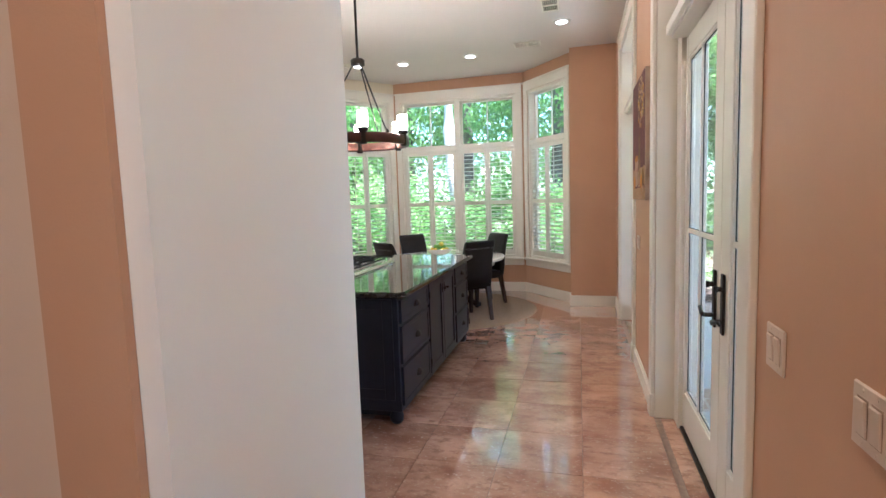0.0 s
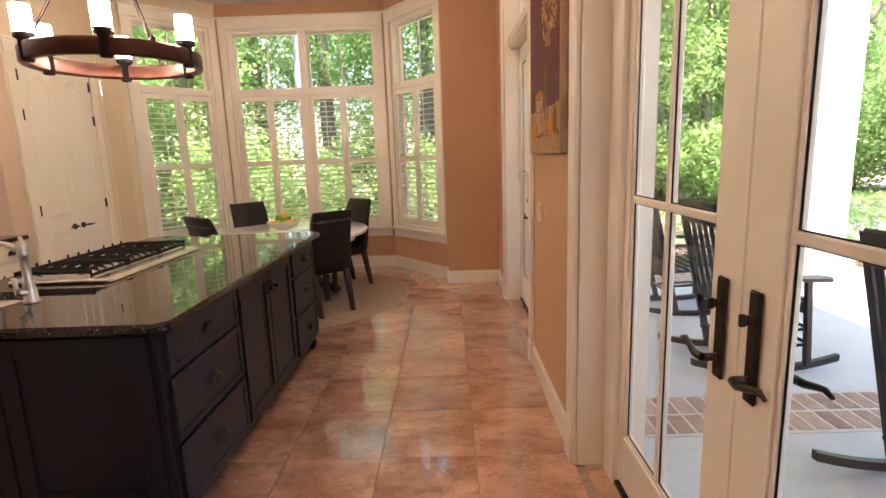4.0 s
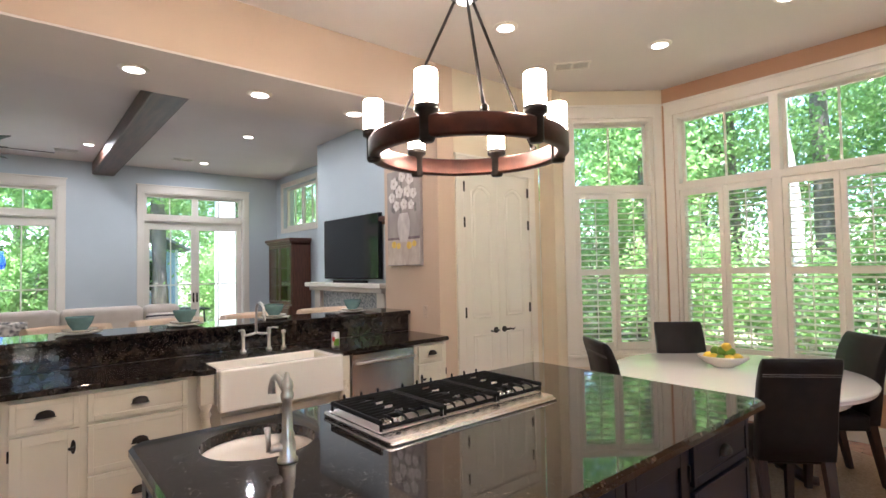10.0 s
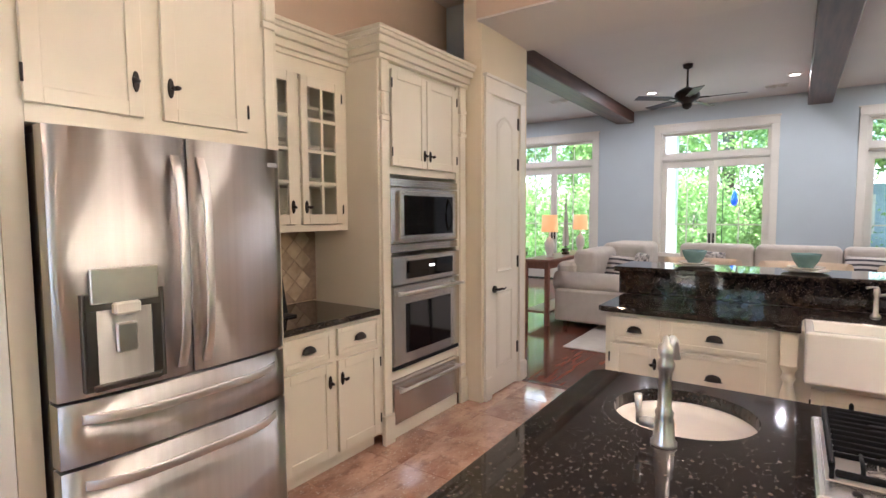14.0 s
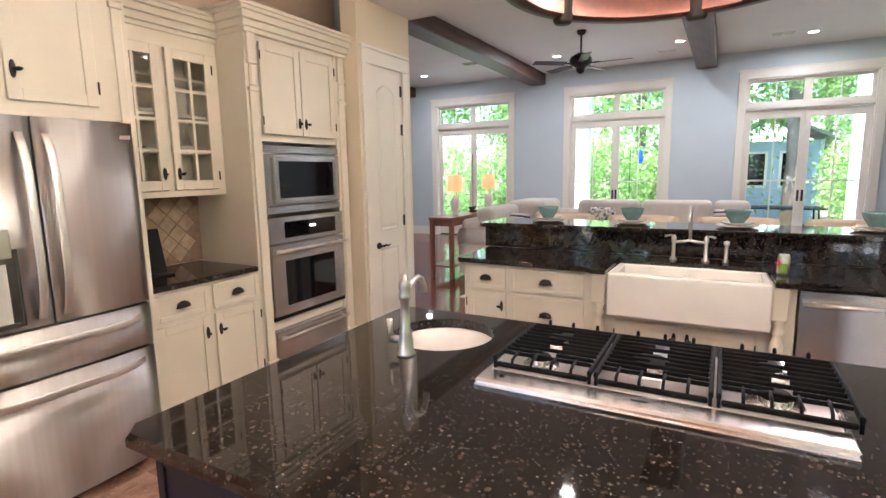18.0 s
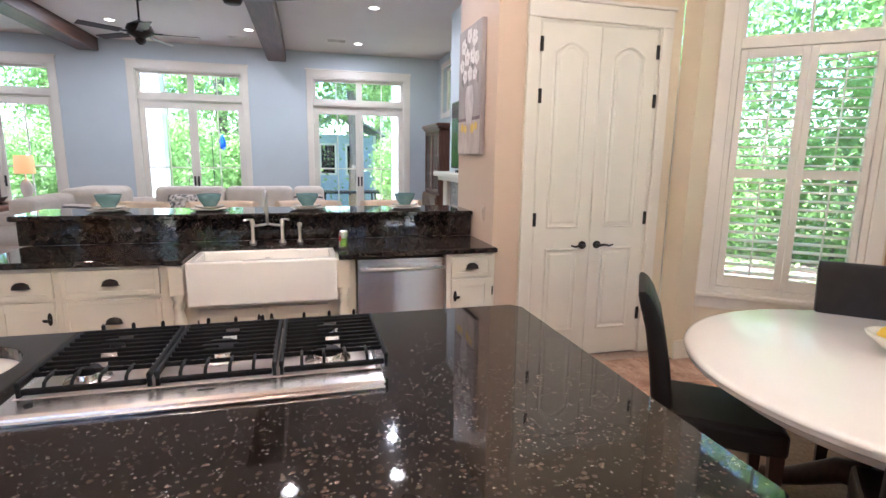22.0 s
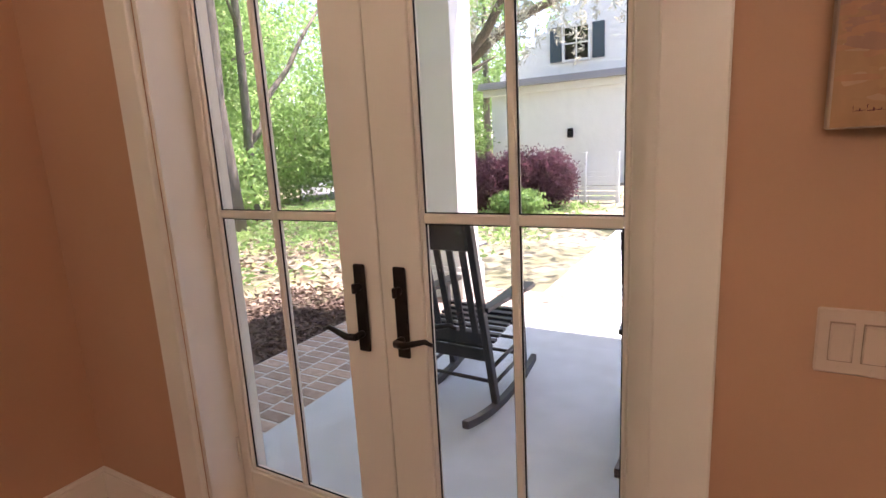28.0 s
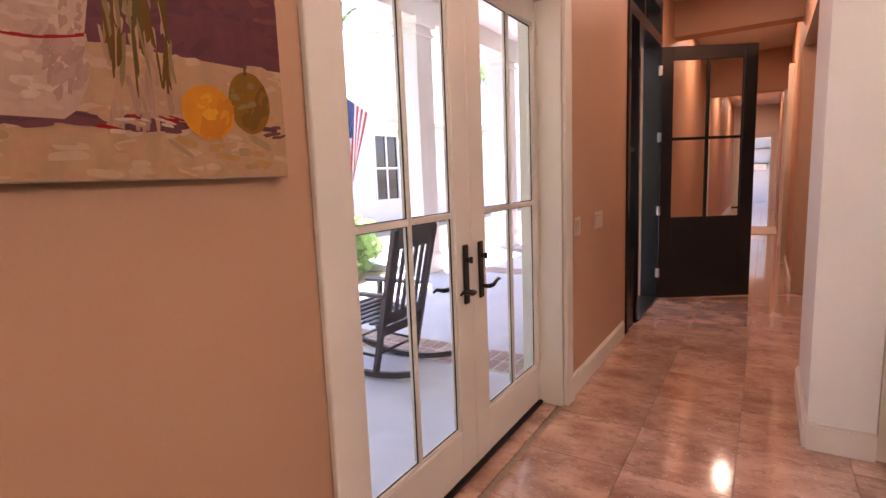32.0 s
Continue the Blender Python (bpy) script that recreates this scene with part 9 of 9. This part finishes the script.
brick_root = tagged(new("porch_brick_bands"), "brick paver bands set into the porch floor", "paving", kind="structure")
bme = mesh_of("brick", boxes((-0.0455, -0.0955, -0.05, 0.0455, 0.0955, 0.0, 0.004)), M_BRICK)
bme2 = mesh_of("brick", boxes((-0.10, -0.048, -0.05, 0.10, 0.048, 0.0, 0.004)), M_BRICK)
structure("mortar_bed", boxes((1.9, 0.69, -0.06, 4.95, 1.15, PZ + 0.005), (1.9, -2.36, -0.06, 4.95, -1.90, PZ + 0.004), (1.9, -6.03, -0.06, 5.58, -5.57, PZ + 0.004), (1.9, -8.13, -0.06, 5.58, -7.67, PZ + 0.004), (1.9, 3.80, -0.3, 5.55, 4.63, PZ - 0.003), (4.95, -2.5, -0.3, 5.55, 3.80, PZ - 0.003)), M_MORTAR, "pale mortar bed of the brick bands", "paving")
for yb in (0.92, -2.13):
    for r in (-1, 1):
        for i in range(28):
            ob = part("brick", bme, None, brick_root)
            ob.matrix_basis = pose(1.97 + i * 0.106, yb + r * 0.107, PZ + 0.008)
for r in range(4):
    for i in range(33):
        ob = part("brick", bme, None, brick_root)
        ob.matrix_basis = pose(1.97 + i * 0.106 + 0.05 * (r % 2), 3.905 + r * 0.207, PZ)
for yb in (-5.80, -7.90):
    for r in (-1, 1):
        for i in range(34):
            ob = part("brick", bme, None, brick_root)
            ob.matrix_basis = pose(1.97 + i * 0.106, yb + r * 0.107, PZ + 0.008)
for r in range(6):
    for i in range(29):
        ob = part("brick", bme, None, brick_root)
        ob.matrix_basis = pose(5.0 + r * 0.1, -2.38 + i * 0.212 + 0.1 * (r % 2), PZ)

# tumbled tiles set on the diagonal behind the side worktop
bs = tagged(new("tile_backsplash"), "tumbled stone backsplash laid on the diagonal", "backsplash", kind="structure")
bte = mesh_of("tile", box(bmesh.new(), -0.048, -0.008, -0.048, 0.048, 0, 0.048, 0.003, pose(0, 0, 0, 0, 45, 0)), M_BACKSPLASH)
structure("backsplash_bed", boxes((-1.828, -2.262, 0.925, -1.002, -2.256, 1.42)), M_GROUT, "grout behind the stone backsplash", "wall")
for i in range(7):
    for j in range(8):
        x, z = -1.07 - i * 0.1414 + (0.0707 if j % 2 else 0), 1.0 + j * 0.0707
        if -1.77 < x < -1.06 and z < 1.36:
            ob = part("tile", bte, None, bs)
            ob.matrix_basis = pose(x, -2.256, z, 0, 0, 180)
